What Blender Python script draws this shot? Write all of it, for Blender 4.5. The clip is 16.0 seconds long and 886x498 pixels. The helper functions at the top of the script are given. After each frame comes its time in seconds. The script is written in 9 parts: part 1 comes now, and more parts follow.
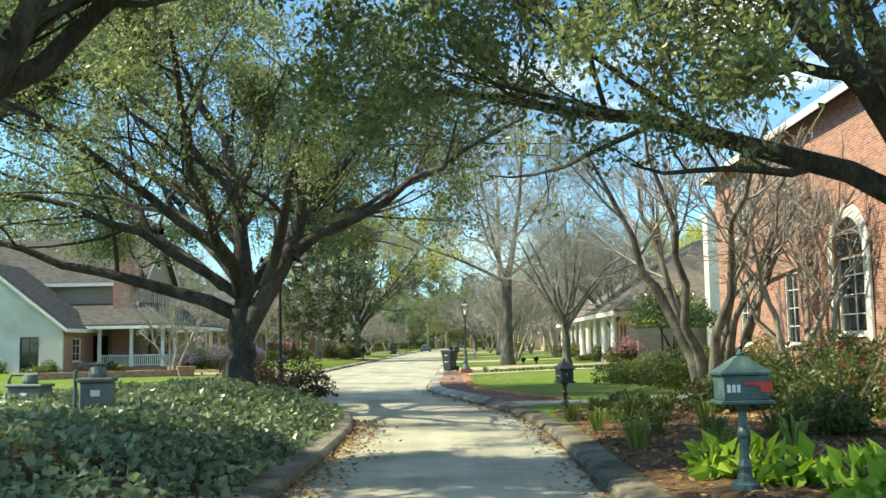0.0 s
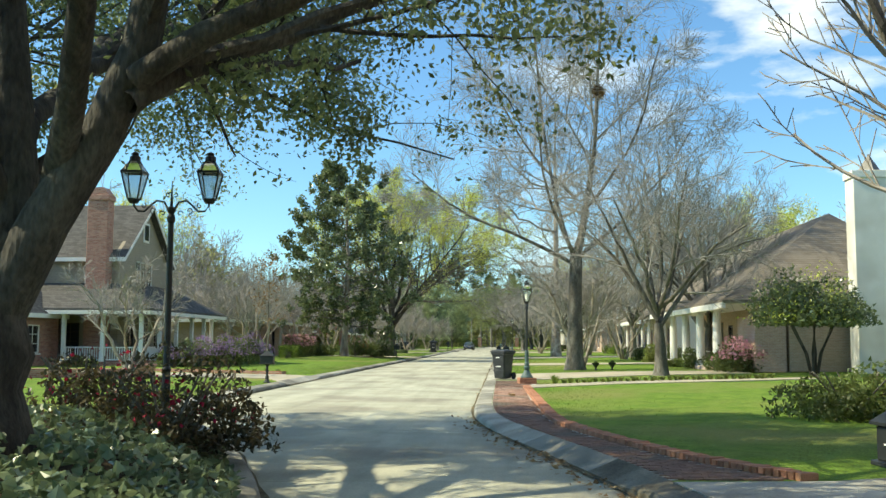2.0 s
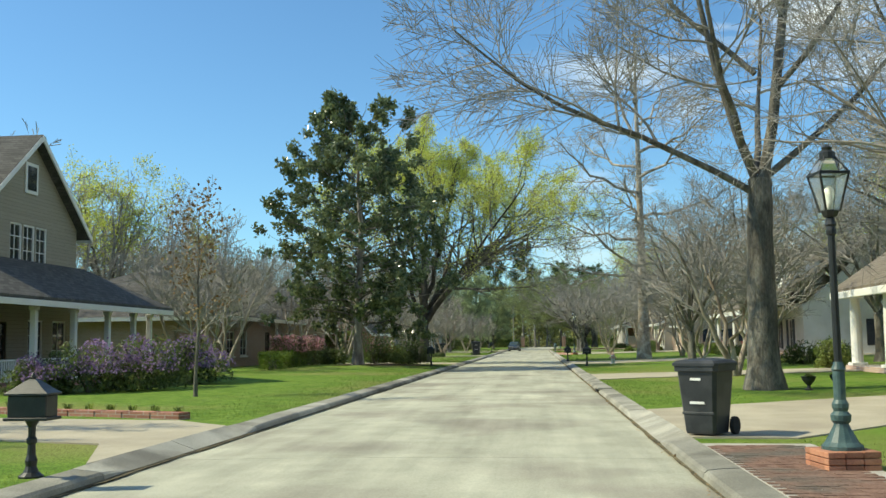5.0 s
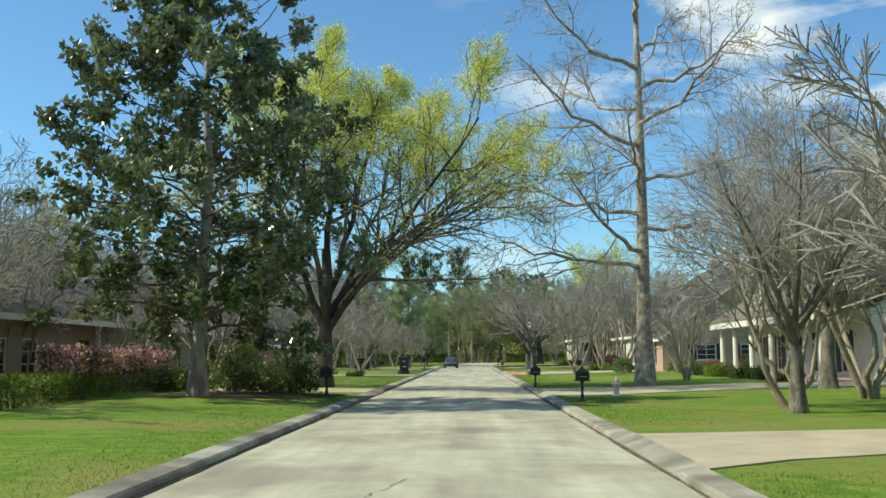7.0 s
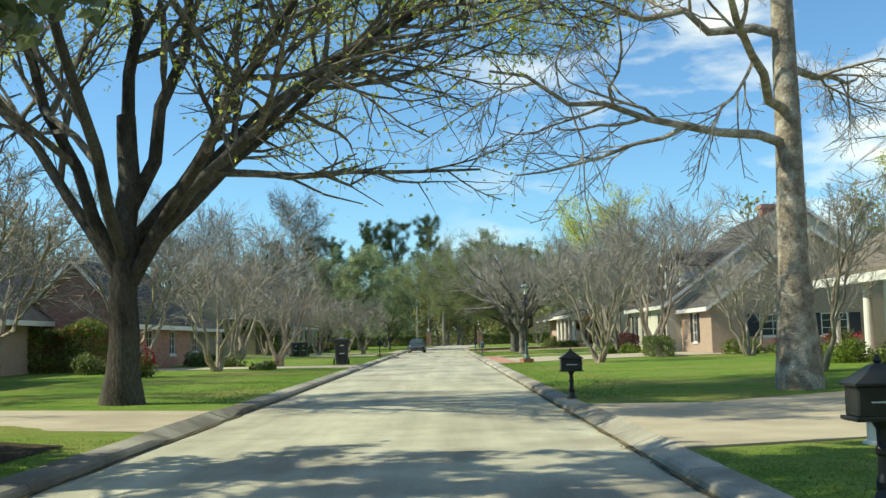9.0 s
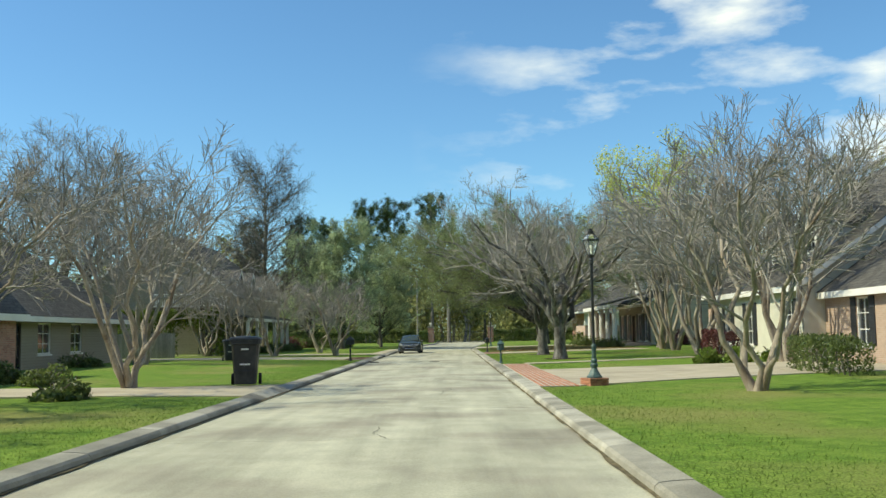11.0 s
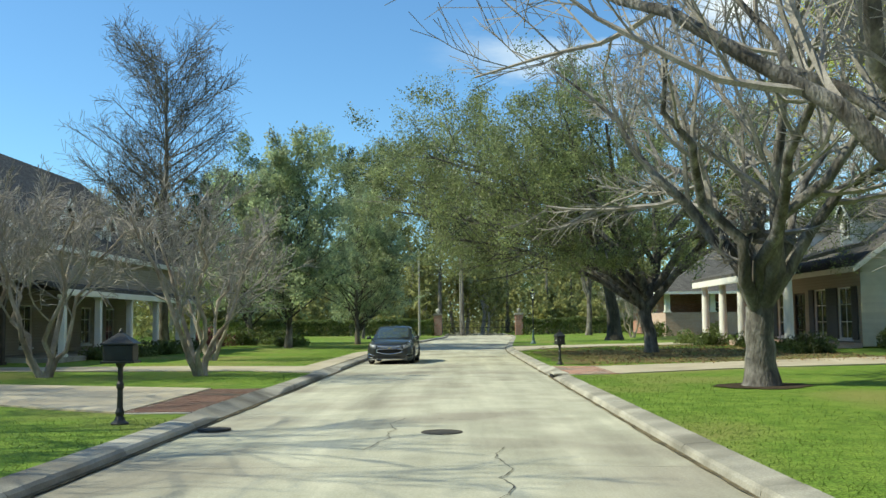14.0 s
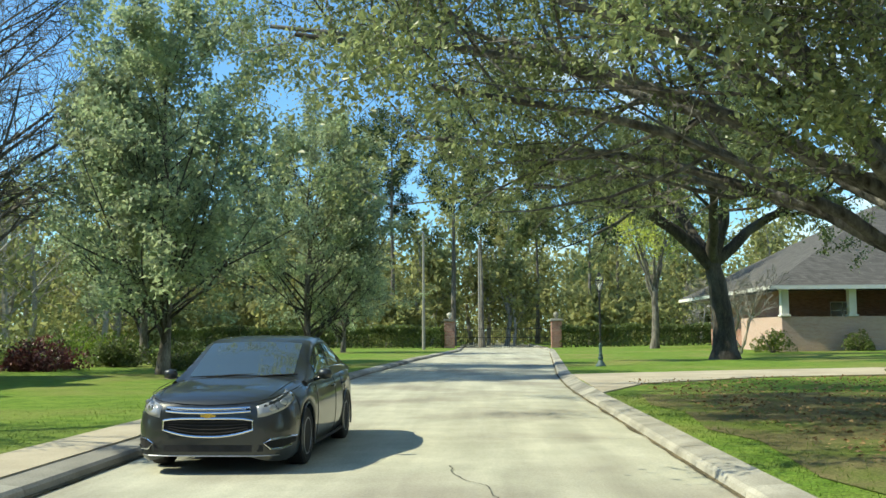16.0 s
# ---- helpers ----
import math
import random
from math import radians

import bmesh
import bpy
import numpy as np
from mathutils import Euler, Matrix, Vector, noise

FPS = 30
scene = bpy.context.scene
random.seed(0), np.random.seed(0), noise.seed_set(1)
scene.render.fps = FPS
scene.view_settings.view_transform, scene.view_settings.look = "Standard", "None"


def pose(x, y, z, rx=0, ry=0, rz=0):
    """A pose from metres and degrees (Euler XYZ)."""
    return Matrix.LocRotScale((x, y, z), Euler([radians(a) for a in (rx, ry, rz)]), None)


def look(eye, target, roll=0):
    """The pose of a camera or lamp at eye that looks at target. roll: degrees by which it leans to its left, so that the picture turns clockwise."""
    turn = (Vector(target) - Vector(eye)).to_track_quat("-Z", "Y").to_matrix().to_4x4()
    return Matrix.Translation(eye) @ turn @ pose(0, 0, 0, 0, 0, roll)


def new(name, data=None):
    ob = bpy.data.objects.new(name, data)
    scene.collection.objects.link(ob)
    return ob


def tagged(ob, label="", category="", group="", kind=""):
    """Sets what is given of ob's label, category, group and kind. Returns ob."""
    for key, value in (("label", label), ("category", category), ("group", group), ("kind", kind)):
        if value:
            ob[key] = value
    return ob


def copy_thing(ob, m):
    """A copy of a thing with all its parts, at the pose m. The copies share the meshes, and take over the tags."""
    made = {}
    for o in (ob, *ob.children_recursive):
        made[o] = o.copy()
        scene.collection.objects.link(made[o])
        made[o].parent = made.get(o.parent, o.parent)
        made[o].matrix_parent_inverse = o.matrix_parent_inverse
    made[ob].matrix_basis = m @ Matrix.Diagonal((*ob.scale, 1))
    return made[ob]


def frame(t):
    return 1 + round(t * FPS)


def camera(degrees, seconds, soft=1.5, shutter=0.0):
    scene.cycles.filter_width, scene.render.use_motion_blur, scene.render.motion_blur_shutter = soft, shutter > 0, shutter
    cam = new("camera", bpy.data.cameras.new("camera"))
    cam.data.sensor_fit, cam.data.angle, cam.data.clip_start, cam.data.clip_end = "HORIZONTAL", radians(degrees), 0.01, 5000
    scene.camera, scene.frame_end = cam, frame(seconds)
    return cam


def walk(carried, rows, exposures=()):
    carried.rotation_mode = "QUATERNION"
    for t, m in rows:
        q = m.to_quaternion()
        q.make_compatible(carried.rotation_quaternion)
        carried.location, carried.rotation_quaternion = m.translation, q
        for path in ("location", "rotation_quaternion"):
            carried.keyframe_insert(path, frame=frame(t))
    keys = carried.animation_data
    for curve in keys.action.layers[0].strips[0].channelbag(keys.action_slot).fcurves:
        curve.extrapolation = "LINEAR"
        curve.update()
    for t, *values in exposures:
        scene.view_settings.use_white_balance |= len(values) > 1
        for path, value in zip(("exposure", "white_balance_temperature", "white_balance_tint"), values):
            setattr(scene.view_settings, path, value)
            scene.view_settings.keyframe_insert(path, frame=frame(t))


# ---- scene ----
cam = camera(49.4, 16.0)
# seconds, place (x, y, z), yaw, pitch, roll of the windscreen camera
ROWS = [
    (0.0, 0.353, 0.000, 1.556, 0.869, 5.587, -1.009),
    (0.5, 0.128, 3.564, 1.504, 1.064, 5.421, -1.288),
    (1.0, 0.010, 7.024, 1.502, 1.483, 5.377, -0.775),
    (1.5, -0.073, 10.203, 1.509, 2.187, 5.424, -0.297),
    (2.0, -0.172, 13.458, 1.519, 3.542, 5.479, 0.254),
    (2.5, -0.373, 16.756, 1.522, 5.194, 5.431, 0.330),
    (3.0, -0.720, 20.213, 1.525, 6.451, 5.320, -0.158),
    (3.5, -1.221, 23.809, 1.528, 7.006, 5.163, -0.920),
    (4.0, -1.681, 27.263, 1.500, 6.796, 5.111, -1.237),
    (6.5, -3.426, 50.788, 1.554, 2.425, 6.353, 0.148),
    (7.0, -3.536, 56.744, 1.614, 1.582, 6.319, -0.221),
    (7.5, -3.608, 62.881, 1.556, 0.799, 6.156, -0.276),
    (8.0, -3.604, 69.180, 1.523, 0.236, 5.842, -0.307),
    (8.5, -3.504, 75.318, 1.440, -0.117, 5.598, -0.811),
    (9.0, -3.262, 81.136, 1.473, -0.104, 5.292, -1.204),
    (9.5, -3.072, 86.982, 1.514, -0.063, 4.992, -1.523),
    (12.0, -2.753, 118.565, 1.584, 0.735, 5.008, -0.125),
    (12.5, -2.988, 125.353, 1.527, 0.785, 5.138, 0.069),
    (13.0, -3.228, 132.222, 1.541, 0.858, 5.047, -0.103),
    (13.5, -3.336, 138.710, 1.491, 0.868, 4.809, -0.464),
    (14.0, -3.451, 145.463, 1.548, 0.906, 4.417, -0.538),
    (14.5, -3.425, 152.251, 1.493, 1.017, 4.253, -0.759),
    (15.0, -3.319, 159.023, 1.486, 1.423, 4.333, -0.733),
    (15.5, -3.211, 165.863, 1.503, 1.944, 4.598, -0.412),
    (16.0, -3.222, 172.138, 1.495, 2.151, 4.955, -0.340),
]
walk(cam, [(t, pose(x, y, z, 90 + pitch, 0, yaw) @ pose(0, 0, 0, 0, 0, roll)) for t, x, y, z, yaw, pitch, roll in ROWS],
     exposures=[(t, stops, 8050 if t < 1 else 7850 if t < 2.2 else 7600 if t < 9.5 else 7450 if t < 13 else 7300, -3) for t, stops in ((0.0, 0.95), (0.5, 1.0), (1.0, 0.9), (1.5, 0.80), (2.0, 0.68), (2.5, 0.56), (3.2, 0.46), (7.0, 0.3), (8.0, 0.36), (9.0, 0.40), (12.0, 0.22), (13.5, 0.34), (14.0, 0.42), (15.0, 0.56), (16.0, 0.66))])

# ---- sky, sun, exposure ----
SUN = Vector((-1.0, -0.10, 1.0)).normalized()  # towards the sun: square to the left of the street
world = bpy.data.worlds.new("sky")
scene.world = world
world.use_nodes = True


def sky_nodes():
    nt = world.node_tree
    nt.nodes.clear()
    out, bg = nt.nodes.new("ShaderNodeOutputWorld"), nt.nodes.new("ShaderNodeBackground")
    sky = nt.nodes.new("ShaderNodeTexSky")
    sky.sky_type, sky.sun_disc = "NISHITA", False
    sky.sun_elevation, sky.sun_rotation = math.asin(SUN.z), math.atan2(SUN.x, SUN.y)
    sky.air_density, sky.dust_density, sky.ozone_density = 1.0, 0.3, 1.2
    co = nt.nodes.new("ShaderNodeTexCoord")
    mp = nt.nodes.new("ShaderNodeMapping")
    mp.inputs["Scale"].default_value = (1.0, 1.0, 2.9)
    mp.inputs["Location"].default_value = (0.35, 0.1, 0.22)
    nz = nt.nodes.new("ShaderNodeTexNoise")
    nz.inputs["Scale"].default_value, nz.inputs["Detail"].default_value, nz.inputs["Roughness"].default_value = 4.6, 8.0, 0.55
    ramp = nt.nodes.new("ShaderNodeValToRGB")
    ramp.color_ramp.elements[0].position, ramp.color_ramp.elements[1].position = 0.485, 0.68
    # the cloud field thins out towards the open sky over the left-hand houses
    sep = nt.nodes.new("ShaderNodeSeparateXYZ")
    thin = nt.nodes.new("ShaderNodeMapRange")
    thin.inputs["From Min"].default_value, thin.inputs["From Max"].default_value = -0.04, 0.16
    mul = nt.nodes.new("ShaderNodeMath")
    mul.operation = "MULTIPLY"
    mix = nt.nodes.new("ShaderNodeMix")
    mix.data_type = "RGBA"
    mix.inputs["B"].default_value = (7.4, 7.6, 8.0, 1)
    li = nt.links.new
    li(co.outputs["Generated"], mp.inputs["Vector"]), li(mp.outputs[0], nz.inputs["Vector"]), li(nz.outputs[0], ramp.inputs[0])
    li(co.outputs["Generated"], sep.inputs[0]), li(sep.outputs[0], thin.inputs["Value"])
    li(ramp.outputs[0], mul.inputs[0]), li(thin.outputs[0], mul.inputs[1]), li(mul.outputs[0], mix.inputs["Factor"])
    tint = nt.nodes.new("ShaderNodeMix")
    tint.data_type, tint.blend_type = "RGBA", "MULTIPLY"
    tint.inputs["Factor"].default_value, tint.inputs["B"].default_value = 1.0, (0.55, 0.86, 1.20, 1)
    li(sky.outputs[0], tint.inputs["A"])
    li(tint.outputs["Result"], mix.inputs["A"]), li(mix.outputs["Result"], bg.inputs["Color"])
    bg.inputs["Strength"].default_value = 0.13
    li(bg.outputs[0], out.inputs[0])


sky_nodes()
lamp = bpy.data.lights.new("sun", "SUN")
lamp.energy, lamp.angle, lamp.color = 4.1, radians(0.53), (1.0, 0.94, 0.82)
sun = new("sun", lamp)
sun.matrix_world = look(SUN * 100, (0, 0, 0))

# ---- materials ----
def mat(name, c1, c2, scale=3.0, rough=0.85, fine=60.0, grain=0.35, bump=0.3, metal=0.0, c3=None, scale3=0.4, random=0.0, island=0.0, stretch=None, spec=0.5):
    """Two colours mixed by a coarse noise, a third by a broad one, a fine grain in value and relief."""
    m = bpy.data.materials.new(name)
    m.use_nodes = True
    nt = m.node_tree
    bsdf = nt.nodes["Principled BSDF"]
    li = nt.links.new
    geo = nt.nodes.new("ShaderNodeNewGeometry")
    src = geo.outputs["Position"]
    if stretch:
        mp = nt.nodes.new("ShaderNodeMapping")
        mp.inputs["Scale"].default_value = stretch
        li(src, mp.inputs["Vector"])
        src = mp.outputs[0]

    def tex(s, detail):
        n = nt.nodes.new("ShaderNodeTexNoise")
        n.inputs["Scale"].default_value, n.inputs["Detail"].default_value = s, detail
        li(src, n.inputs["Vector"])
        return n.outputs[0]

    def mixer(fac, a, b, blend="MIX"):
        n = nt.nodes.new("ShaderNodeMix")
        n.data_type, n.blend_type = "RGBA", blend
        for k, v in (("Factor", fac), ("A", a), ("B", b)):
            if isinstance(v, bpy.types.NodeSocket):
                li(v, n.inputs[k])
            elif k == "Factor":
                n.inputs[k].default_value = v
            else:
                n.inputs[k].default_value = (*v, 1)
        return n.outputs["Result"]

    def spread(v, lo, hi, a=0.0, b=1.0):
        n = nt.nodes.new("ShaderNodeMapRange")
        for k, x in (("From Min", lo), ("From Max", hi), ("To Min", a), ("To Max", b)):
            n.inputs[k].default_value = x
        li(v, n.inputs["Value"])
        return n.outputs[0]

    col = mixer(spread(tex(scale, 5), 0.35, 0.65), c1, c2)
    if c3:
        col = mixer(spread(tex(scale3, 3), 0.48, 0.66), col, c3)
    grainy = tex(fine, 4)
    g = spread(grainy, 0.25, 0.75, 1 - grain, 1 + grain)
    hsv = nt.nodes.new("ShaderNodeHueSaturation")
    li(col, hsv.inputs["Color"]), li(g, hsv.inputs["Value"])
    last = hsv.outputs[0]
    for amount, node, socket in ((random, "ShaderNodeObjectInfo", "Random"), (island, "ShaderNodeNewGeometry", "Random Per Island")):
        if amount:
            r = nt.nodes.new(node)
            h = nt.nodes.new("ShaderNodeHueSaturation")
            li(spread(r.outputs[socket], 0, 1, 1 - amount, 1 + amount), h.inputs["Value"])
            li(last, h.inputs["Color"])
            last = h.outputs[0]
    li(last, bsdf.inputs["Base Color"])
    bsdf.inputs["Roughness"].default_value, bsdf.inputs["Metallic"].default_value = rough, metal
    bsdf.inputs["Specular IOR Level"].default_value = spec
    if bump:
        b = nt.nodes.new("ShaderNodeBump")
        b.inputs["Strength"].default_value, b.inputs["Distance"].default_value = bump, 1.0 / fine
        li(grainy, b.inputs["Height"]), li(b.outputs[0], bsdf.inputs["Normal"])
    return m


def leafy(name, c1, c2, rough=0.5, through_light=0.35, spec=0.4, island=0.45):
    """A leaf: colour by the piece, some light passing through."""
    m = bpy.data.materials.new(name)
    m.use_nodes = True
    nt = m.node_tree
    bsdf, out = nt.nodes["Principled BSDF"], nt.nodes["Material Output"]
    li = nt.links.new
    geo = nt.nodes.new("ShaderNodeNewGeometry")
    mix = nt.nodes.new("ShaderNodeMix")
    mix.data_type = "RGBA"
    mix.inputs["A"].default_value, mix.inputs["B"].default_value = (*c1, 1), (*c2, 1)
    li(geo.outputs["Random Per Island"], mix.inputs["Factor"])
    noi = nt.nodes.new("ShaderNodeTexNoise")
    noi.inputs["Scale"].default_value = 0.9
    li(geo.outputs["Position"], noi.inputs["Vector"])
    rng = nt.nodes.new("ShaderNodeMapRange")
    rng.inputs["From Min"].default_value, rng.inputs["From Max"].default_value = 0.3, 0.7
    rng.inputs["To Min"].default_value, rng.inputs["To Max"].default_value = 1 - island, 1 + island
    li(noi.outputs[0], rng.inputs["Value"])
    hsv = nt.nodes.new("ShaderNodeHueSaturation")
    li(mix.outputs["Result"], hsv.inputs["Color"]), li(rng.outputs[0], hsv.inputs["Value"])
    li(hsv.outputs[0], bsdf.inputs["Base Color"])
    bsdf.inputs["Roughness"].default_value, bsdf.inputs["Specular IOR Level"].default_value = rough, spec
    tr = nt.nodes.new("ShaderNodeBsdfTranslucent")
    li(hsv.outputs[0], tr.inputs["Color"])
    sh = nt.nodes.new("ShaderNodeMixShader")
    sh.inputs[0].default_value = through_light
    li(bsdf.outputs[0], sh.inputs[1]), li(tr.outputs[0], sh.inputs[2]), li(sh.outputs[0], out.inputs[0])
    return m


def bricky(name, c1, c2, mortar, wide=0.21, tall=0.067, rough=0.9, rows=False):
    """Running courses for walls too far off for single bricks; shingle and board courses with rows=True."""
    m = mat(name, c1, c2, 2.0, rough, 40.0, 0.25, 0.2)
    nt = m.node_tree
    li = nt.links.new
    bsdf = nt.nodes["Principled BSDF"]
    geo = nt.nodes.new("ShaderNodeNewGeometry")
    sep = nt.nodes.new("ShaderNodeSeparateXYZ")
    add = nt.nodes.new("ShaderNodeMath")
    com = nt.nodes.new("ShaderNodeCombineXYZ")
    li(geo.outputs["Position"], sep.inputs[0]), li(sep.outputs[0], add.inputs[0]), li(sep.outputs[1], add.inputs[1])
    li(add.outputs[0], com.inputs[0]), li(sep.outputs[2], com.inputs[1])
    bt = nt.nodes.new("ShaderNodeTexBrick")
    bt.inputs["Scale"].default_value, bt.inputs["Brick Width"].default_value, bt.inputs["Row Height"].default_value = 1.0, wide, tall
    bt.inputs["Mortar Size"].default_value, bt.inputs["Mortar Smooth"].default_value = (0.008 if not rows else 0.006), 0.3
    bt.inputs["Color1"].default_value, bt.inputs["Color2"].default_value, bt.inputs["Mortar"].default_value = (*c1, 1), (*c2, 1), (*mortar, 1)
    li(com.outputs[0], bt.inputs["Vector"])
    hsv = next(l.from_node for l in bsdf.inputs["Base Color"].links)
    li(bt.outputs["Color"], hsv.inputs["Color"])
    return m


M_ROAD = mat("road_concrete", (0.42, 0.415, 0.325), (0.50, 0.49, 0.385), 1.3, 0.9, 45, 0.16, 0.15, c3=(0.33, 0.31, 0.25), scale3=0.35)


def dull(m, spec):
    m.node_tree.nodes["Principled BSDF"].inputs["Specular IOR Level"].default_value = spec


def streaks(m, along_y, lo, hi, scale=1.0):
    """Long stains drawn out along the street."""
    nt = m.node_tree
    li = nt.links.new
    bsdf = nt.nodes["Principled BSDF"]
    src = bsdf.inputs["Base Color"].links[0].from_socket
    geo = nt.nodes.new("ShaderNodeNewGeometry")
    mp = nt.nodes.new("ShaderNodeMapping")
    mp.inputs["Scale"].default_value = (scale, scale * along_y, scale)
    nz = nt.nodes.new("ShaderNodeTexNoise")
    nz.inputs["Scale"].default_value, nz.inputs["Detail"].default_value, nz.inputs["Roughness"].default_value = 1.0, 6.0, 0.6
    rng = nt.nodes.new("ShaderNodeMapRange")
    for k, v in (("From Min", 0.3), ("From Max", 0.7), ("To Min", lo), ("To Max", hi)):
        rng.inputs[k].default_value = v
    hsv = nt.nodes.new("ShaderNodeHueSaturation")
    li(geo.outputs["Position"], mp.inputs["Vector"]), li(mp.outputs[0], nz.inputs["Vector"]), li(nz.outputs[0], rng.inputs["Value"])
    li(rng.outputs[0], hsv.inputs["Value"]), li(src, hsv.inputs["Color"]), li(hsv.outputs[0], bsdf.inputs["Base Color"])


streaks(M_ROAD, 0.07, 0.78, 1.14, 1.5)
streaks(M_ROAD, 0.6, 0.86, 1.1, 0.5)
dull(M_ROAD, 0.1)
M_KERB = mat("kerb_concrete", (0.30, 0.29, 0.245), (0.44, 0.42, 0.355), 1.3, 0.95, 50, 0.25, 0.4, c3=(0.22, 0.21, 0.175), scale3=0.7, random=0.24, spec=0.15)
M_KERBD = mat("stained_kerb_concrete", (0.28, 0.27, 0.23), (0.39, 0.375, 0.32), 1.1, 0.9, 50, 0.22, 0.3, c3=(0.17, 0.16, 0.135), scale3=0.6, random=0.28, spec=0.15)
# a darker, browner kerb concrete for the stones of the first stretch
M_KERBM = mat("dark_brown_kerb_concrete", (0.10, 0.09, 0.068), (0.21, 0.19, 0.145), 2.4, 0.95, 40, 0.35, 0.5, c3=(0.28, 0.26, 0.21), scale3=0.7, random=0.2, spec=0.15)
M_DRIVE = mat("drive_concrete", (0.40, 0.35, 0.255), (0.48, 0.425, 0.315), 1.2, 0.9, 50, 0.15, 0.2, c3=(0.36, 0.31, 0.23), scale3=0.5)
M_GRASS = mat("lawn", (0.105, 0.19, 0.026), (0.172, 0.262, 0.044), 2.6, 0.95, 38, 0.7, 1.0, c3=(0.215, 0.232, 0.068), scale3=0.2, spec=0.15)
M_BLADE = leafy("grass_blade", (0.106, 0.19, 0.03), (0.185, 0.262, 0.06), 0.6, 0.5, 0.2, 0.3)
M_MULCH = mat("mulch", (0.10, 0.062, 0.04), (0.20, 0.125, 0.07), 5, 0.95, 35, 0.6, 1.0, c3=(0.06, 0.04, 0.03), scale3=0.8, spec=0.1)
M_EARTH = mat("thin_dry_grass", (0.12, 0.115, 0.05), (0.19, 0.17, 0.08), 2.2, 0.95, 36, 0.5, 0.8, c3=(0.125, 0.165, 0.04), scale3=0.7, spec=0.1)
M_SILT = mat("gutter_silt", (0.085, 0.074, 0.05), (0.19, 0.16, 0.10), 3.0, 0.95, 50, 0.5, 0.5, spec=0.1)
M_SOIL = mat("bed_soil", (0.045, 0.035, 0.025), (0.08, 0.06, 0.04), 4, 0.95, 30, 0.5, 0.8, spec=0.1)
M_BRICK = mat("paving_brick", (0.27, 0.155, 0.115), (0.40, 0.25, 0.19), 7, 0.95, 60, 0.4, 0.5, c3=(0.22, 0.19, 0.155), scale3=0.9, random=0.45, spec=0.2)
M_EDGE = mat("edging_brick", (0.40, 0.17, 0.10), (0.46, 0.22, 0.13), 9, 0.9, 70, 0.25, 0.3, random=0.22)
M_MORTAR = mat("mortar", (0.40, 0.37, 0.32), (0.48, 0.45, 0.39), 6, 0.95, 80, 0.2, 0.2)
M_WBRICK = bricky("wall_brick", (0.27, 0.105, 0.075), (0.47, 0.23, 0.165), (0.42, 0.34, 0.29))
M_TANBRICK = bricky("tan_brick", (0.36, 0.25, 0.18), (0.45, 0.31, 0.23), (0.46, 0.41, 0.35))
M_PINKBRICK = bricky("pale_brick", (0.45, 0.29, 0.23), (0.55, 0.37, 0.30), (0.52, 0.46, 0.41))
M_ROOF = bricky("roof_shingle", (0.085, 0.082, 0.078), (0.13, 0.125, 0.118), (0.05, 0.048, 0.045), 0.3, 0.11, rows=True)
M_ROOFTAN = bricky("brown_shingle", (0.17, 0.145, 0.115), (0.23, 0.20, 0.165), (0.10, 0.085, 0.07), 0.3, 0.11, rows=True)
for m in (M_ROOF, M_ROOFTAN):
    m.node_tree.nodes["Principled BSDF"].inputs["Specular IOR Level"].default_value = 0.1
M_BOARD = mat("cream_clapboard", (0.52, 0.49, 0.375), (0.58, 0.55, 0.43), 2.0, 0.75, 50, 0.1, 0.1, c3=(0.46, 0.43, 0.33), scale3=0.6, random=0.08)
M_GREYSIDE = bricky("taupe_siding", (0.32, 0.28, 0.22), (0.34, 0.30, 0.235), (0.19, 0.165, 0.13), 6.0, 0.14, rows=True)
M_WHITE = mat("white_paint", (0.74, 0.73, 0.69), (0.80, 0.79, 0.76), 1.5, 0.55, 60, 0.05, 0.05)
M_STUCCO = mat("white_stucco", (0.68, 0.67, 0.62), (0.76, 0.75, 0.71), 1.2, 0.85, 50, 0.10, 0.25, c3=(0.58, 0.56, 0.50), scale3=0.4)
M_CREAM = mat("cream_stucco", (0.60, 0.57, 0.47), (0.67, 0.64, 0.54), 1.2, 0.85, 50, 0.1, 0.2)
M_SHUTTER = mat("dark_shutter", (0.02, 0.022, 0.024), (0.03, 0.032, 0.034), 3, 0.5, 60, 0.15, 0.1)
M_IRON = mat("black_iron", (0.012, 0.014, 0.014), (0.022, 0.025, 0.025), 6, 0.45, 90, 0.25, 0.15)
M_VERDI = mat("green_painted_iron", (0.035, 0.075, 0.075), (0.06, 0.11, 0.105), 8, 0.5, 90, 0.25, 0.2, c3=(0.10, 0.16, 0.15), scale3=5)
M_BIN = mat("bin_plastic", (0.016, 0.019, 0.022), (0.026, 0.029, 0.033), 3, 0.5, 80, 0.2, 0.1, c3=(0.05, 0.052, 0.055), scale3=2.5)
M_RED = mat("red_paint", (0.55, 0.03, 0.02), (0.62, 0.05, 0.03), 5, 0.5, 60, 0.1, 0.0)
M_HYD = mat("hydrant_paint", (0.50, 0.30, 0.22), (0.62, 0.42, 0.33), 8, 0.6, 60, 0.15, 0.1)
M_GREYBOX = mat("grey_green_metal", (0.10, 0.13, 0.115), (0.14, 0.17, 0.15), 4, 0.6, 60, 0.15, 0.1)
M_BARKD = mat("oak_bark", (0.03, 0.026, 0.021), (0.075, 0.066, 0.054), 5, 0.95, 26, 0.5, 1.0, c3=(0.10, 0.095, 0.08), scale3=1.2, stretch=(1, 1, 0.35))
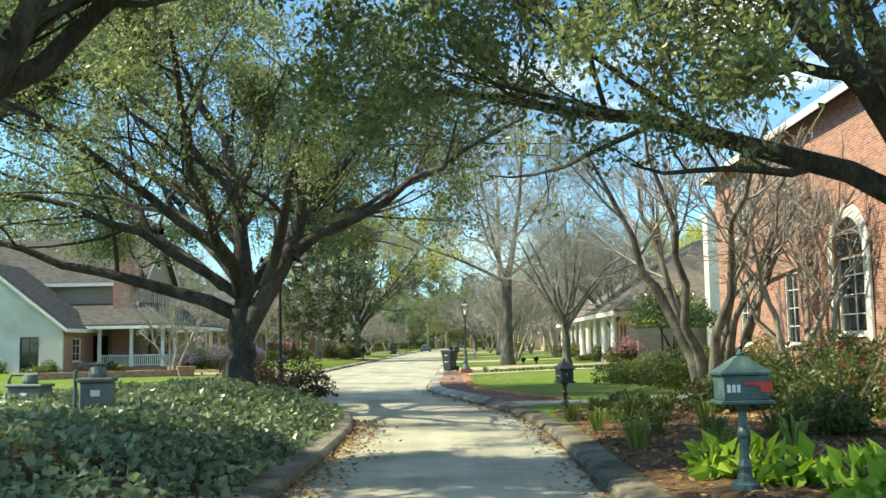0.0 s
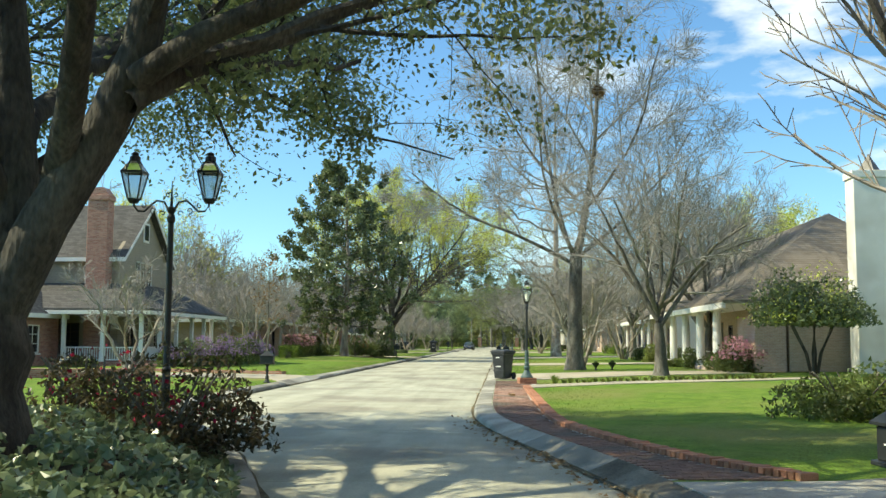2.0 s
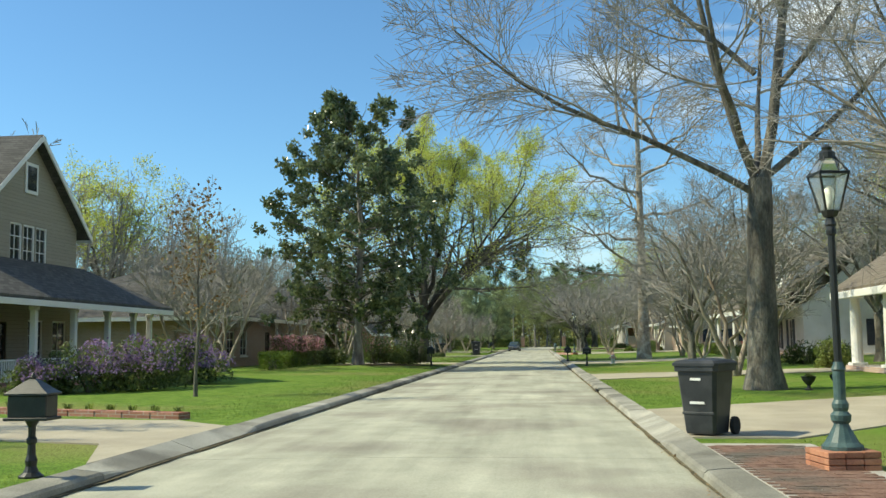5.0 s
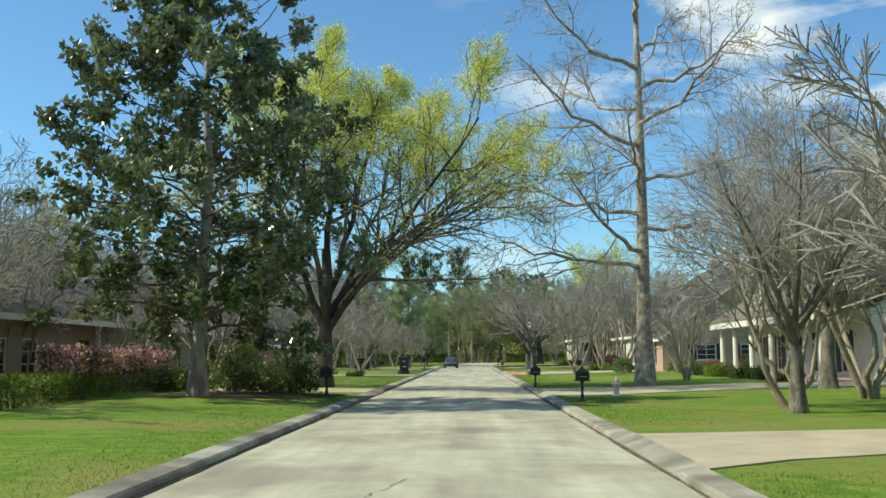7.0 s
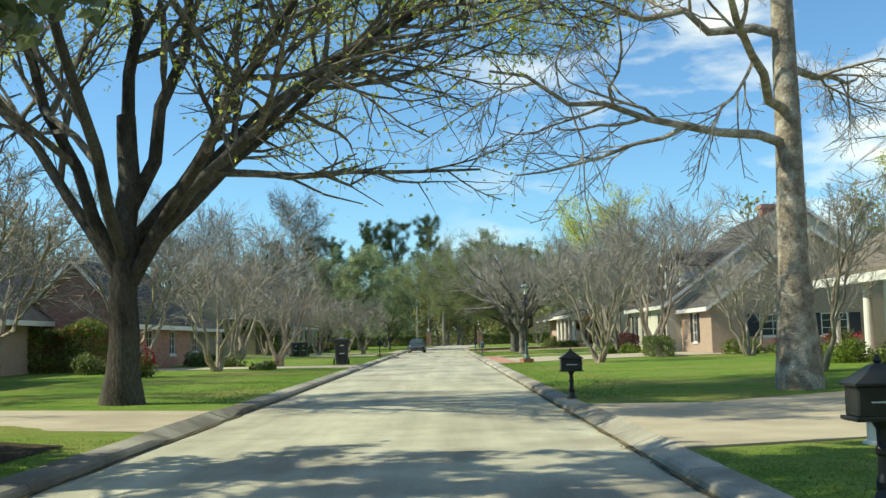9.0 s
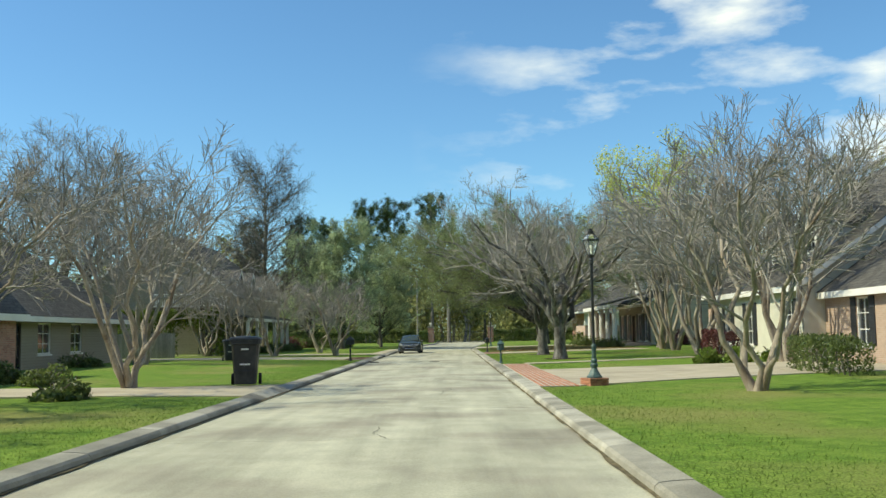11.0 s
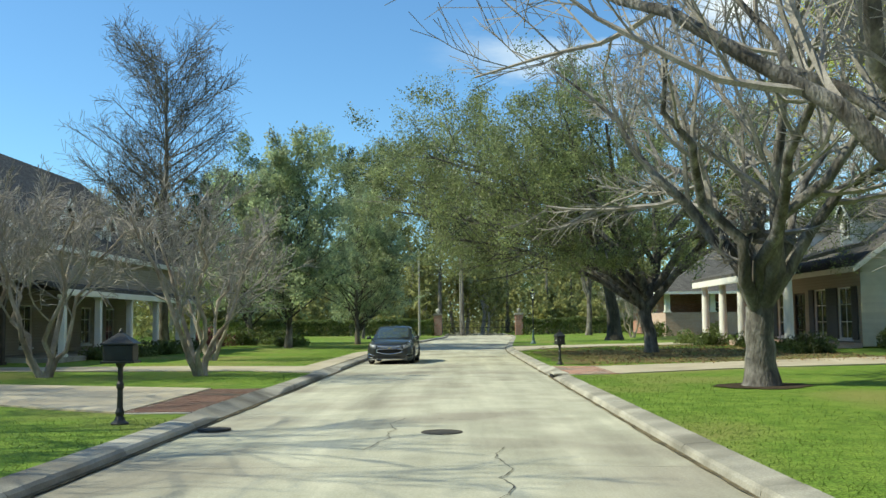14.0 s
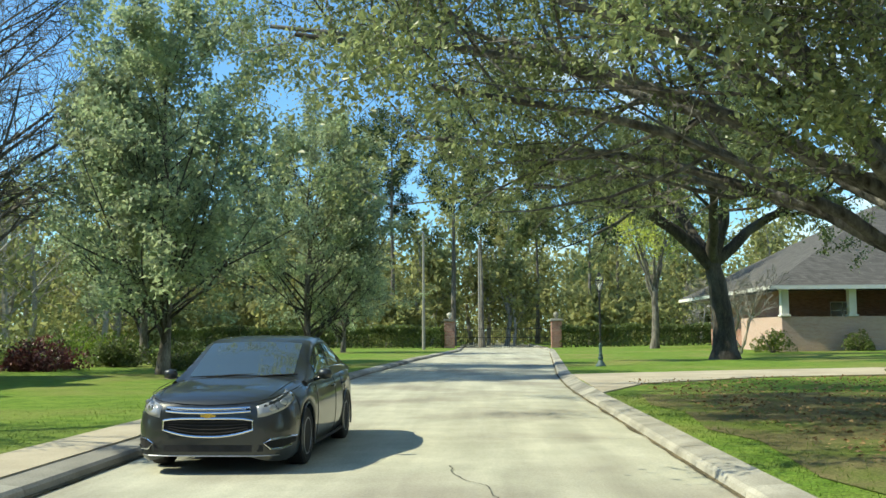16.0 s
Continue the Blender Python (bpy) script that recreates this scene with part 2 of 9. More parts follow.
M_BARKG = mat("grey_bark", (0.085, 0.075, 0.06), (0.25, 0.228, 0.19), 5, 0.95, 26, 0.4, 0.9, c3=(0.09, 0.08, 0.065), scale3=1.6, stretch=(1, 1, 0.35))
M_BARKP = mat("pale_smooth_bark", (0.27, 0.225, 0.175), (0.42, 0.37, 0.30), 4, 0.8, 22, 0.25, 0.4, c3=(0.20, 0.15, 0.11), scale3=2.2, stretch=(1, 1, 0.4))
M_BARKS = mat("mottled_sycamore_bark", (0.21, 0.175, 0.14), (0.34, 0.30, 0.25), 6, 0.9, 20, 0.35, 0.6, c3=(0.50, 0.47, 0.41), scale3=2.6)
M_BARKL = mat("lichened_grey_bark", (0.06, 0.054, 0.047), (0.27, 0.258, 0.235), 4.5, 0.95, 24, 0.35, 0.9, c3=(0.07, 0.064, 0.056), scale3=0.9, stretch=(1, 1, 0.4))
M_TWIG = mat("bare_twig", (0.24, 0.22, 0.195), (0.36, 0.335, 0.30), 3, 0.9, 30, 0.3, 0.0)
M_OAKLEAF = leafy("live_oak_leaf", (0.135, 0.175, 0.075), (0.34, 0.385, 0.17), 0.34, 0.55, 0.5)
M_MAGLEAF = leafy("magnolia_leaf", (0.09, 0.125, 0.06), (0.24, 0.275, 0.13), 0.22, 0.35, 0.6)
M_YLEAF = leafy("new_spring_leaf", (0.48, 0.54, 0.10), (0.70, 0.71, 0.21), 0.55, 0.55, 0.3, 0.3)
M_GLEAF = leafy("fresh_green_leaf", (0.09, 0.15, 0.025), (0.20, 0.26, 0.05), 0.55, 0.45, 0.3)
M_SHRUB = leafy("shrub_leaf", (0.08, 0.115, 0.035), (0.18, 0.225, 0.07), 0.42, 0.5, 0.5)
M_AZALEA = leafy("reddish_azalea_leaf", (0.05, 0.05, 0.025), (0.13, 0.10, 0.045), 0.42, 0.4, 0.5)
M_HEDGEP = leafy("purple_hedge_leaf", (0.08, 0.022, 0.026), (0.16, 0.06, 0.055), 0.5, 0.3, 0.4)
M_IVY = leafy("glossy_ivy_leaf", (0.11, 0.16, 0.08), (0.26, 0.32, 0.17), 0.32, 0.3, 0.5, 0.3)
M_LIRIOPE = leafy("strappy_leaf", (0.15, 0.21, 0.045), (0.30, 0.34, 0.11), 0.5, 0.45, 0.3)
M_LIME = leafy("lime_broad_leaf", (0.19, 0.33, 0.03), (0.30, 0.45, 0.07), 0.45, 0.4, 0.3, 0.2)
M_PINK = leafy("pink_azalea_bloom", (0.55, 0.22, 0.30), (0.80, 0.50, 0.54), 0.6, 0.4, 0.2)
M_ROSE = leafy("rose_bloom", (0.30, 0.015, 0.04), (0.45, 0.04, 0.08), 0.6, 0.4, 0.2)
M_PURPLE = leafy("mauve_azalea_bloom", (0.24, 0.15, 0.31), (0.40, 0.28, 0.46), 0.6, 0.4, 0.2)
M_LITTER = leafy("dry_leaf", (0.17, 0.095, 0.045), (0.42, 0.29, 0.15), 0.8, 0.15, 0.2)
M_PINE = leafy("pine_needle", (0.03, 0.06, 0.022), (0.08, 0.12, 0.04), 0.6, 0.3, 0.3)
M_CEDAR = leafy("evergreen_leaf", (0.25, 0.32, 0.19), (0.46, 0.52, 0.30), 0.5, 0.6, 0.4)
M_WOODS = leafy("far_foliage", (0.24, 0.25, 0.10), (0.44, 0.44, 0.19), 0.7, 0.55, 0.2)
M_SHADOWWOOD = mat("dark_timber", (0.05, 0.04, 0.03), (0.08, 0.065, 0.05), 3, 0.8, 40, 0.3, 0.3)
M_FENCE = mat("weathered_fence", (0.26, 0.24, 0.21), (0.34, 0.32, 0.28), 3, 0.9, 40, 0.3, 0.3, stretch=(1, 1, 0.2), random=0.15)


def plain(name, color, rough=0.5, metal=0.0, spec=0.5, emission=None, coat=0.0, transmission=0.0):
    m = bpy.data.materials.new(name)
    m.use_nodes = True
    b = m.node_tree.nodes["Principled BSDF"]
    b.inputs["Base Color"].default_value = (*color, 1)
    b.inputs["Roughness"].default_value, b.inputs["Metallic"].default_value, b.inputs["Specular IOR Level"].default_value = rough, metal, spec
    b.inputs["Coat Weight"].default_value, b.inputs["Transmission Weight"].default_value = coat, transmission
    return m


M_GLASS = plain("window_glass", (0.03, 0.035, 0.04), 0.04, 0, 0.8)
M_LANTERN = plain("lantern_glass", (0.80, 0.84, 0.84), 0.05, 0, 0.5, transmission=0.92)
M_BULB = plain("frosted_bulb", (0.85, 0.85, 0.82), 0.4)
M_CARPAINT = plain("charcoal_car_paint", (0.020, 0.024, 0.024), 0.38, 0.15, 0.5, coat=0.7)
M_CARGLASS = plain("tinted_car_glass", (0.045, 0.065, 0.07), 0.03, 0, 0.9, coat=0.6)
M_CHROME = plain("chrome", (0.75, 0.76, 0.78), 0.12, 1.0)
M_TYRE = mat("tyre_rubber", (0.012, 0.012, 0.012), (0.022, 0.022, 0.022), 8, 0.85, 90, 0.2, 0.2)
M_RIM = plain("alloy_rim", (0.42, 0.43, 0.44), 0.3, 0.9)
M_CLEAR = plain("headlamp_lens", (0.30, 0.31, 0.31), 0.12, 0.1, 0.6, coat=1.0)
M_GOLD = plain("gold_badge", (0.75, 0.52, 0.12), 0.25, 0.9)
M_CRACK = mat("crack_filler", (0.035, 0.033, 0.028), (0.06, 0.055, 0.045), 6, 0.9, 60, 0.3, 0.0)
M_DARK = plain("dark_inside", (0.006, 0.006, 0.006), 0.9)

# ---- building helpers ----
RNG = np.random.default_rng(11)


def link_mesh(name, bm, material):
    me = bpy.data.meshes.new(name)
    bm.to_mesh(me)
    bm.free()
    me.materials.append(material)
    return me


def part(name, bm, material, parent=None, label="", smooth=False):
    me = link_mesh(name, bm, material)
    if smooth:
        me.polygons.foreach_set("use_smooth", [True] * len(me.polygons))
    ob = new(name, me)
    ob.parent = parent
    if label:
        ob["label"] = label
    return ob


def array_mesh(name, verts, faces, material, parent=None, label="", smooth=False):
    """A mesh from numpy arrays: verts (n, 3), faces (m, k)."""
    me = bpy.data.meshes.new(name)
    verts, faces = np.asarray(verts, np.float32), np.asarray(faces, np.int32)
    k = faces.shape[1]
    me.vertices.add(len(verts)), me.loops.add(faces.size), me.polygons.add(len(faces))
    me.vertices.foreach_set("co", verts.ravel())
    me.loops.foreach_set("vertex_index", faces.ravel())
    me.polygons.foreach_set("loop_start", np.arange(0, faces.size, k, dtype=np.int32))
    me.polygons.foreach_set("use_smooth", np.full(len(faces), smooth))
    me.update(calc_edges=True)
    me.materials.append(material)
    ob = new(name, me)
    ob.parent = parent
    if label:
        ob["label"] = label
    return ob


def thing(name, label, category, at=(0, 0, 0), turn=0, group="", kind=""):
    ob = new(name)
    ob.empty_display_size = 0.2
    ob.matrix_basis = pose(*at, 0, 0, turn)
    return tagged(ob, label, category, group, kind)


def box(bm, x0, x1, y0, y1, z0, z1, bevel=0.0, m=None):
    r = bmesh.ops.create_cube(bm, size=1.0)
    vs = r["verts"]
    for v in vs:
        v.co = Vector(((x0 + x1) / 2 + v.co.x * (x1 - x0), (y0 + y1) / 2 + v.co.y * (y1 - y0), (z0 + z1) / 2 + v.co.z * (z1 - z0)))
        if m is not None:
            v.co = m @ v.co
    if bevel:
        es = {e for v in vs for e in v.link_edges}
        bmesh.ops.bevel(bm, geom=list(es), offset=bevel, segments=1, affect="EDGES")
    return bm


def lathe(bm, profile, n=14, at=(0, 0, 0)):
    """Turns (radius, height) pairs round the z axis."""
    rings = []
    for r, z in profile:
        rings.append([bm.verts.new((at[0] + r * math.cos(2 * math.pi * i / n), at[1] + r * math.sin(2 * math.pi * i / n), at[2] + z)) for i in range(n)])
    for a, b in zip(rings, rings[1:]):
        for i in range(n):
            bm.faces.new((a[i], a[(i + 1) % n], b[(i + 1) % n], b[i]))
    bm.faces.new(rings[0][::-1]), bm.faces.new(rings[-1])
    return bm


def pipe(bm, pts, r, n=8):
    """A round bar along a line of points; r is one radius or one per point."""
    pts = [Vector(p) for p in pts]
    rs = r if isinstance(r, (list, tuple)) else [r] * len(pts)
    rings = []
    for i, p in enumerate(pts):
        d = (pts[min(i + 1, len(pts) - 1)] - pts[max(i - 1, 0)]).normalized()
        a = d.cross(Vector((0, 0, 1)) if abs(d.z) < 0.9 else Vector((1, 0, 0))).normalized()
        b = d.cross(a)
        rings.append([bm.verts.new(p + (a * math.cos(2 * math.pi * k / n) + b * math.sin(2 * math.pi * k / n)) * rs[i]) for k in range(n)])
    for s, t in zip(rings, rings[1:]):
        for k in range(n):
            bm.faces.new((s[k], s[(k + 1) % n], t[(k + 1) % n], t[k]))
    bm.faces.new(rings[0][::-1]), bm.faces.new(rings[-1])
    return bm


def prism(bm, poly, depth):
    """A flat polygon (3D points) thickened by the vector depth."""
    depth = Vector(depth)
    a = [bm.verts.new(p) for p in poly]
    b = [bm.verts.new(Vector(p) + depth) for p in poly]
    n = len(a)
    bm.faces.new(a), bm.faces.new(b[::-1])
    for i in range(n):
        bm.faces.new((a[i], b[i], b[(i + 1) % n], a[(i + 1) % n]))
    bmesh.ops.recalc_face_normals(bm, faces=bm.faces)
    return bm


def unit(v):
    return v / np.maximum(np.linalg.norm(v, axis=-1, keepdims=True), 1e-9)


# ---- plants: limbs grow level by level, leaves sit on the last twigs ----
def spawn(parents, k, tmin, tmax, angle, ratio, seg, wobble, lift, rng, rr=0.6, tip=0.25, keep=None):
    """k children on each parent branch. parents: points (b, n, 3), radii (b, n)."""
    P, R = parents
    b, n, _ = P.shape
    t = tmin + (tmax - tmin) * (np.arange(k)[None] + rng.random((b, k))) / k
    f = t * (n - 1)
    i = np.clip(f.astype(int), 0, n - 2)
    w = (f - i)[..., None]
    rows = np.arange(b)[:, None]
    base = P[rows, i] * (1 - w) + P[rows, i + 1] * w
    rad = (R[rows, i] * (1 - w[..., 0]) + R[rows, i + 1] * w[..., 0]) * rr
    tan = unit(P[rows, i + 1] - P[rows, i])
    length = np.linalg.norm(np.diff(P, axis=1), axis=2).sum(1)[:, None] * ratio * (1.15 - 0.55 * t) * (0.7 + 0.6 * rng.random((b, k)))
    side = rng.normal(size=(b, k, 3))
    side = unit(side - (side * tan).sum(-1, keepdims=True) * tan)
    ang = np.radians(angle * (0.75 + 0.5 * rng.random((b, k))))[..., None]
    d = tan * np.cos(ang) + side * np.sin(ang)
    base, d, rad, length = base.reshape(-1, 3), d.reshape(-1, 3), rad.reshape(-1), length.reshape(-1)
    if keep is not None:
        sel = keep(base, d)
        base, d, rad, length = base[sel], d[sel], rad[sel], length[sel]
    pts, rads = [base], [rad]
    for s in range(seg):
        d = unit(d + rng.normal(size=d.shape) * wobble + np.array([0, 0, lift]))
        pts.append(pts[-1] + d * (length / seg)[:, None])
        rads.append(rad * (1 - (1 - tip) * (s + 1) / seg))
    return np.stack(pts, 1), np.stack(rads, 1)


def limb(points, r0, r1, n=9, wob=0.0, rng=RNG):
    """One main limb through the given points, smoothed."""
    p = np.array(points, float)
    s = np.r_[0, np.cumsum(np.linalg.norm(np.diff(p, axis=0), axis=1))]
    u = np.linspace(0, s[-1], n)
    q = np.stack([np.interp(u, s, p[:, k]) for k in range(3)], 1)
    for _ in range(2):
        q[1:-1] = 0.5 * q[1:-1] + 0.25 * (q[:-2] + q[2:])
    q[1:-1] += rng.normal(size=(n - 2, 3)) * wob
    r = np.interp(u, [0, s[-1]], [r0, r1])
    if p[0, 2] < 0:
        r = r * (1 + 0.45 * np.exp(-np.maximum(q[:, 2], 0) / 0.30))  # root flare
    return q[None], r[None]


def join_limbs(limbs):
    return np.concatenate([l[0] for l in limbs]), np.concatenate([l[1] for l in limbs])


def tubes(levels, sides):
    """Vertices and quads for the branches of several levels."""
    V, Fc, off = [], [], 0
    for (P, R), k in zip(levels, sides):
        b, n, _ = P.shape
        tan = unit(np.gradient(P, axis=1))
        ref = np.where(np.abs(tan[..., 2:3]) < 0.85, np.array([0, 0, 1.0]), np.array([1.0, 0, 0]))
        a = unit(np.cross(tan, ref))
        c = np.cross(tan, a)
        th = 2 * np.pi * np.arange(k) / k
        ring = P[:, :, None] + R[:, :, None, None] * (a[:, :, None] * np.cos(th)[:, None] + c[:, :, None] * np.sin(th)[:, None])
        V.append(ring.reshape(-1, 3))
        idx = off + np.arange(b * n * k).reshape(b, n, k)
        nx = np.roll(idx, -1, axis=2)
        Fc.append(np.stack([idx[:, :-1], nx[:, :-1], nx[:, 1:], idx[:, 1:]], -1).reshape(-1, 4))
        off += b * n * k
    return np.concatenate(V), np.concatenate(Fc)


def leaves(at, size, rng, droop=0.0, shape=0.42, flat=0.0, fine=False):
    """A small folded leaf at each point; returns vertices and triangles."""
    n = len(at)
    d = rng.normal(size=(n, 3)) * np.array([1, 1, 1 - flat])
    d[:, 2] -= droop
    d = unit(d)
    s = rng.normal(size=(n, 3)) * np.array([1, 1, 1 - flat])
    s = unit(s - (s * d).sum(1, keepdims=True) * d)
    u = np.cross(d, s)
    L = (size * (0.65 + 0.7 * rng.random(n)))[:, None]
    W = L * shape
    mid = at + d * L * 0.45
    if fine:  # small far leaves: one face each
        v = np.stack([at + s * W * 0.8, at - s * W * 0.8, at + d * L], 1).reshape(-1, 3)
        return v, np.arange(3 * n).reshape(-1, 3)
    v = np.stack([at, mid + s * W + u * W * 0.35, at + d * L, mid - s * W + u * W * 0.35], 1).reshape(-1, 3)
    i = 4 * np.arange(n)[:, None]
    f = np.concatenate([i + np.array([[0, 1, 2]]), i + np.array([[0, 2, 3]])])
    return v, f


def along(P, per, rng, spread=0.1, lo=0.2):
    """Points strewn along branches."""
    b, n, _ = P.shape
    t = (lo + (1 - lo) * rng.random((b, per))) * (n - 1)
    i = np.clip(t.astype(int), 0, n - 2)
    w = (t - i)[..., None]
    r = np.arange(b)[:, None]
    q = (P[r, i] * (1 - w) + P[r, i + 1] * w).reshape(-1, 3)
    return q + rng.normal(size=q.shape) * spread


def plant(name, label, category, at, turn, wood, twigs, leaf, bark, twigmat, leafmat, group="", leaflabel="", size=1.0, stems=False):
    """A tree: trunk, each main limb, fine branchwork, crown."""
    e = thing(name, label, category, at, turn, group)
    e.scale = (size, size, size)
    (main, *rest), sides = wood
    for i in range(len(main[0])):
        v, f = tubes([(main[0][i:i + 1], main[1][i:i + 1])], [sides[0]])
        array_mesh("stem" if stems else ("trunk" if i == 0 else "limb"), v, f, bark, e, smooth=True)
    levels, ks = list(rest), list(sides[1:])
    if twigs:
        levels, ks = levels + list(twigs[0]), ks + list(twigs[1])
    if levels:
        v, f = tubes(levels, ks)
        tagged(array_mesh("twig", v, f, twigmat, e), kind="stuff")
    if leaf:
        tagged(array_mesh("crown", leaf[0], leaf[1], leafmat, e, leaflabel), kind="stuff")
    return e

# ---- ground, road, kerbs, drives ----
LEFT = ((-60, -1.55), (16.5, -1.55), (20, -1.75), (23.4, -2.6), (26, -3.6), (28.5, -4.5), (30.5, -5.6), (32.5, -6.8), (34.3, -7.4), (36, -7.455), (205, -7.4), (225, -6.6), (249, -4.8), (400, -4.8))
RIGHT = ((-60, 1.86), (17, 1.86), (19.5, 1.72), (24, 1.05), (28, 0.1), (31, -0.6), (34, -0.82), (150, -0.86), (198, -0.88), (205, -0.6), (212, -0.14), (236, 1.42), (250, 2.3), (400, 2.3))
KERB_W = 0.40
SPAN = np.linspace(-2.2, 2.2, 9)  # rounds the corners of the edge lines


def left_edge(y):
    return float(np.mean(np.interp(y + SPAN, [p[0] for p in LEFT], [p[1] for p in LEFT])))


def right_edge(y):
    return float(np.mean(np.interp(y + SPAN, [p[0] for p in RIGHT], [p[1] for p in RIGHT])))


def lawn_z(x, y):
    """Height of the lawn beside the road."""
    if x < left_edge(y):
        d = left_edge(y) - KERB_W - x
        z = 0.12 + 0.003 * min(d, 40) + 0.22 * math.exp(-((y - 86) / 11) ** 2) * min(1, max(0, d) / 4) * math.exp(-(d / 14) ** 2)
        if y < 33:
            z += 0.46 * min(1, max(0, d) / 2.0) * min(1, max(0, (31 - y) / 5)) * (1 if d < 5 else max(0, 1 - (d - 5) / 6))
    else:
        d = x - right_edge(y) - KERB_W
        z = 0.12 + 0.012 * min(max(d - 1.3, 0), 26) + (0.10 * min(1, max(0, d) / 2) * max(0, min(1, (21 - y) / 4)) if y < 21 else 0)
    return z + 0.03 * noise.noise(Vector((x * 0.3, y * 0.3, 0))) * min(1, max(d - 1.3, 0) / 1.0)


def ground_sheet():
    ys = list(np.arange(-60, 300, 1.0)) + [300, 320, 360, 420, 520, 700, 1000, 1600, 2600]
    ys = [-1500, -600, -250, -120] + ys
    out = [0.0, 0.5, 1.0, 1.8, 3, 4.5, 6.5, 9, 12, 16, 21, 28, 38, 55, 90, 200, 600, 2400]
    V, Fc = [], []
    for y in ys:
        le, re = left_edge(y) - KERB_W + 0.02, right_edge(y) + KERB_W - 0.02
        row = [(le - o, y, lawn_z(le - o, y)) for o in reversed(out)]
        row += [(le, y, -0.14), (re, y, -0.14)]
        row += [(re + o, y, lawn_z(re + o, y)) for o in out]
        V += row
    w = 2 * len(out) + 2
    idx = np.arange(len(ys) * w).reshape(len(ys), w)
    Fc = np.stack([idx[:-1, :-1], idx[:-1, 1:], idx[1:, 1:], idx[1:, :-1]], -1).reshape(-1, 4)
    g = array_mesh("ground", V, Fc, M_GRASS, smooth=False)
    return tagged(g, "bright green mown lawn on both sides of the street", "lawn", kind="structure")


ground_sheet()


def sheet(name, poly, material, lift=0.02, thick=0.10, parent=None, label="", z=None):
    """A slab of paving that lies on the lawn, its outline given on the plan."""
    bm = bmesh.new()
    pts = [Vector((x, y, (lawn_z(x, y) if z is None else z) + lift)) for x, y in poly]
    prism(bm, pts, (0, 0, -thick))
    bmesh.ops.triangulate(bm, faces=[f for f in bm.faces if len(f.verts) > 4])
    return part(name, bm, material, parent, label)


road = tagged(new("road"), "pale worn concrete street with cracks and joints", "road", kind="structure")


def road_slabs():
    y = -60.0
    while y < 300:
        y1 = y + 6.0
        ys = np.linspace(y + 0.006, y1 - 0.006, 7)
        bm = bmesh.new()
        rows = []
        for k, yy in enumerate(ys):
            le, re = left_edge(yy) - 0.06, right_edge(yy) + 0.06
            rows.append([bm.verts.new((le + (re - le) * u, yy, 0.03 * (1 - (2 * u - 1) ** 2) - 0.015 + 0.006 * noise.noise(Vector((u * 7, yy * 0.4, 3))))) for u in np.linspace(0, 1, 7)])
        for a, b in zip(rows, rows[1:]):
            for i in range(6):
                bm.faces.new((a[i], a[i + 1], b[i + 1], b[i]))
        ext = bmesh.ops.extrude_edge_only(bm, edges=[e for e in bm.edges if e.is_boundary])
        for g in ext["geom"]:
            if isinstance(g, bmesh.types.BMVert):
                g.co.z -= 0.12
        part("slab", bm, M_ROAD, road)
        y = y1
    # the far end of the street, beyond the gate
    bm = bmesh.new()
    prism(bm, [(-4.8, 300, 0.0), (2.3, 300, 0.0), (2.3, 420, 0.0), (-4.8, 420, 0.0)], (0, 0, -0.12))
    part("slab", bm, M_ROAD, road)


road_slabs()

# where drives cross the kerb it is dropped
DROPS_L = ((46.2, 51.8), (95.5, 101), (128.8, 134), (161, 167.3), (174, 178))
DROPS_R = ((23.3, 30.2), (49.2, 54.6), (69.8, 75.9), (92.7, 100), (131.4, 142), (171.9, 177), (194.2, 203.8))


def kerb(side):
    k = tagged(new("kerb"), "low rounded concrete kerb with stained joints", "kerb", kind="structure")
    edge, drops, sgn = (left_edge, DROPS_L, -1) if side < 0 else (right_edge, [q for q in DROPS_R if not 130 < q[0] < 140], 1)
    ramp = (-0.10, 0.008, 0.014, 0.022, 0.075, 0.150, -0.10)  # across the mouth of a drive
    profile = ((-0.02, -0.10), (0.0, 0.0), (0.018, 0.072), (0.055, 0.104), (0.20, 0.120), (KERB_W, 0.128), (KERB_W, -0.10))
    rng = np.random.default_rng(5 + side)
    y = -20.0
    while y < 285:
        length = 3.0
        y1 = y + length
        ys = np.linspace(y + 0.008, y1 - 0.008, 9)
        tilt, sink = rng.normal() * 0.0012, rng.normal() * 0.002
        bm = bmesh.new()
        rings = []
        for yy in ys:
            low = max((min(1.0, max(0.0, min(yy - a, b - yy) / 1.0 + 0.3)) for a, b in drops), default=0)
            low = min(1.0, low) if any(a - 0.3 < yy < b + 0.3 for a, b in drops) else 0.0
            dy = 0.5
            nx, ny = (edge(yy + dy) - edge(yy - dy)), 2 * dy
            n = Vector((ny, -nx, 0)).normalized() * sgn
            rings.append([bm.verts.new((edge(yy) + n.x * px, yy + n.y * px, pz + (pr - pz) * low + (sink + tilt * (yy - y) if pz > 0.02 else 0))) for (px, pz), pr in zip(profile, ramp)])
        for a, b in zip(rings, rings[1:]):
            for i in range(len(profile) - 1):
                bm.faces.new((a[i], a[i + 1], b[i + 1], b[i]))
        bm.faces.new(rings[0]), bm.faces.new(rings[-1][::-1])
        bmesh.ops.recalc_face_normals(bm, faces=bm.faces)
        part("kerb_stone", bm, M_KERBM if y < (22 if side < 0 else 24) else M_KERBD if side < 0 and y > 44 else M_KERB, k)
        y = y1


kerb(-1), kerb(1)


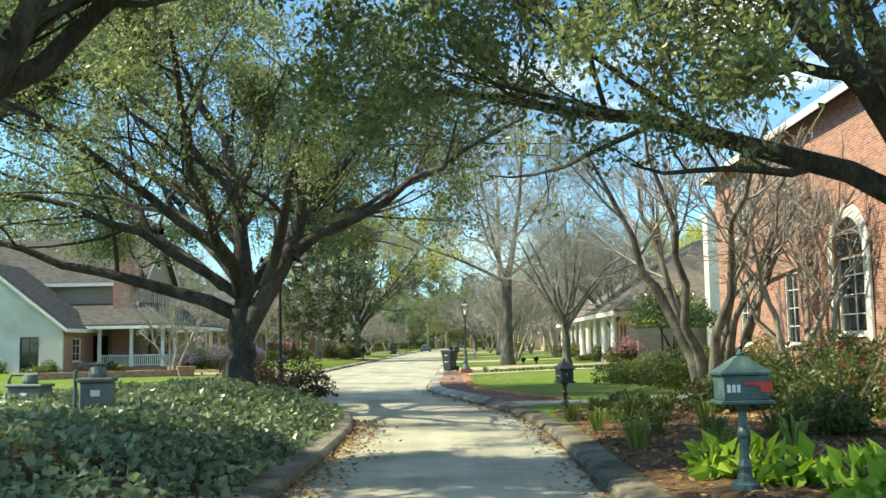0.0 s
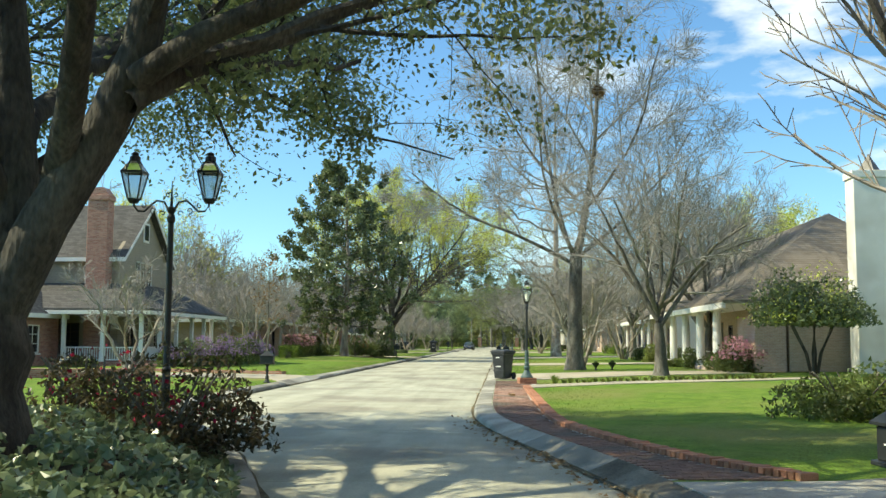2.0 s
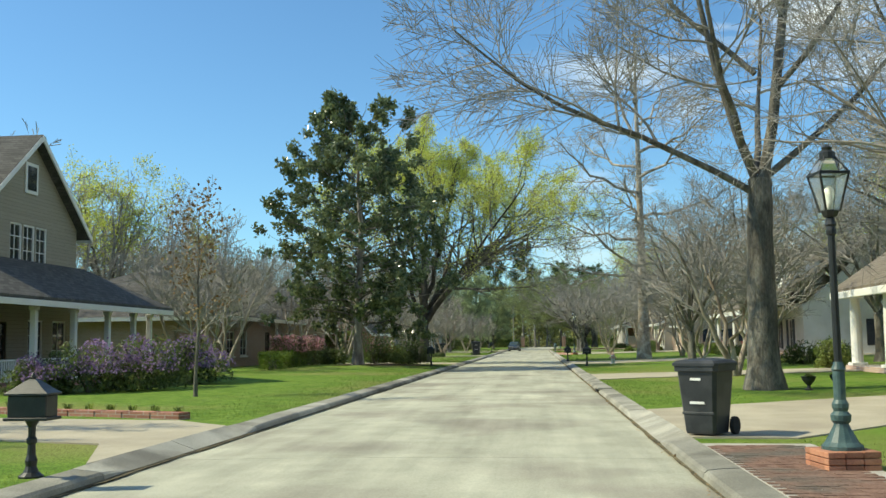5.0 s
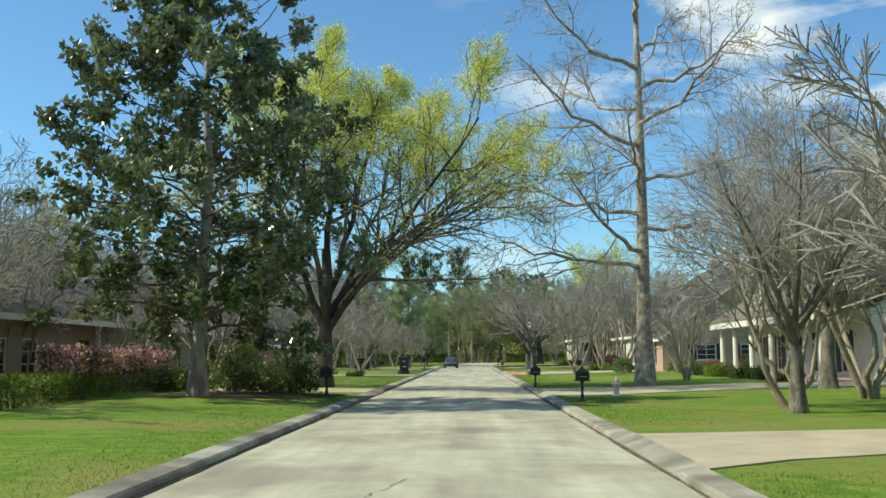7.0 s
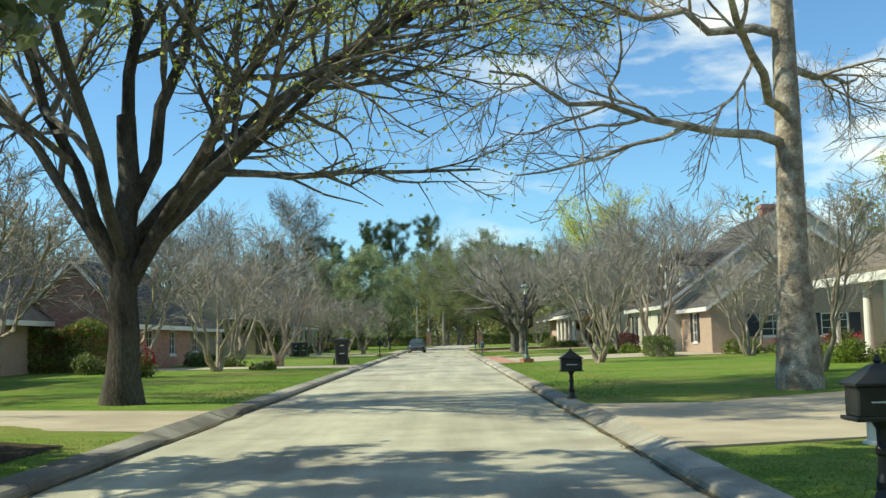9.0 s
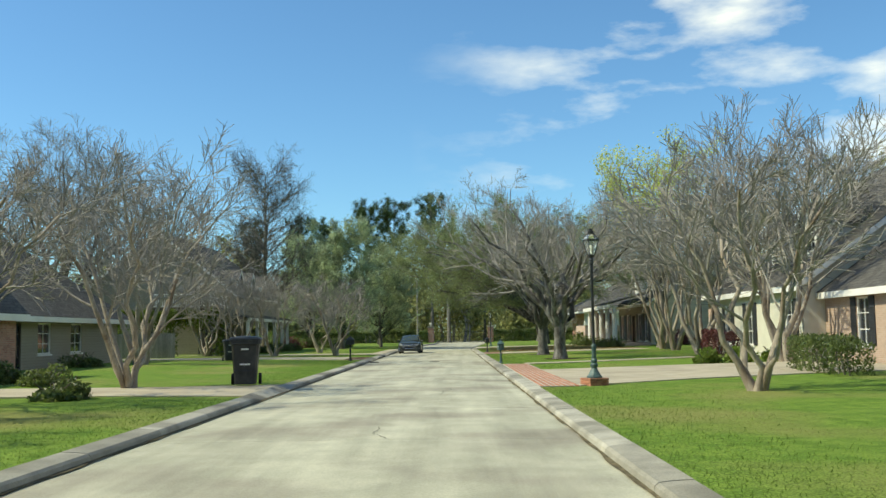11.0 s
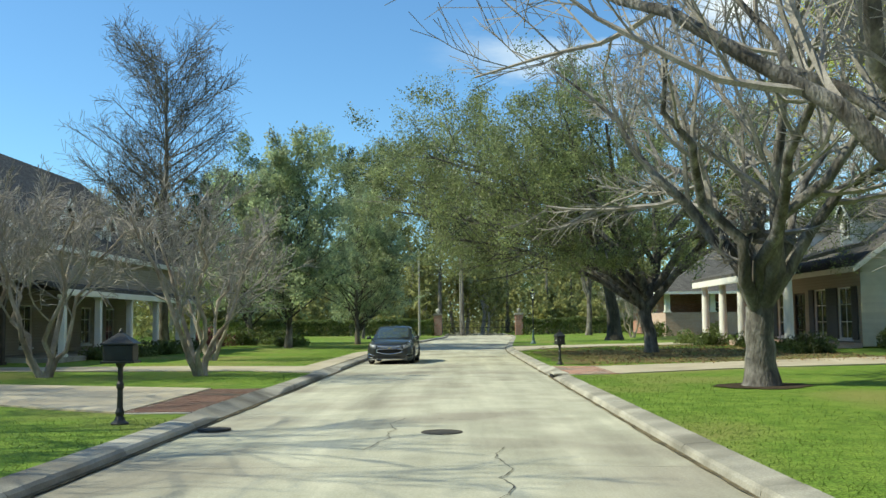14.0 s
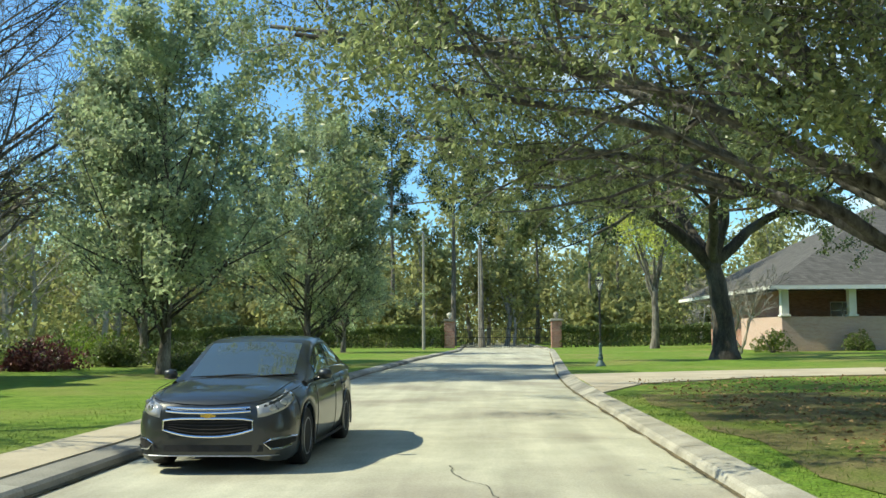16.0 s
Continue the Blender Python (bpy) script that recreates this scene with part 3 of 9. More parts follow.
def gutter_dirt(side):
    """A ragged line of dark silt where the road meets the kerb."""
    edge, sgn = (left_edge, 1) if side < 0 else (right_edge, -1)
    V = []
    for y in np.arange(-10, 240, 0.35):
        w = max(0.004, 0.045 + 0.06 * noise.noise(Vector((y * 0.9, side * 5.0, 0))) + 0.03 * noise.noise(Vector((y * 0.21, side * 3.0, 4))))
        x = edge(y)
        V += [(x - sgn * 0.012, y, 0.022), (x + sgn * 0.004, y, 0.010), (x + sgn * w, y, 0.0085)]
    idx = np.arange(len(V)).reshape(-1, 3)
    F = np.concatenate([np.stack([idx[:-1, k], idx[:-1, k + 1], idx[1:, k + 1], idx[1:, k]], -1) for k in (0, 1)])
    tagged(array_mesh("gutter_dirt", V, F, M_SILT), "dark line of silt and debris along the kerb", "gutter dirt", kind="structure")


gutter_dirt(-1), gutter_dirt(1)


def drive(poly, material=M_DRIVE, label="tan concrete driveway running up from the kerb", name="driveway"):
    # mouths meet the back of the kerb
    fit = []
    for x, y in poly:
        lx, rx = left_edge(y) - KERB_W, right_edge(y) + KERB_W
        fit.append((lx, y) if abs(x - lx) < 0.75 else (rx, y) if abs(x - rx) < 0.75 else (x, y))
    d = sheet(name, fit, material, 0.025, 0.12)
    return tagged(d, label, "driveway", kind="structure")


# old stained concrete; its dark colour also carries the tree shade lying here
drive(((1.62, 22.0), (4.02, 22.5), (13.52, 24.26), (30.72, 29.28), (31.06, 34.21), (13.7, 27.1), (6.53, 24.8), (3.1, 23.45), (1.45, 23.3)), M_KERBD, "weathered concrete driveway behind the flower bed, coloured darker for the shade on it")
drive(((0.72, 42.92), (3.57, 45.25), (10.95, 48.43), (10.97, 50.28), (4.27, 47.42), (0.69, 44.74)), label="narrow pale concrete front walk", name="path")
drive(((-0.75, 49.21), (0.97, 49.02), (5.33, 53.24), (10.27, 54.91), (10.09, 58.16), (4.95, 57.53), (-0.39, 54.71)), label="curved tan concrete drive before the columned porch")
drive(((-0.46, 69.6), (1.0, 70.7), (2.9, 71.5), (8.0, 72.5), (14.0, 73.0), (14.0, 78.0), (4.4, 75.7), (-0.46, 75.2)), label="worn tan driveway with gritty patches")
drive(((-0.16, 92.59), (1.96, 93.18), (7.27, 96.56), (14.3, 98.53), (24.11, 99.56), (24.06, 104.41), (14.16, 104.23), (9.22, 103.39), (5.09, 101.55), (1.78, 99.8), (-0.4, 100.13)), label="tan concrete circular drive under the sycamore")


def broad_drive():
    """Cast in slabs with open joints between them."""
    d = tagged(new("driveway"), "broad tan concrete driveway with open joints", "driveway", kind="structure")
    near = lambda x: float(np.interp(x, (0.6, 3.1, 7.3, 18.3), (131.3, 133.0, 134.3, 136.8)))
    far = lambda x: float(np.interp(x, (0.6, 7.9, 18.3), (142.4, 144.2, 144.0)))
    xs = (0.635, 4.3, 8.0, 12.0, 18.3)
    for x0, x1 in zip(xs, xs[1:]):
        for f0, f1 in ((0.0, 0.5), (0.5, 1.0)):
            a, b, g = x0 + 0.012, x1 - 0.012, 0.012
            pts = [(x, near(x) + (far(x) - near(x)) * f + (g if f == f0 else -g)) for x, f in ((a, f0), (b, f0), (b, f1), (a, f1))]
            sheet("slab", pts, M_DRIVE, 0.03, 0.12, d)


broad_drive()
drive(((0.66, 149.53), (4.07, 150.46), (9.24, 152.71), (9.26, 154.28), (4.05, 151.73), (0.59, 150.87)), label="narrow pale concrete front walk", name="path")
drive(((0.87, 172.13), (5.46, 173.85), (11.42, 174.59), (11.01, 179.03), (8.08, 178.78), (0.86, 176.42)), label="tan concrete driveway beyond a brick apron")
drive(((-0.59, 193.99), (1.06, 197.68), (4.69, 199.81), (10.8, 200.4), (10.8, 204.9), (4.49, 204.63), (-0.43, 203.39)), label="shaded concrete driveway under the oaks")
drive(((-7.67, 46.35), (-8.75, 48.62), (-13.05, 49.81), (-21.08, 51.62), (-20.61, 54.31), (-15.77, 53.79), (-9.14, 52.68), (-7.45, 51.5)), label="pale concrete driveway below the porch house")
drive(((-8.29, 96.07), (-14.57, 97.27), (-19.31, 97.4), (-19.45, 102.89), (-11.85, 100.92), (-7.89, 100.3)), label="pale concrete driveway beside the big tree")
drive(((-7.87, 128.9), (-11.0, 129.4), (-20.0, 129.2), (-20.0, 133.4), (-11.0, 133.6), (-7.87, 134.0)), label="pale concrete driveway where a bin stands")
drive(((-9.02, 161.27), (-14.95, 164.87), (-24.64, 165.36), (-24.64, 169.38), (-14.78, 168.95), (-9.04, 167.21)), label="tan concrete driveway behind a brick apron")
drive(((-7.86, 174.0), (-9.76, 175.05), (-13.84, 175.65), (-24.39, 176.2), (-24.34, 178.65), (-12.7, 178.82), (-8.55, 178.15), (-7.86, 178.0)), label="pale concrete front walk crossing the lawn")
drive(((-7.86, 178.05), (-8.73, 178.58), (-8.57, 193.9), (-7.35, 198.07)), label="pale concrete strip behind the kerb", name="pavement")

# ---- trees ----
def oak_shape(limbs, seed, fine=1.0, leaf_n=34, leaf_size=0.12, lift=0.02, zmin=0.0, rise=0.0, near=False, clump=1.7, gaps=-0.06, back=None):
    """A spreading live oak from its trunk and main limbs."""
    rng = np.random.default_rng(seed)
    main = join_limbs([limb(*l, rng=rng, wob=0.06 if i else 0.02) for i, l in enumerate(limbs)])
    l1 = spawn((main[0][1:], main[1][1:]), int(7 * fine), 0.28, 1.0, 52, 0.50, 6, 0.14, 0.03 + lift, rng, 0.5)
    def high(p):
        return p[:, 2] > zmin + rise * np.maximum(0, p[:, 1] - 4)

    l1 = tuple(q[high(l1[0][:, -1])] for q in (l1[0], l1[1]))
    l2 = spawn(l1, 6, 0.2, 1.0, 50, 0.55, 4, 0.16, lift, rng, 0.55)
    l2 = tuple(q[high(l2[0][:, -1])] for q in (l2[0], l2[1]))
    keep = clumped(l2[0][:, -1], clump, gaps, seed)
    if back is not None:  # the far side of the crown is closed
        keep |= l2[0][:, -1, 1] > back
    l2 = tuple(q[keep] for q in l2)
    l3 = spawn(l2, 5, 0.15, 1.0, 52, 0.55, 2, 0.2, -0.02, rng, 0.6, 0.4)
    l3 = tuple(q[high(l3[0][:, -1])] for q in (l3[0], l3[1]))
    at = np.concatenate([along(l3[0], leaf_n, rng, 0.15, 0.0), along(l2[0], leaf_n // 2, rng, 0.16, 0.4)])
    at = at[high(at)]
    return ([main, l1], [10, 5]), ([l2, l3], [3, 3]), leaves(at, leaf_size, rng, 0.15, 0.27 if near else 0.42, 0.0, not near)


def clumped(ends, size, cut, seed):
    """Which branch ends carry leaves: clumps of about the given size with gaps between them."""
    return np.array([noise.noise(Vector(e) / size + Vector((seed * 3.1, 0.7, 1.9))) > cut for e in ends], bool)


def bare_shape(limbs, seed, k=(6, 6, 7), ratio=(0.5, 0.5, 0.5), angle=(38, 38, 40), lift=(0.06, 0.06, 0.05), wob=(0.1, 0.12, 0.14), tmin=0.3, trunks=1, lead=True, fine_r=0.007, bend=0.04):
    """A leafless tree: rising limbs, then finer and finer twigs."""
    rng = np.random.default_rng(seed)
    main = join_limbs([limb(*l, rng=rng, wob=bend if i else 0.015) for i, l in enumerate(limbs)])
    src = main if not trunks else (main[0][trunks:], main[1][trunks:])
    levels = [main]
    for i, (kk, rt, an, lf, wb) in enumerate(zip(k, ratio, angle, lift, wob)):
        nx = spawn(src, kk, tmin if i == 0 else 0.2, 1.0, an, rt, (6, 3, 1)[i], wb, lf, rng, 0.6, 0.35)
        nx = (nx[0], np.maximum(nx[1], fine_r * (1.3 if i < 2 else 1.0)))
        levels.append(nx)
        src = nx
    return ([levels[0], levels[1]], [10, 4]), (levels[2:], [3, 3, 3][: len(levels) - 2])


# the live oak at the tip of the ivy bed
LO = [(((0, 0, -0.1), (0.02, 0, 0.5), (0.0, 0, 1.2), (0.03, 0, 1.9)), 0.30, 0.27),
      # the two main stems
      (((0.02, 0, 1.6), (0.0, 0.1, 3.0), (-0.05, 0.2, 4.6), (-0.6, 0.3, 6.4), (-1.7, 0.4, 8.0)), 0.22, 0.05),
      (((0.08, 0, 1.3), (0.75, -0.1, 2.3), (1.3, -0.2, 3.4), (1.7, -0.3, 5.0), (1.9, -0.5, 7.6)), 0.23, 0.05),
      # limbs to either side
      (((-0.05, 0, 1.75), (-0.9, 0.1, 2.3), (-1.7, 0.2, 2.6), (-3.2, 0.1, 2.65), (-4.4, 0.0, 3.1), (-6.4, -0.3, 3.7)), 0.17, 0.05),
      (((-0.05, 0, 2.2), (-1.0, -0.2, 3.0), (-1.9, -0.4, 3.6), (-3.6, -0.7, 4.2), (-6.0, -1.0, 4.7)), 0.13, 0.04),
      (((0.0, 0.1, 3.3), (-0.8, 0.3, 4.2), (-1.6, 0.5, 4.8), (-3.2, 0.7, 5.9), (-5.2, 0.8, 6.5)), 0.12, 0.035),
      (((0.0, 0.1, 4.0), (-0.9, -0.4, 5.4), (-2.2, -0.8, 6.8), (-4.0, -1.2, 7.8)), 0.10, 0.03),
      (((0.0, 0.1, 2.3), (0.5, 0.5, 2.9), (1.2, 0.9, 3.8), (2.2, 1.4, 5.2)), 0.09, 0.03),
      (((1.25, -0.2, 3.2), (2.4, -0.4, 3.7), (3.6, -0.5, 4.4), (5.4, -0.8, 5.4), (6.4, -1.0, 5.9)), 0.12, 0.03),
      (((1.55, -0.25, 4.2), (2.5, -0.2, 5.2), (3.8, -0.1, 6.4), (4.8, 0.0, 7.4)), 0.10, 0.03),
      (((1.2, -0.2, 3.0), (2.0, 1.0, 3.9), (3.2, 2.4, 4.8), (4.6, 3.4, 5.6)), 0.10, 0.03),
      (((0.0, 0.1, 4.4), (0.5, 0.2, 5.8), (0.9, 0.4, 7.4)), 0.09, 0.03),
      # limbs towards and away along the lane
      (((0, 0, 2.2), (-0.4, -1.5, 3.7), (-0.4, -3.4, 5.2), (0.0, -5.4, 6.5)), 0.15, 0.04),
      (((0.5, 0, 2.3), (1.3, -1.5, 4.2), (2.2, -3.0, 5.6), (3.0, -4.8, 6.6)), 0.13, 0.04),
      (((0, 0, 2.6), (-1.6, -1.6, 4.4), (-3.2, -2.8, 5.6), (-5.0, -3.8, 6.4)), 0.13, 0.04),
      (((0.1, 0.1, 2.2), (0.7, 1.7, 3.7), (1.4, 3.4, 5.2), (2.2, 5.0, 6.2)), 0.14, 0.04),
      (((0, 0.2, 2.4), (-0.6, 2.6, 4.1), (-1.2, 5.8, 5.8), (-2.0, 9.6, 6.7)), 0.14, 0.04),
      (((0, 0.2, 2.4), (-1.8, 2.7, 4.0), (-3.6, 6.3, 5.8), (-5.2, 9.9, 6.6)), 0.14, 0.04),
      (((-0.6, 2.5, 4.0), (-0.3, 6.3, 6.0), (-0.5, 10.0, 6.8)), 0.11, 0.035),
      (((-2.4, 1.8, 3.9), (-5.3, 6.0, 5.6), (-7.7, 10.0, 6.6)), 0.12, 0.035),
      (((0.7, 1.7, 3.6), (1.3, 3.2, 4.4), (2.3, 5.4, 5.0)), 0.10, 0.03),
      (((-1.1, 1.4, 3.7), (-2.8, 3.9, 4.8), (-5.0, 6.0, 5.2)), 0.10, 0.03),
      (((-0.6, 2.5, 4.0), (-1.7, 7.3, 6.3), (-2.3, 10.0, 7.2)), 0.10, 0.03),
      (((-1.8, 2.6, 4.0), (-4.6, 7.7, 6.4), (-6.4, 10.0, 7.2)), 0.10, 0.03),
      (((-0.4, 0, 2.4), (-2.5, 1.8, 3.9), (-5.6, 3.8, 5.3), (-8.4, 5.2, 6.2)), 0.12, 0.035)]
w, t, l = oak_shape(LO, 3, 1.0, 38, 0.088, zmin=3.0, rise=0.10, near=True, clump=1.15, gaps=0.085, back=4.4)
plant("live_oak", "spreading live oak with dark forked trunk and small glossy leaves", "tree", (-4.5, 21.4, 0.5), 0, w, t, l, M_BARKD, M_BARKD, M_OAKLEAF, "live oaks")

# the oak whose trunk stands in the azalea bed before the brick house
RO = [(((0, 0, -0.1), (0.1, 0, 1.5), (-0.3, 0, 3.0)), 0.55, 0.42),
      (((-0.2, 0, 2.8), (-1.6, -0.3, 4.4), (-3.2, -0.8, 6.2), (-5.6, -1.6, 8.8)), 0.32, 0.08),
      (((-0.2, 0, 2.9), (-1.9, 0.3, 4.0), (-3.6, 0.8, 4.9), (-6.6, 1.4, 5.4), (-8.6, 1.8, 5.9)), 0.22, 0.05),
      (((-0.2, 0, 3.0), (-0.4, -1.0, 5.5), (-1.2, -2.4, 9.0)), 0.3, 0.07),
      (((-0.2, 0, 3.0), (0.2, -0.4, 5.6), (0.2, -1.0, 9.0)), 0.28, 0.07),
      (((-0.1, 0, 2.8), (2.4, 0.0, 5.2), (6.0, 0.0, 8.4)), 0.28, 0.07),
      (((-0.8, 0, 4.0), (-3.0, -2.0, 6.0), (-5.4, -4.2, 7.6)), 0.22, 0.06)]
w, t, l = oak_shape(RO, 8, 1.7, 58, 0.115, zmin=4.0, near=True, clump=1.4, gaps=-0.36)
plant("live_oak", "live oak leaning out over the azalea bed beside the brick house", "tree", (6.9, 11.4, 0.25), 0, w, t, l, M_BARKD, M_BARKD, M_OAKLEAF, "live oaks", size=0.8)
LO2 = [(((0, 0, -0.1), (0.3, 0, 1.5), (0.9, 0, 3.0)), 0.45, 0.32),
       (((0.8, 0, 2.8), (1.7, 0.2, 4.4), (2.6, 0.4, 6.4), (3.6, 0.4, 8.6)), 0.24, 0.07),
       (((0.8, 0, 2.8), (-0.6, 0.6, 5.0), (-2.6, 1.2, 8.0)), 0.24, 0.07),
       (((0.8, 0, 2.9), (1.4, -2.2, 5.2), (2.8, -4.6, 7.6)), 0.22, 0.06),
       (((0.8, 0, 2.9), (1.0, 1.2, 5.6), (1.4, 2.2, 8.2)), 0.22, 0.06),
       (((1.4, 0.2, 4.0), (3.2, 1.2, 6.2), (5.0, 1.4, 7.8)), 0.18, 0.05),
       (((0.8, 0, 2.9), (-0.4, -3.0, 6.2), (0.0, -6.0, 8.2)), 0.2, 0.05),
       (((0.8, 0, 2.9), (-2.2, -2.2, 6.0), (-3.6, -4.6, 7.8)), 0.18, 0.05)]
w, t, l = oak_shape(LO2, 21, 1.6, 54, 0.125, zmin=6.3, gaps=-0.35)
plant("live_oak", "live oak with a leaning trunk in the ivy bed", "tree", (-6.6, 10.4, 0.3), 0, w, t, l, M_BARKD, M_BARKD, M_OAKLEAF, "live oaks", size=0.92)

# added oak, trunk out of view, placed so its high crown shades the street
LO3 = [(((0, 0, -0.1), (0.1, 0, 2.6), (0.4, 0, 5.4)), 0.34, 0.27)] + [
    (((0.3, 0, 5.0), (x * 0.3, y * 0.3, 7.2), (x * 0.65, y * 0.65, 8.8), (x, y, z)), 0.16, 0.04)
    for x, y, z in ((9.0, 0.6, 10.2), (8.6, -1.4, 10.6), (7.4, 1.4, 11.0), (4.6, 0.4, 11.4), (9.8, -0.4, 10.4), (6.6, -2.2, 10.6), (5.6, 1.6, 10.8), (8.0, 1.8, 10.2), (-3.0, 0.0, 10.2))]
w, t, l = oak_shape(LO3, 27, 1.3, 40, 0.14, zmin=8.4, gaps=-0.14)
plant("live_oak", "added live oak with its trunk out of view and its high crown shading the street", "tree", (-17.0, 26.6, 0.3), 0, w, t, l, M_BARKD, M_BARKD, M_OAKLEAF, "live oaks")

# the two oaks near the gate
OB = [(((0, 0, -0.1), (-0.05, 0, 0.8), (-0.3, 0, 1.9)), 0.42, 0.36),
      (((-0.2, 0, 1.7), (-1.0, -0.6, 3.2), (-2.4, -1.4, 5.0), (-5.2, -2.6, 7.2), (-8.6, -3.2, 8.2)), 0.32, 0.07),
      (((-0.2, 0, 1.8), (0.4, 0.2, 3.6), (0.6, 0.4, 6.0), (0.4, 0.6, 10.0)), 0.34, 0.08),
      (((-0.2, 0, 1.9), (1.4, -1.4, 4.2), (3.6, -3.4, 6.4), (6.0, -5.0, 8.6)), 0.3, 0.07),
      (((0.2, 0, 3.0), (-1.6, 2.0, 5.6), (-4.4, 3.8, 7.6), (-7.0, 4.4, 8.8)), 0.24, 0.06),
      (((0.2, 0, 2.8), (2.4, 1.2, 4.8), (5.4, 1.6, 7.0), (8.2, 1.4, 8.6)), 0.24, 0.06),
      (((-0.4, -0.4, 2.6), (-1.4, -2.4, 5.0), (-2.4, -4.6, 7.4), (-2.8, -6.4, 9.0)), 0.26, 0.06),
      (((0.2, 0, 3.2), (1.0, 3.4, 6.0), (1.4, 6.0, 9.0)), 0.22, 0.06),
      (((-0.4, 0, 2.6), (-3.0, -2.4, 4.8), (-5.6, -4.2, 6.2), (-8.0, -5.4, 7.0)), 0.2, 0.05),
      (((0.2, 0, 2.8), (1.8, -2.6, 5.8), (3.0, -4.6, 7.8), (4.4, -6.2, 8.8)), 0.30, 0.05),
      (((-0.2, 0, 3.0), (-2.6, -1.6, 6.6), (-4.0, -3.4, 9.6)), 0.22, 0.05),
      (((0.2, 0, 3.0), (3.8, -2.0, 5.4), (8.0, -4.2, 7.2)), 0.22, 0.05),
      (((-0.2, 0, 2.8), (-3.4, -1.4, 5.6), (-6.4, -3.4, 7.4), (-9.6, -5.4, 8.0)), 0.2, 0.05),
      (((-0.2, 0, 2.8), (-2.0, -3.2, 5.6), (-4.0, -5.4, 7.6), (-5.6, -6.6, 8.4)), 0.18, 0.05)]
OB += [(((-1.2, -0.4, 3.4), (-4.6, 0.6, 5.4), (-8.4, 1.4, 6.8), (-12.4, 2.0, 7.4)), 0.2, 0.05),
       (((-1.2, -0.4, 3.4), (-4.4, -0.8, 5.0), (-7.8, -1.0, 6.0), (-11.4, -0.6, 6.4)), 0.2, 0.05),
       (((-0.4, 0.2, 3.0), (-4.0, 2.8, 6.0), (-7.6, 4.6, 8.0), (-11.4, 5.6, 8.8)), 0.2, 0.05),
       (((-0.2, 0.2, 3.4), (-3.2, 2.0, 7.0), (-6.4, 4.0, 9.6), (-8.8, 5.0, 10.6)), 0.2, 0.05),
       (((0.2, 0.2, 4.0), (-1.8, 0.6, 8.0), (-4.4, 1.4, 11.0)), 0.2, 0.05),
       (((0.2, 0.2, 4.0), (2.4, 1.0, 7.6), (4.6, 2.0, 10.4)), 0.2, 0.05)]
OB += [(((-0.3, 0.0, 2.0), (-2.6, -0.6, 3.5), (-5.6, -1.6, 4.5), (-9.0, -2.4, 5.0)), 0.2, 0.05),
       (((-0.3, 0.0, 2.0), (-2.2, -2.2, 3.6), (-4.6, -4.4, 4.6), (-7.4, -6.0, 5.0)), 0.2, 0.05),
       (((-0.3, 0.0, 2.2), (-2.8, 1.0, 3.8), (-6.0, 1.8, 4.8), (-9.8, 2.2, 5.2)), 0.2, 0.05),
       (((-0.3, 0.0, 2.2), (-2.0, 2.4, 3.8), (-4.4, 4.6, 4.8), (-7.0, 6.4, 5.2)), 0.2, 0.05),
       (((-0.2, 0.0, 2.4), (-1.4, -3.0, 4.0), (-3.0, -5.4, 4.8)), 0.16, 0.05)]
OB = [(p, a * 0.62, b * 0.8) for p, a, b in OB]
w, t, l = oak_shape(OB, 5, 1.4, 44, 0.10, zmin=3.2, clump=1.7, gaps=-0.13, near=True)
plant("live_oak", "dense live oak with a pale leaning limb over the street", "tree", (5.1, 188.6, 0.15), 0, w, t, l, M_BARKL, M_BARKL, M_OAKLEAF, "live oaks")
OA = [(((0, 0, -0.1), (0, 0, 1.5), (-0.2, 0, 3.2), (-0.5, 0, 4.6)), 0.55, 0.36),
      (((-0.4, 0, 4.2), (-2.0, -0.4, 6.0), (-4.4, -0.8, 7.2), (-8.8, -1.2, 8.0)), 0.34, 0.06),
      (((-0.4, 0, 4.4), (0.2, 0, 7.0), (0.4, 0, 12.0)), 0.34, 0.08),
      (((-0.4, 0, 4.4), (2.4, 0.4, 6.8), (7.6, 0.4, 8.6)), 0.3, 0.06),
      (((-0.4, 0, 4.4), (-1.0, -2.6, 7.0), (-2.0, -6.4, 9.0)), 0.28, 0.06),
      (((-0.4, 0, 4.6), (-1.4, 2.6, 7.4), (-3.0, 6.4, 9.6)), 0.28, 0.06)]
w, t, l = oak_shape(OA, 6, 1.6, 56, 0.16, zmin=3.0, clump=2.2, gaps=-0.1)
plant("live_oak", "tall live oak with a dark trunk on the shaded lawn", "tree", (8.0, 217.0, 0.2), 0, w, t, l, M_BARKD, M_BARKD, M_OAKLEAF, "live oaks")


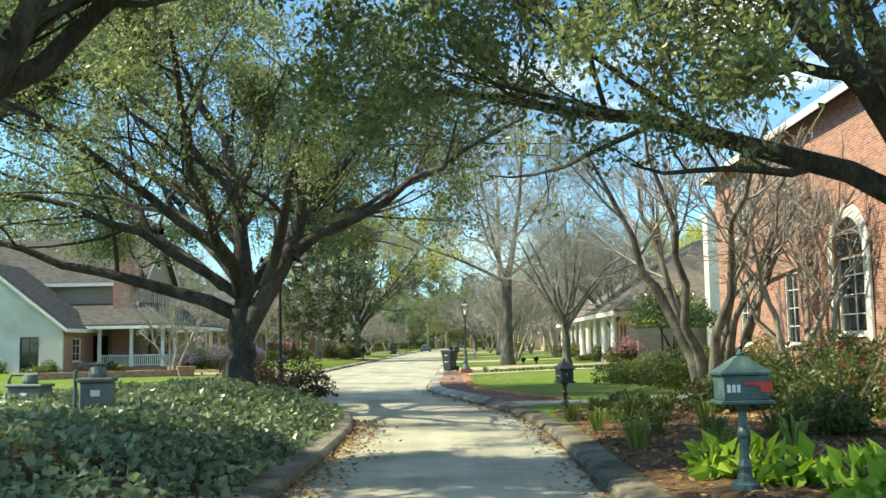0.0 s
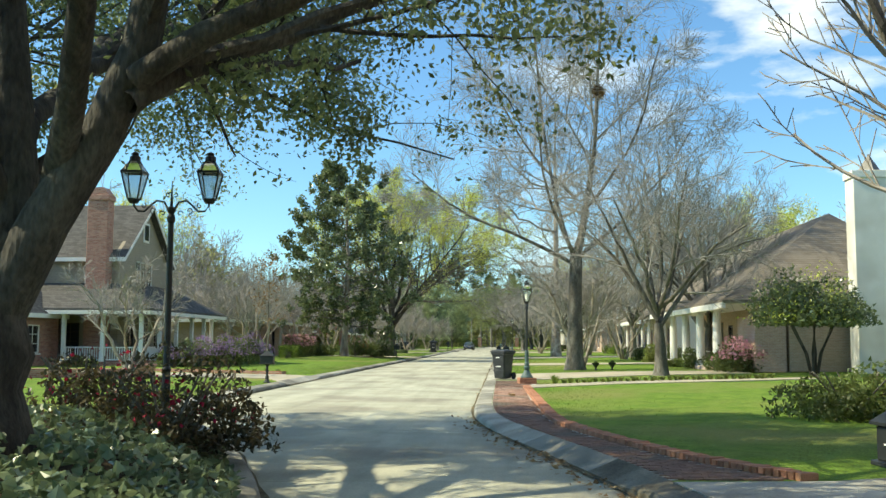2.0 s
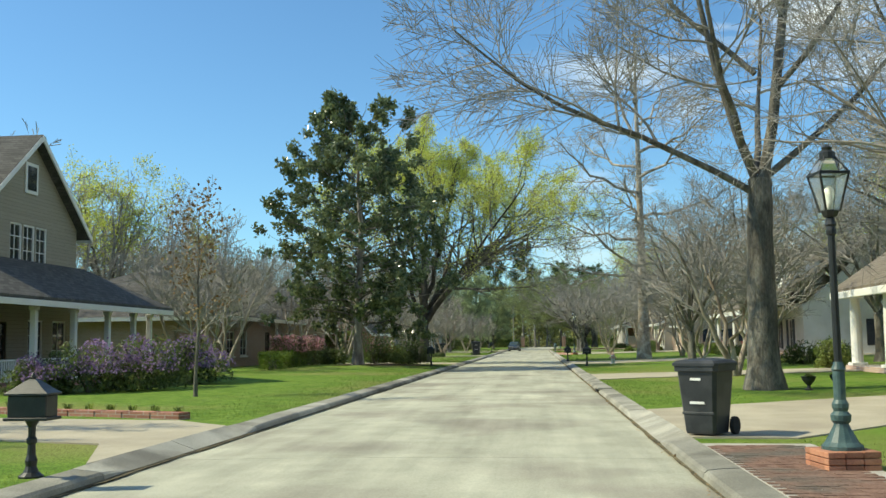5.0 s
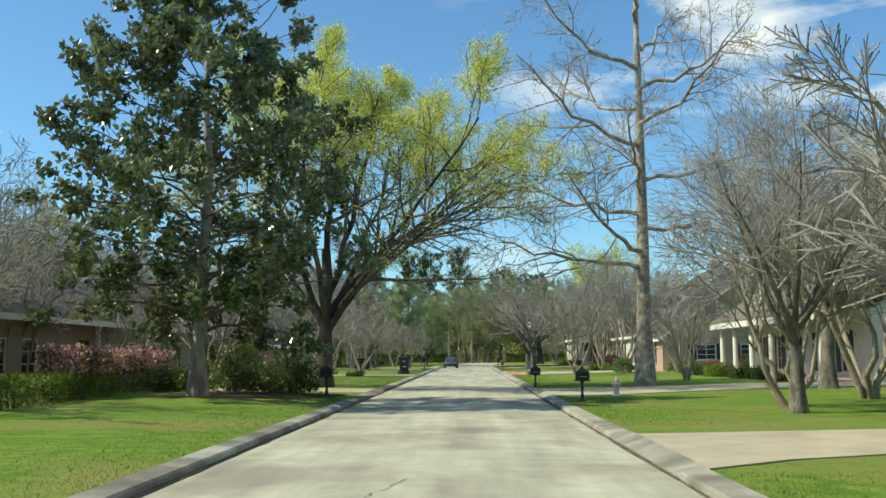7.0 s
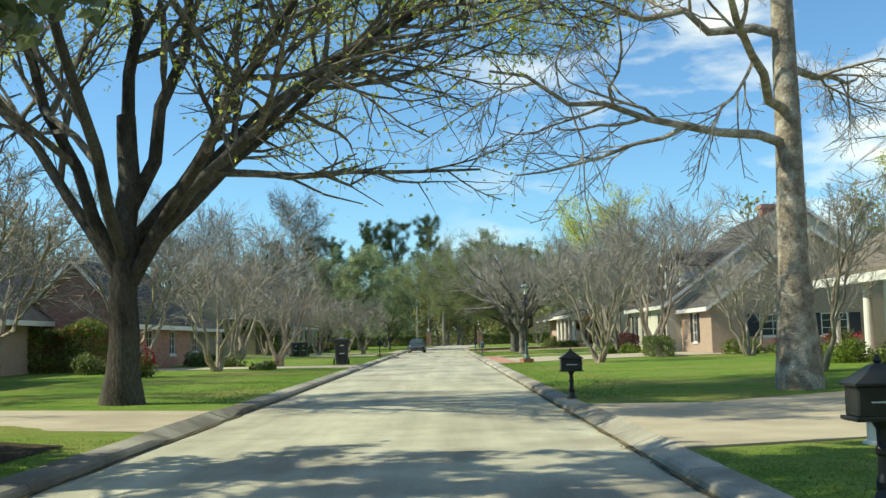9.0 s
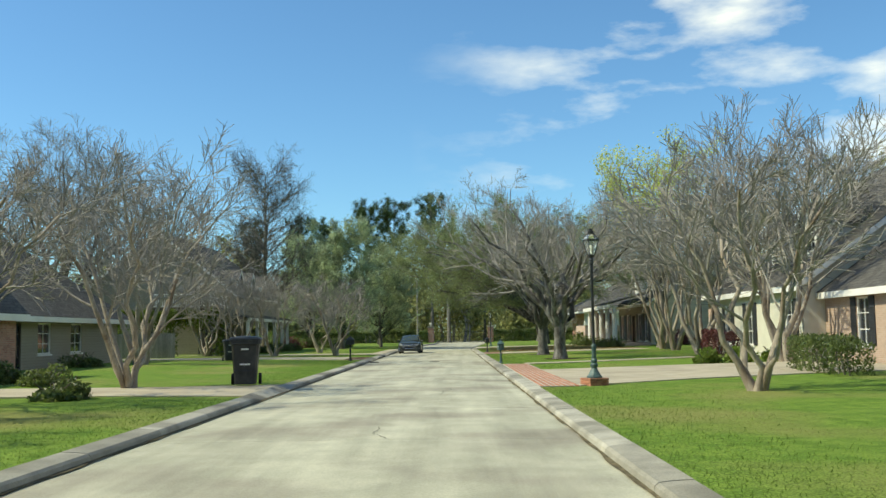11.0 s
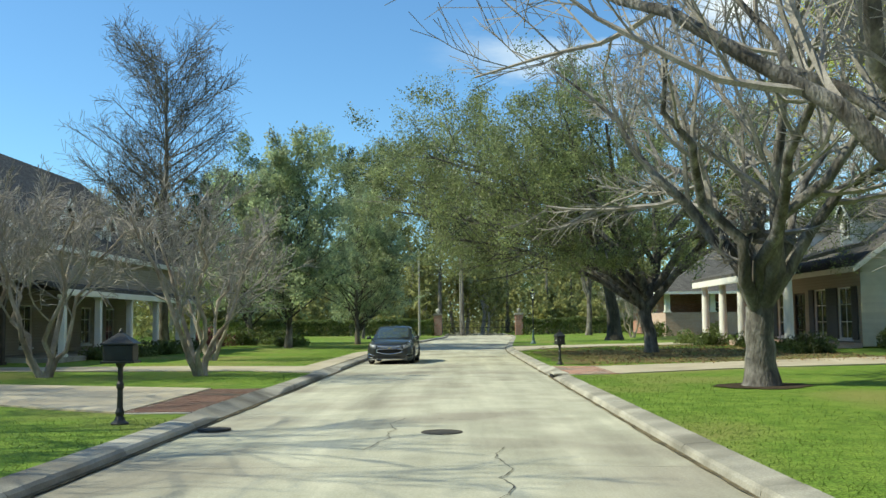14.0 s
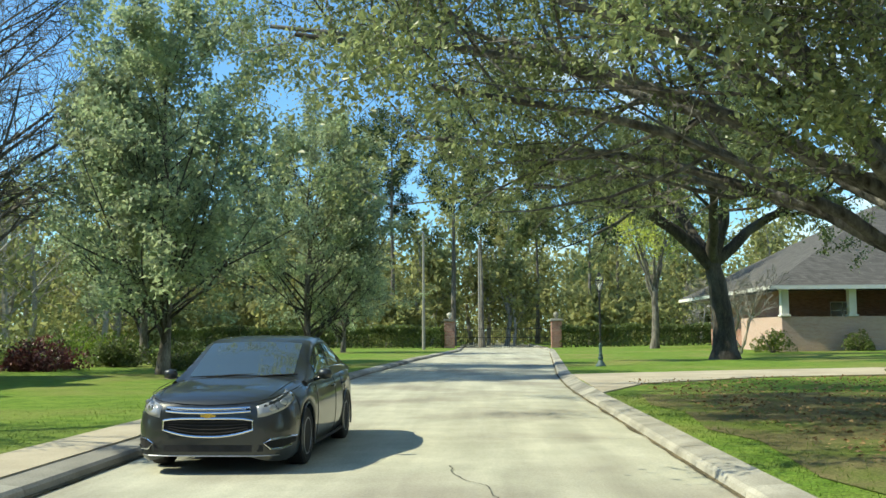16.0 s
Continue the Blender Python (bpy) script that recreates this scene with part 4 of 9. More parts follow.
def magnolia(at, h=14.3, r=5.4, seed=4):
    """An egg-shaped crown of tiered boughs, the leaves in whorls at their ends."""
    rng = np.random.default_rng(seed)
    main = limb(((0, 0, -0.1), (0.05, 0, 2.5), (0.15, 0.1, 7), (0, 0, h - 0.6)), 0.27, 0.03, 12, 0.05, rng)
    boughs = []
    n = 78
    for i in range(n):
        u = (i + 0.5) / n
        z = 2.5 + (h - 3.4) * u
        reach = r * (np.interp(u, (0, 0.12, 0.35, 0.7, 0.9, 1), (0.72, 0.95, 1.0, 0.76, 0.52, 0.3))) * rng.uniform(0.7, 1.08)
        a = 2.4 * i + rng.normal() * 0.3
        c, sn = math.cos(a), math.sin(a)
        rise = np.interp(u, (0, 0.4, 1), (-0.3, 0.5, 1.1)) + rng.normal() * 0.25
        boughs.append(limb(((0.05 * c, 0.05 * sn, z - 0.5), (reach * 0.4 * c, reach * 0.4 * sn, z), (reach * 0.75 * c, reach * 0.75 * sn, z + rise * 0.5), (reach * c, reach * sn, z + rise)), 0.055 * (1.25 - u), 0.018, 7, 0.08, rng))
    l1 = join_limbs(boughs)
    l2 = spawn(l1, 9, 0.3, 1.0, 46, 0.34, 4, 0.16, 0.05, rng, 0.6)
    keep = clumped(l2[0][:, -1], 1.5, -0.07, seed)
    l2 = tuple(q[keep] for q in l2)
    l3 = spawn(l2, 4, 0.35, 1.0, 48, 0.5, 2, 0.15, 0.05, rng, 0.6, 0.4)
    at2 = np.concatenate([along(l3[0], 15, rng, 0.09, 0.5), along(l2[0], 10, rng, 0.10, 0.6)])
    plant("magnolia", "tall southern magnolia with thick dark glossy leaves", "tree", at, 0, ([main, l1], [10, 5]), ([l2, l3], [3, 3]), leaves(at2, 0.25, rng, -0.1, 0.30), M_BARKP, M_BARKG, M_MAGLEAF)


magnolia((-12.5, 88.5, 0.3), 14.9, 5.2)

# the big tree coming into leaf
YT = [(((0, 0, -0.1), (0, 0, 1.2), (0.02, 0, 2.4), (0.1, 0, 4.6), (0.0, 0.1, 6.6)), 0.38, 0.22),
      (((0.1, 0, 2.6), (1.2, -0.5, 4.4), (4.0, -1.2, 6.8), (8.6, -2.2, 9.4)), 0.21, 0.04),
      (((0.1, 0, 3.5), (1.3, 0.4, 5.4), (4.2, 0.9, 7.8), (9.4, 1.6, 10.6)), 0.2, 0.04),
      (((0, 0, 3.0), (-0.9, -0.3, 5.2), (-2.2, -0.8, 8.6), (-4.2, -1.4, 12.6)), 0.2, 0.04),
      (((0, 0, 2.7), (-1.3, 0.3, 4.8), (-3.6, 0.8, 7.6), (-7.2, 1.4, 10.8)), 0.18, 0.04),
      (((0.1, 0, 5.0), (0.0, 0.2, 7.5), (0.1, 0.3, 10.5), (-0.2, 0.4, 15.2)), 0.21, 0.04),
      (((0.1, 0, 4.3), (0.8, 0.2, 6.8), (1.8, 0.3, 10.4), (2.6, 0.6, 14.6)), 0.21, 0.04),
      (((0.1, 0, 3.1), (-0.2, -1.8, 5.6), (-0.4, -4.4, 9.2), (0.2, -6.6, 12.2)), 0.19, 0.04),
      (((0.1, 0, 3.1), (1.2, 2.0, 6.0), (2.6, 4.2, 9.6), (3.6, 5.6, 13.2)), 0.19, 0.04),
      (((0.4, 0, 3.3), (3.0, -2.2, 6.4), (5.4, -4.4, 9.0), (7.4, -6.6, 11.4)), 0.17, 0.035),
      (((0.4, 0, 3.4), (3.0, 2.0, 6.6), (5.6, 4.0, 9.4), (8.0, 5.6, 12.4)), 0.17, 0.035)]


def yellow_tree():
    rng = np.random.default_rng(12)
    main = join_limbs([limb(p, a if i == 0 else a * 0.85, b, rng=rng, wob=0.09 if i else 0.03) for i, (p, a, b) in enumerate(YT)])
    l1 = spawn((main[0][1:], main[1][1:]), 10, 0.22, 1.0, 44, 0.46, 6, 0.12, 0.06, rng, 0.75)
    l2 = spawn(l1, 7, 0.2, 1.0, 42, 0.5, 4, 0.16, 0.04, rng, 0.8)
    l2 = (l2[0], np.maximum(l2[1], 0.016))
    l3 = spawn(l2, 5, 0.2, 1.0, 44, 0.5, 2, 0.18, -0.02, rng, 0.7, 0.4)
    l3 = (l3[0], np.maximum(l3[1], 0.008))
    a = along(l3[0], 46, rng, 0.17)
    top = rng.random(len(a)) < np.clip((a[:, 2] - 7.0) / 6.5, 0.10, 1.0)
    plant("shade_tree", "large shade tree coming into yellow-green spring leaf", "tree", (-10.5, 102.99, 0.15), 0, ([main, l1], [12, 5]), ([l2, l3], [3, 3]), leaves(a[top], 0.105, rng, 0.2, 0.42, 0.0, True), M_BARKD, M_BARKG, M_YLEAF)


yellow_tree()

# bare trees along the right-hand lawns
S1 = [(((0, 0, -0.1), (0.0, 0, 2), (0.1, 0, 5.6)), 0.42, 0.31),
      (((0.1, 0, 5.2), (-0.9, 0.2, 8), (-1.6, 0.2, 13), (-2.2, 0, 20)), 0.10, 0.025), (((0.1, 0, 5.2), (0.8, 0, 8.2), (1.3, 0.3, 14), (1.6, 0.2, 20.5)), 0.16, 0.03),
      (((0.2, 0, 5.6), (2.2, 0.6, 7.2), (4.6, 1.0, 9.6), (6.6, 1.0, 13)), 0.10, 0.025), (((0, 0, 5.2), (-2.4, -0.6, 6.6), (-5.0, -1.2, 7.2), (-8.0, -1.6, 9.6)), 0.10, 0.025),
      (((0, 0, 5.8), (-1.4, -2.4, 8), (-2.0, -4.6, 12)), 0.10, 0.025), (((0, 0, 5.8), (0.8, 2.6, 8.4), (1.4, 4.4, 13)), 0.10, 0.025), (((0.1, 0, 8.5), (-2.2, 0.8, 11), (-4.4, 1.0, 15)), 0.085, 0.022), (((0.6, 0, 8), (3.0, -1.0, 11), (4.2, -1.4, 16)), 0.085, 0.022)]
w, t = bare_shape(S1, 31, (12, 11, 11), (0.46, 0.48, 0.7), (50, 44, 44), (0.03, 0.04, 0.02))
plant("bare_tree", "tall leafless tree with a grey furrowed trunk", "tree", (3.4, 61.6, 0.15), 0, w, t, None, M_BARKG, M_TWIG, None, "bare trees")
S2 = [(((0, 0, -0.1), (0, 0, 1.2), (-0.1, 0, 2.6)), 0.33, 0.22)] + [
    (((-0.1, 0, 2.3 + 0.15 * i), (0.9 * c, 0.9 * s, 4.0), (2.0 * c * f, 2.0 * s * f, 6.4), (3.6 * c * f, 3.6 * s * f, 9.0 + e)), 0.13, 0.025)
    for i, (c, s, f, e) in enumerate((math.cos(a), math.sin(a), f, e) for a, f, e in ((0.1, 1.5, -2.0), (0.9, 1.0, 0.5), (1.8, 0.8, 1.4), (2.7, 1.3, -1.0), (3.3, 1.0, 0.6), (4.1, 1.3, -0.6), (5.0, 0.9, 1.0), (5.7, 1.4, -1.4), (1.3, 0.2, 2.2)))]
w, t = bare_shape(S2, 33, (9, 7, 10), (0.55, 0.52, 0.65), (52, 46, 44), (0.03, 0.04, 0.04))
pear = plant("bare_tree", "rounded leafless tree with many fine upright twigs", "tree", (6.2, 53.0, 0.2), 0, w, t, None, M_BARKG, M_TWIG, None, "bare trees", size=0.80)
for p, tn, sz in (((4.58, 81.14, 0.15), 70, 0.8), ((10.62, 65.07, 0.3), 200, 1.0), ((14.08, 84.25, 0.3), 20, 1.1), ((10.88, 96.29, 0.2), 130, 1.25), ((-27.0, 166.0, 0.2), 60, 1.5)):
    c = copy_thing(pear, pose(*p, 0, 0, tn) @ Matrix.Scale(sz, 4))

# the tall sycamore
SY = [(((0, 0, -0.1), (0.05, 0, 1.0), (0, 0, 6), (0.15, 0, 12), (-0.1, 0, 17), (0.1, 0, 23)), 0.38, 0.05)]
for i, (z, a, ln, up) in enumerate(((5.6, 2.9, 6.5, 0.9), (6.4, 3.5, 7.5, 2.6), (7.4, 0.2, 5.5, 1.2), (8.2, 2.4, 5, 2.0), (9.2, 3.8, 6, 2.6), (9.8, 5.6, 5.5, 2.2), (10.8, 0.8, 5.5, 3.0), (11.6, 3.0, 6, 3.4), (12.6, 4.6, 5, 3.0), (13.4, 1.6, 5, 3.4), (14.4, 5.4, 4.6, 3.4), (15.4, 2.8, 4.6, 3.6), (16.6, 0.3, 4, 3.4), (17.8, 3.8, 3.6, 3.4))):
    c, s, ln = math.cos(a), math.sin(a), ln * 1.2
    SY.append((((0, 0, z), (c * ln * 0.3, s * ln * 0.3, z + 0.3), (c * ln * 0.65, s * ln * 0.65, z + up * 0.4), (c * ln, s * ln, z + up)), 0.12, 0.025))
w, t = bare_shape(SY, 41, (9, 8, 7), (0.45, 0.5, 0.34), (48, 46, 44), (0.0, 0.03, -0.03), (0.2, 0.22, 0.22), bend=0.11)
plant("sycamore", "tall sycamore with mottled pale bark and crooked bare limbs", "tree", (4.75, 103.0, 0.15), 40, w, t, None, M_BARKS, M_BARKS, None)

# the low-forked trees before the shingled house
PT = [(((0, 0, -0.1), (0, 0, 0.8), (0.0, 0, 1.9)), 0.35, 0.32)] + [
    (((0.0, 0, 1.7), (0.7 * math.cos(a), 0.7 * math.sin(a), 3.0), (2.2 * f * math.cos(a), 2.2 * f * math.sin(a), 5.2), (5.4 * f * math.cos(a), 5.4 * f * math.sin(a), 7.0 + e)), 0.19, 0.022)
    for a, f, e in ((0.2, 1.0, 0.2), (1.2, 0.9, 1.0), (2.2, 1.0, 0.4), (2.9, 1.35, 0.2), (3.5, 1.1, 1.4), (4.3, 1.2, 0.0), (5.2, 0.9, 1.0), (5.9, 1.1, 0.2), (3.1, 0.5, 3.0))] + [(((0, 0, 1.8), (0.1, 0, 3.0), (0.1, 0, 4.4)), 0.17, 0.14)]
w, t = bare_shape(PT, 51, (8, 7, 8), (0.36, 0.48, 0.62), (50, 44, 40), (0.08, 0.14, 0.10), bend=0.16)
fork = plant("bare_tree", "low-forked leafless tree with a stout grey trunk and sawn stub", "tree", (2.95, 156.4, 0.15), 0, w, t, None, M_BARKL, M_TWIG, None, "bare trees", size=0.9)
part("sawn_end", lathe(bmesh.new(), ((0.135, 0), (0.125, 0.015), (0.05, 0.02)), 12, (0.1, 0, 4.37)), M_CREAM, fork, "pale sawn stub end")
copy_thing(fork, pose(3.0, 166.3, 0.15, 0, 0, 100))
copy_thing(fork, pose(17.26, 173.51, 0.3, 0, 0, 200) @ Matrix.Scale(1.1, 4))


def crape_shape(seed, n=5, h=7.5, spread=2.2, r=0.09, fine=(7, 6, 8), last=0.62):
    rng = np.random.default_rng(seed)
    L = []
    for i in range(n):
        a = 2 * math.pi * (i + 0.5 * rng.random()) / n
        c, s, f = math.cos(a), math.sin(a), spread * (0.7 + 0.5 * rng.random())
        L.append((((0.10 * c, 0.10 * s, -0.1), (0.35 * c * f, 0.35 * s * f, h * 0.22), (0.55 * c * f, 0.55 * s * f, h * 0.45), (f * c, f * s, h * (0.68 + 0.1 * rng.random()))), r * (0.8 + 0.4 * rng.random()), 0.03))
    return bare_shape(L, seed, fine, (0.47, 0.55, last), (38, 38, 40), (0.09, 0.07, 0.05), (0.12, 0.14, 0.16), 0.35, trunks=0, fine_r=0.009, bend=0.11)


crapes = []
for seed, n, h, sp in ((61, 5, 6.2, 2.0), (62, 6, 8.6, 2.4), (63, 4, 5.2, 1.7)):
    w, t = crape_shape(seed, n, h, sp, 0.085 if h < 8 else 0.11)
    crapes.append((w, t))
CRAPE = "leafless crape myrtle with several smooth pale stems"


def crape(k, at, turn=0, size=1.0, label=CRAPE):
    w, t = crapes[k]
    if isinstance(w, bpy.types.Object):
        return tagged(copy_thing(w, pose(*at, 0, 0, turn) @ Matrix.Scale(size / w.scale[0], 4)), label)
    ob = plant("crape_myrtle", label, "tree", at, turn, w, t, None, M_BARKP, M_TWIG, None, "crape myrtles", size=size, stems=True)
    crapes[k] = (ob, None)
    return ob


for k, p, tn, sz in ((0, (8.9, 24.2, 0.3), 50, 1.05), (0, (5.35, 84.03, 0.15), 30, 1.0), (2, (4.45, 71.25, 0.15), 10, 1.3), (0, (9.1, 87.78, 0.2), 100, 1.2),
                     (2, (-14.55, 50.02, 0.2), 0, 0.9), (0, (-19.1, 100.56, 0.2), 40, 1.0), (0, (-21.62, 94.28, 0.2), 80, 1.1), (2, (-20.16, 85.47, 0.2), 120, 1.2),
                     (2, (-15.82, 120.96, 0.2), 30, 1.15), (0, (-13.89, 126.75, 0.2), 90, 1.0), (0, (-12.07, 133.42, 0.2), 140, 1.0), (1, (-19.2, 156.6, 0.2), 10, 1.4), (0, (-17.5, 80.0, 0.2), 10, 1.0), (0, (-22.5, 88.5, 0.2), 210, 1.15), (0, (-17.0, 106.5, 0.2), 310, 1.1), (2, (-18.2, 113.0, 0.2), 70, 1.4),
                     (0, (-17.62, 172.7, 0.2), 15, 1.0), (0, (-14.95, 172.2, 0.2), 75, 0.95), (0, (-10.8, 172.9, 0.2), 135, 0.9), (0, (-20.6, 175.6, 0.2), 200, 1.05), (2, (-13.51, 184.7, 0.2), 135, 1.0),
                     (1, (10.7, 157.6, 0.25), 60, 1.2), (1, (12.1, 173.0, 0.25), 160, 1.25), (1, (11.9, 169.0, 0.25), 220, 1.2), (1, (10.57, 144.25, 0.3), 20, 1.2), (1, (12.4, 150.22, 0.3), 300, 1.25),
                     (0, (4.3, 128.0, 0.2), 10, 1.0), (0, (12.4, 130.5, 0.2), 70, 0.9), (1, (8.52, 111.35, 0.2), 200, 0.7), (0, (10.92, 225.71, 0.2), 15, 0.8), (1, (20.16, 98.75, 0.4), 250, 1.1), (1, (-23.88, 117.21, 0.2), 250, 1.1)):
    crape(k, p, tn, sz)


w, t = crape_shape(65, 8, 8.8, 3.5, 0.15, (5, 6, 6), 0.30)
plant("crape_myrtle", "large vase-shaped leafless crape myrtle with dark stems", "tree", (6.8, 25.5, 0.25), 40, w, t, None, M_BARKG, M_TWIG, None, "crape myrtles", stems=True)


def cypress(at, h=21.3, seed=71):
    rng = np.random.default_rng(seed)
    main = limb(((0, 0, -0.1), (0, 0, 7), (0.1, 0, 14), (0, 0, h)), 0.34, 0.03, 14, 0.03, rng)
    l1 = spawn(main, 84, 0.2, 0.99, 56, 0.34, 6, 0.05, 0.03, rng, 0.3)
    l1 = (l1[0], np.clip(l1[1] * 1.3, 0.03, 0.09))
    l2 = spawn(l1, 10, 0.15, 1.0, 45, 0.4, 3, 0.1, 0.04, rng, 0.5)
    l3 = spawn(l2, 9, 0.1, 1.0, 45, 0.55, 1, 0.1, 0.0, rng, 0.6)
    plant("bald_cypress", "tall leafless bald cypress with a straight tapering trunk", "tree", at, 0, ([main, l1], [9, 4]), ([l2, (l3[0], np.maximum(l3[1], 0.011))], [3, 3]), None, M_BARKG, M_BARKG, None)


cypress((-22.3, 206.7, 0.2), 18.6)


def evergreen(at, h, r, seed, size=0.17, name="evergreen_tree", label="dense dark evergreen tree behind the lawn", leaf=None, n=70, base=0.08, per=90):
    rng = np.random.default_rng(seed)
    main = limb(((0, 0, -0.1), (0.1, 0, h * 0.3), (-0.1, 0.1, h * 0.7), (0, 0, h - 0.3)), 0.018 * h, 0.03, 10, 0.06, rng)
    l1 = spawn(main, n, base, 0.98, 55, 1.3 * r / h, 5, 0.12, 0.09, rng, 0.35)
    l2 = spawn(l1, 6, 0.25, 1.0, 45, 0.45, 3, 0.15, 0.03, rng, 0.5)
    keep = clumped(l2[0][:, -1], 1.4, -0.12, seed)
    a = along(l2[0][keep], int(per * 1.6), rng, 0.2, 0.0)
    return plant(name, label, "tree", at, 0, ([main, l1], [8, 4]), ([l2], [3]), leaves(a, size, rng, 0.1, 0.42, 0.0, True), M_BARKG, M_BARKD, leaf or M_CEDAR, "evergreen trees")


ev = evergreen((-13.9, 204.4, 0.2), 11.0, 4.2, 81)
copy_thing(ev, pose(-10.58, 213.53, 0.2, 0, 0, 110) @ Matrix.Scale(0.85, 4))
copy_thing(ev, pose(-18.94, 217.02, 0.2, 0, 0, 210) @ Matrix.Scale(1.0, 4))
copy_thing(ev, pose(-12.79, 239.49, 0.2, 0, 0, 300) @ Matrix.Scale(0.8, 4))


def spring_tree(at, h, seed, turn=0):
    """A tall tree with a thin veil of new leaves."""
    rng = np.random.default_rng(seed)
    L = [(((0, 0, -0.1), (0.1, 0, h * 0.2), (0, 0.1, h * 0.4)), 0.022 * h, 0.015 * h)]
    for i in range(7):
        a, f = 0.9 * i + 0.4 * rng.random(), 0.12 + 0.12 * rng.random()
        L.append((((0, 0, h * (0.2 + 0.025 * i)), (h * f * 0.4 * math.cos(a), h * f * 0.4 * math.sin(a), h * 0.5), (h * f * math.cos(a), h * f * math.sin(a), h * (0.78 + 0.14 * rng.random()))), 0.009 * h, 0.03))
    main = join_limbs([limb(*q, rng=rng, wob=0.05) for q in L])
    l1 = spawn((main[0][1:], main[1][1:]), 8, 0.3, 1.0, 44, 0.4, 4, 0.12, 0.06, rng, 0.5)
    l2 = spawn(l1, 7, 0.2, 1.0, 42, 0.5, 2, 0.14, 0.05, rng, 0.55)
    l2 = (l2[0], np.maximum(l2[1], 0.012))
    a = along(l2[0], 32, rng, 0.26, 0.1)
    plant("shade_tree", "tall tree with a thin veil of yellow-green new leaves", "tree", at, turn, ([main, l1], [8, 4]), ([l2], [3]), leaves(a, 0.17, rng, 0.1, 0.42, 0.0, True), M_BARKG, M_TWIG, M_YLEAF, "leafing trees")


spring_tree((-38, 112, 0.2), 16.5, 131)
spring_tree((24, 101, 0.4), 13.5, 132)
spring_tree((13.2, 178.8, 0.3), 15.5, 133)
spring_tree((33, 150, 0.3), 16, 134)
spring_tree((29, 70, 0.4), 12.5, 135)
spring_tree((10, 246, 0.2), 14, 136)


def pine(at, h, seed):
    rng = np.random.default_rng(seed)
    main = limb(((0, 0, -0.1), (0.2, 0, h * 0.4), (0, 0.1, h * 0.8), (0, 0, h)), 0.3, 0.05, 10, 0.06, rng)
    l1 = spawn(main, 44, 0.55, 1.0, 70, 0.17, 5, 0.12, 0.06, rng, 0.35)
    l2 = spawn(l1, 6, 0.3, 1.0, 45, 0.4, 3, 0.1, 0.08, rng, 0.5)
    a = along(l2[0], 58, rng, 0.24, 0.2)
    return plant("pine_tree", "tall pine with a clear trunk and tufted dark crown", "tree", at, 0, ([main, l1], [8, 4]), ([l2], [3]), leaves(a, 0.34, rng, 0.0, 0.17, 0.0, True), M_BARKG, M_BARKD, M_PINE, "tall pines")


pn = pine((-6, 272.4, 0), 24.6, 91)
for p, tn, sz in (((-12.32, 272.84, 0), 80, 0.97), ((-17.5, 277, 0), 160, 0.98), ((-25.29, 275.38, 0), 200, 0.85), ((-30.15, 281.04, 0), 20, 0.9), ((3.6, 286.17, 0), 40, 0.85), ((12.4, 282.19, 0), 300, 0.8), ((-36, 266.01, 0), 300, 0.8), ((-2.93, 266.3, 0), 120, 0.72), ((7.95, 270.11, 0), 250, 0.75)):
    copy_thing(pn, pose(*p, 0, 0, tn) @ Matrix.Scale(sz, 4))


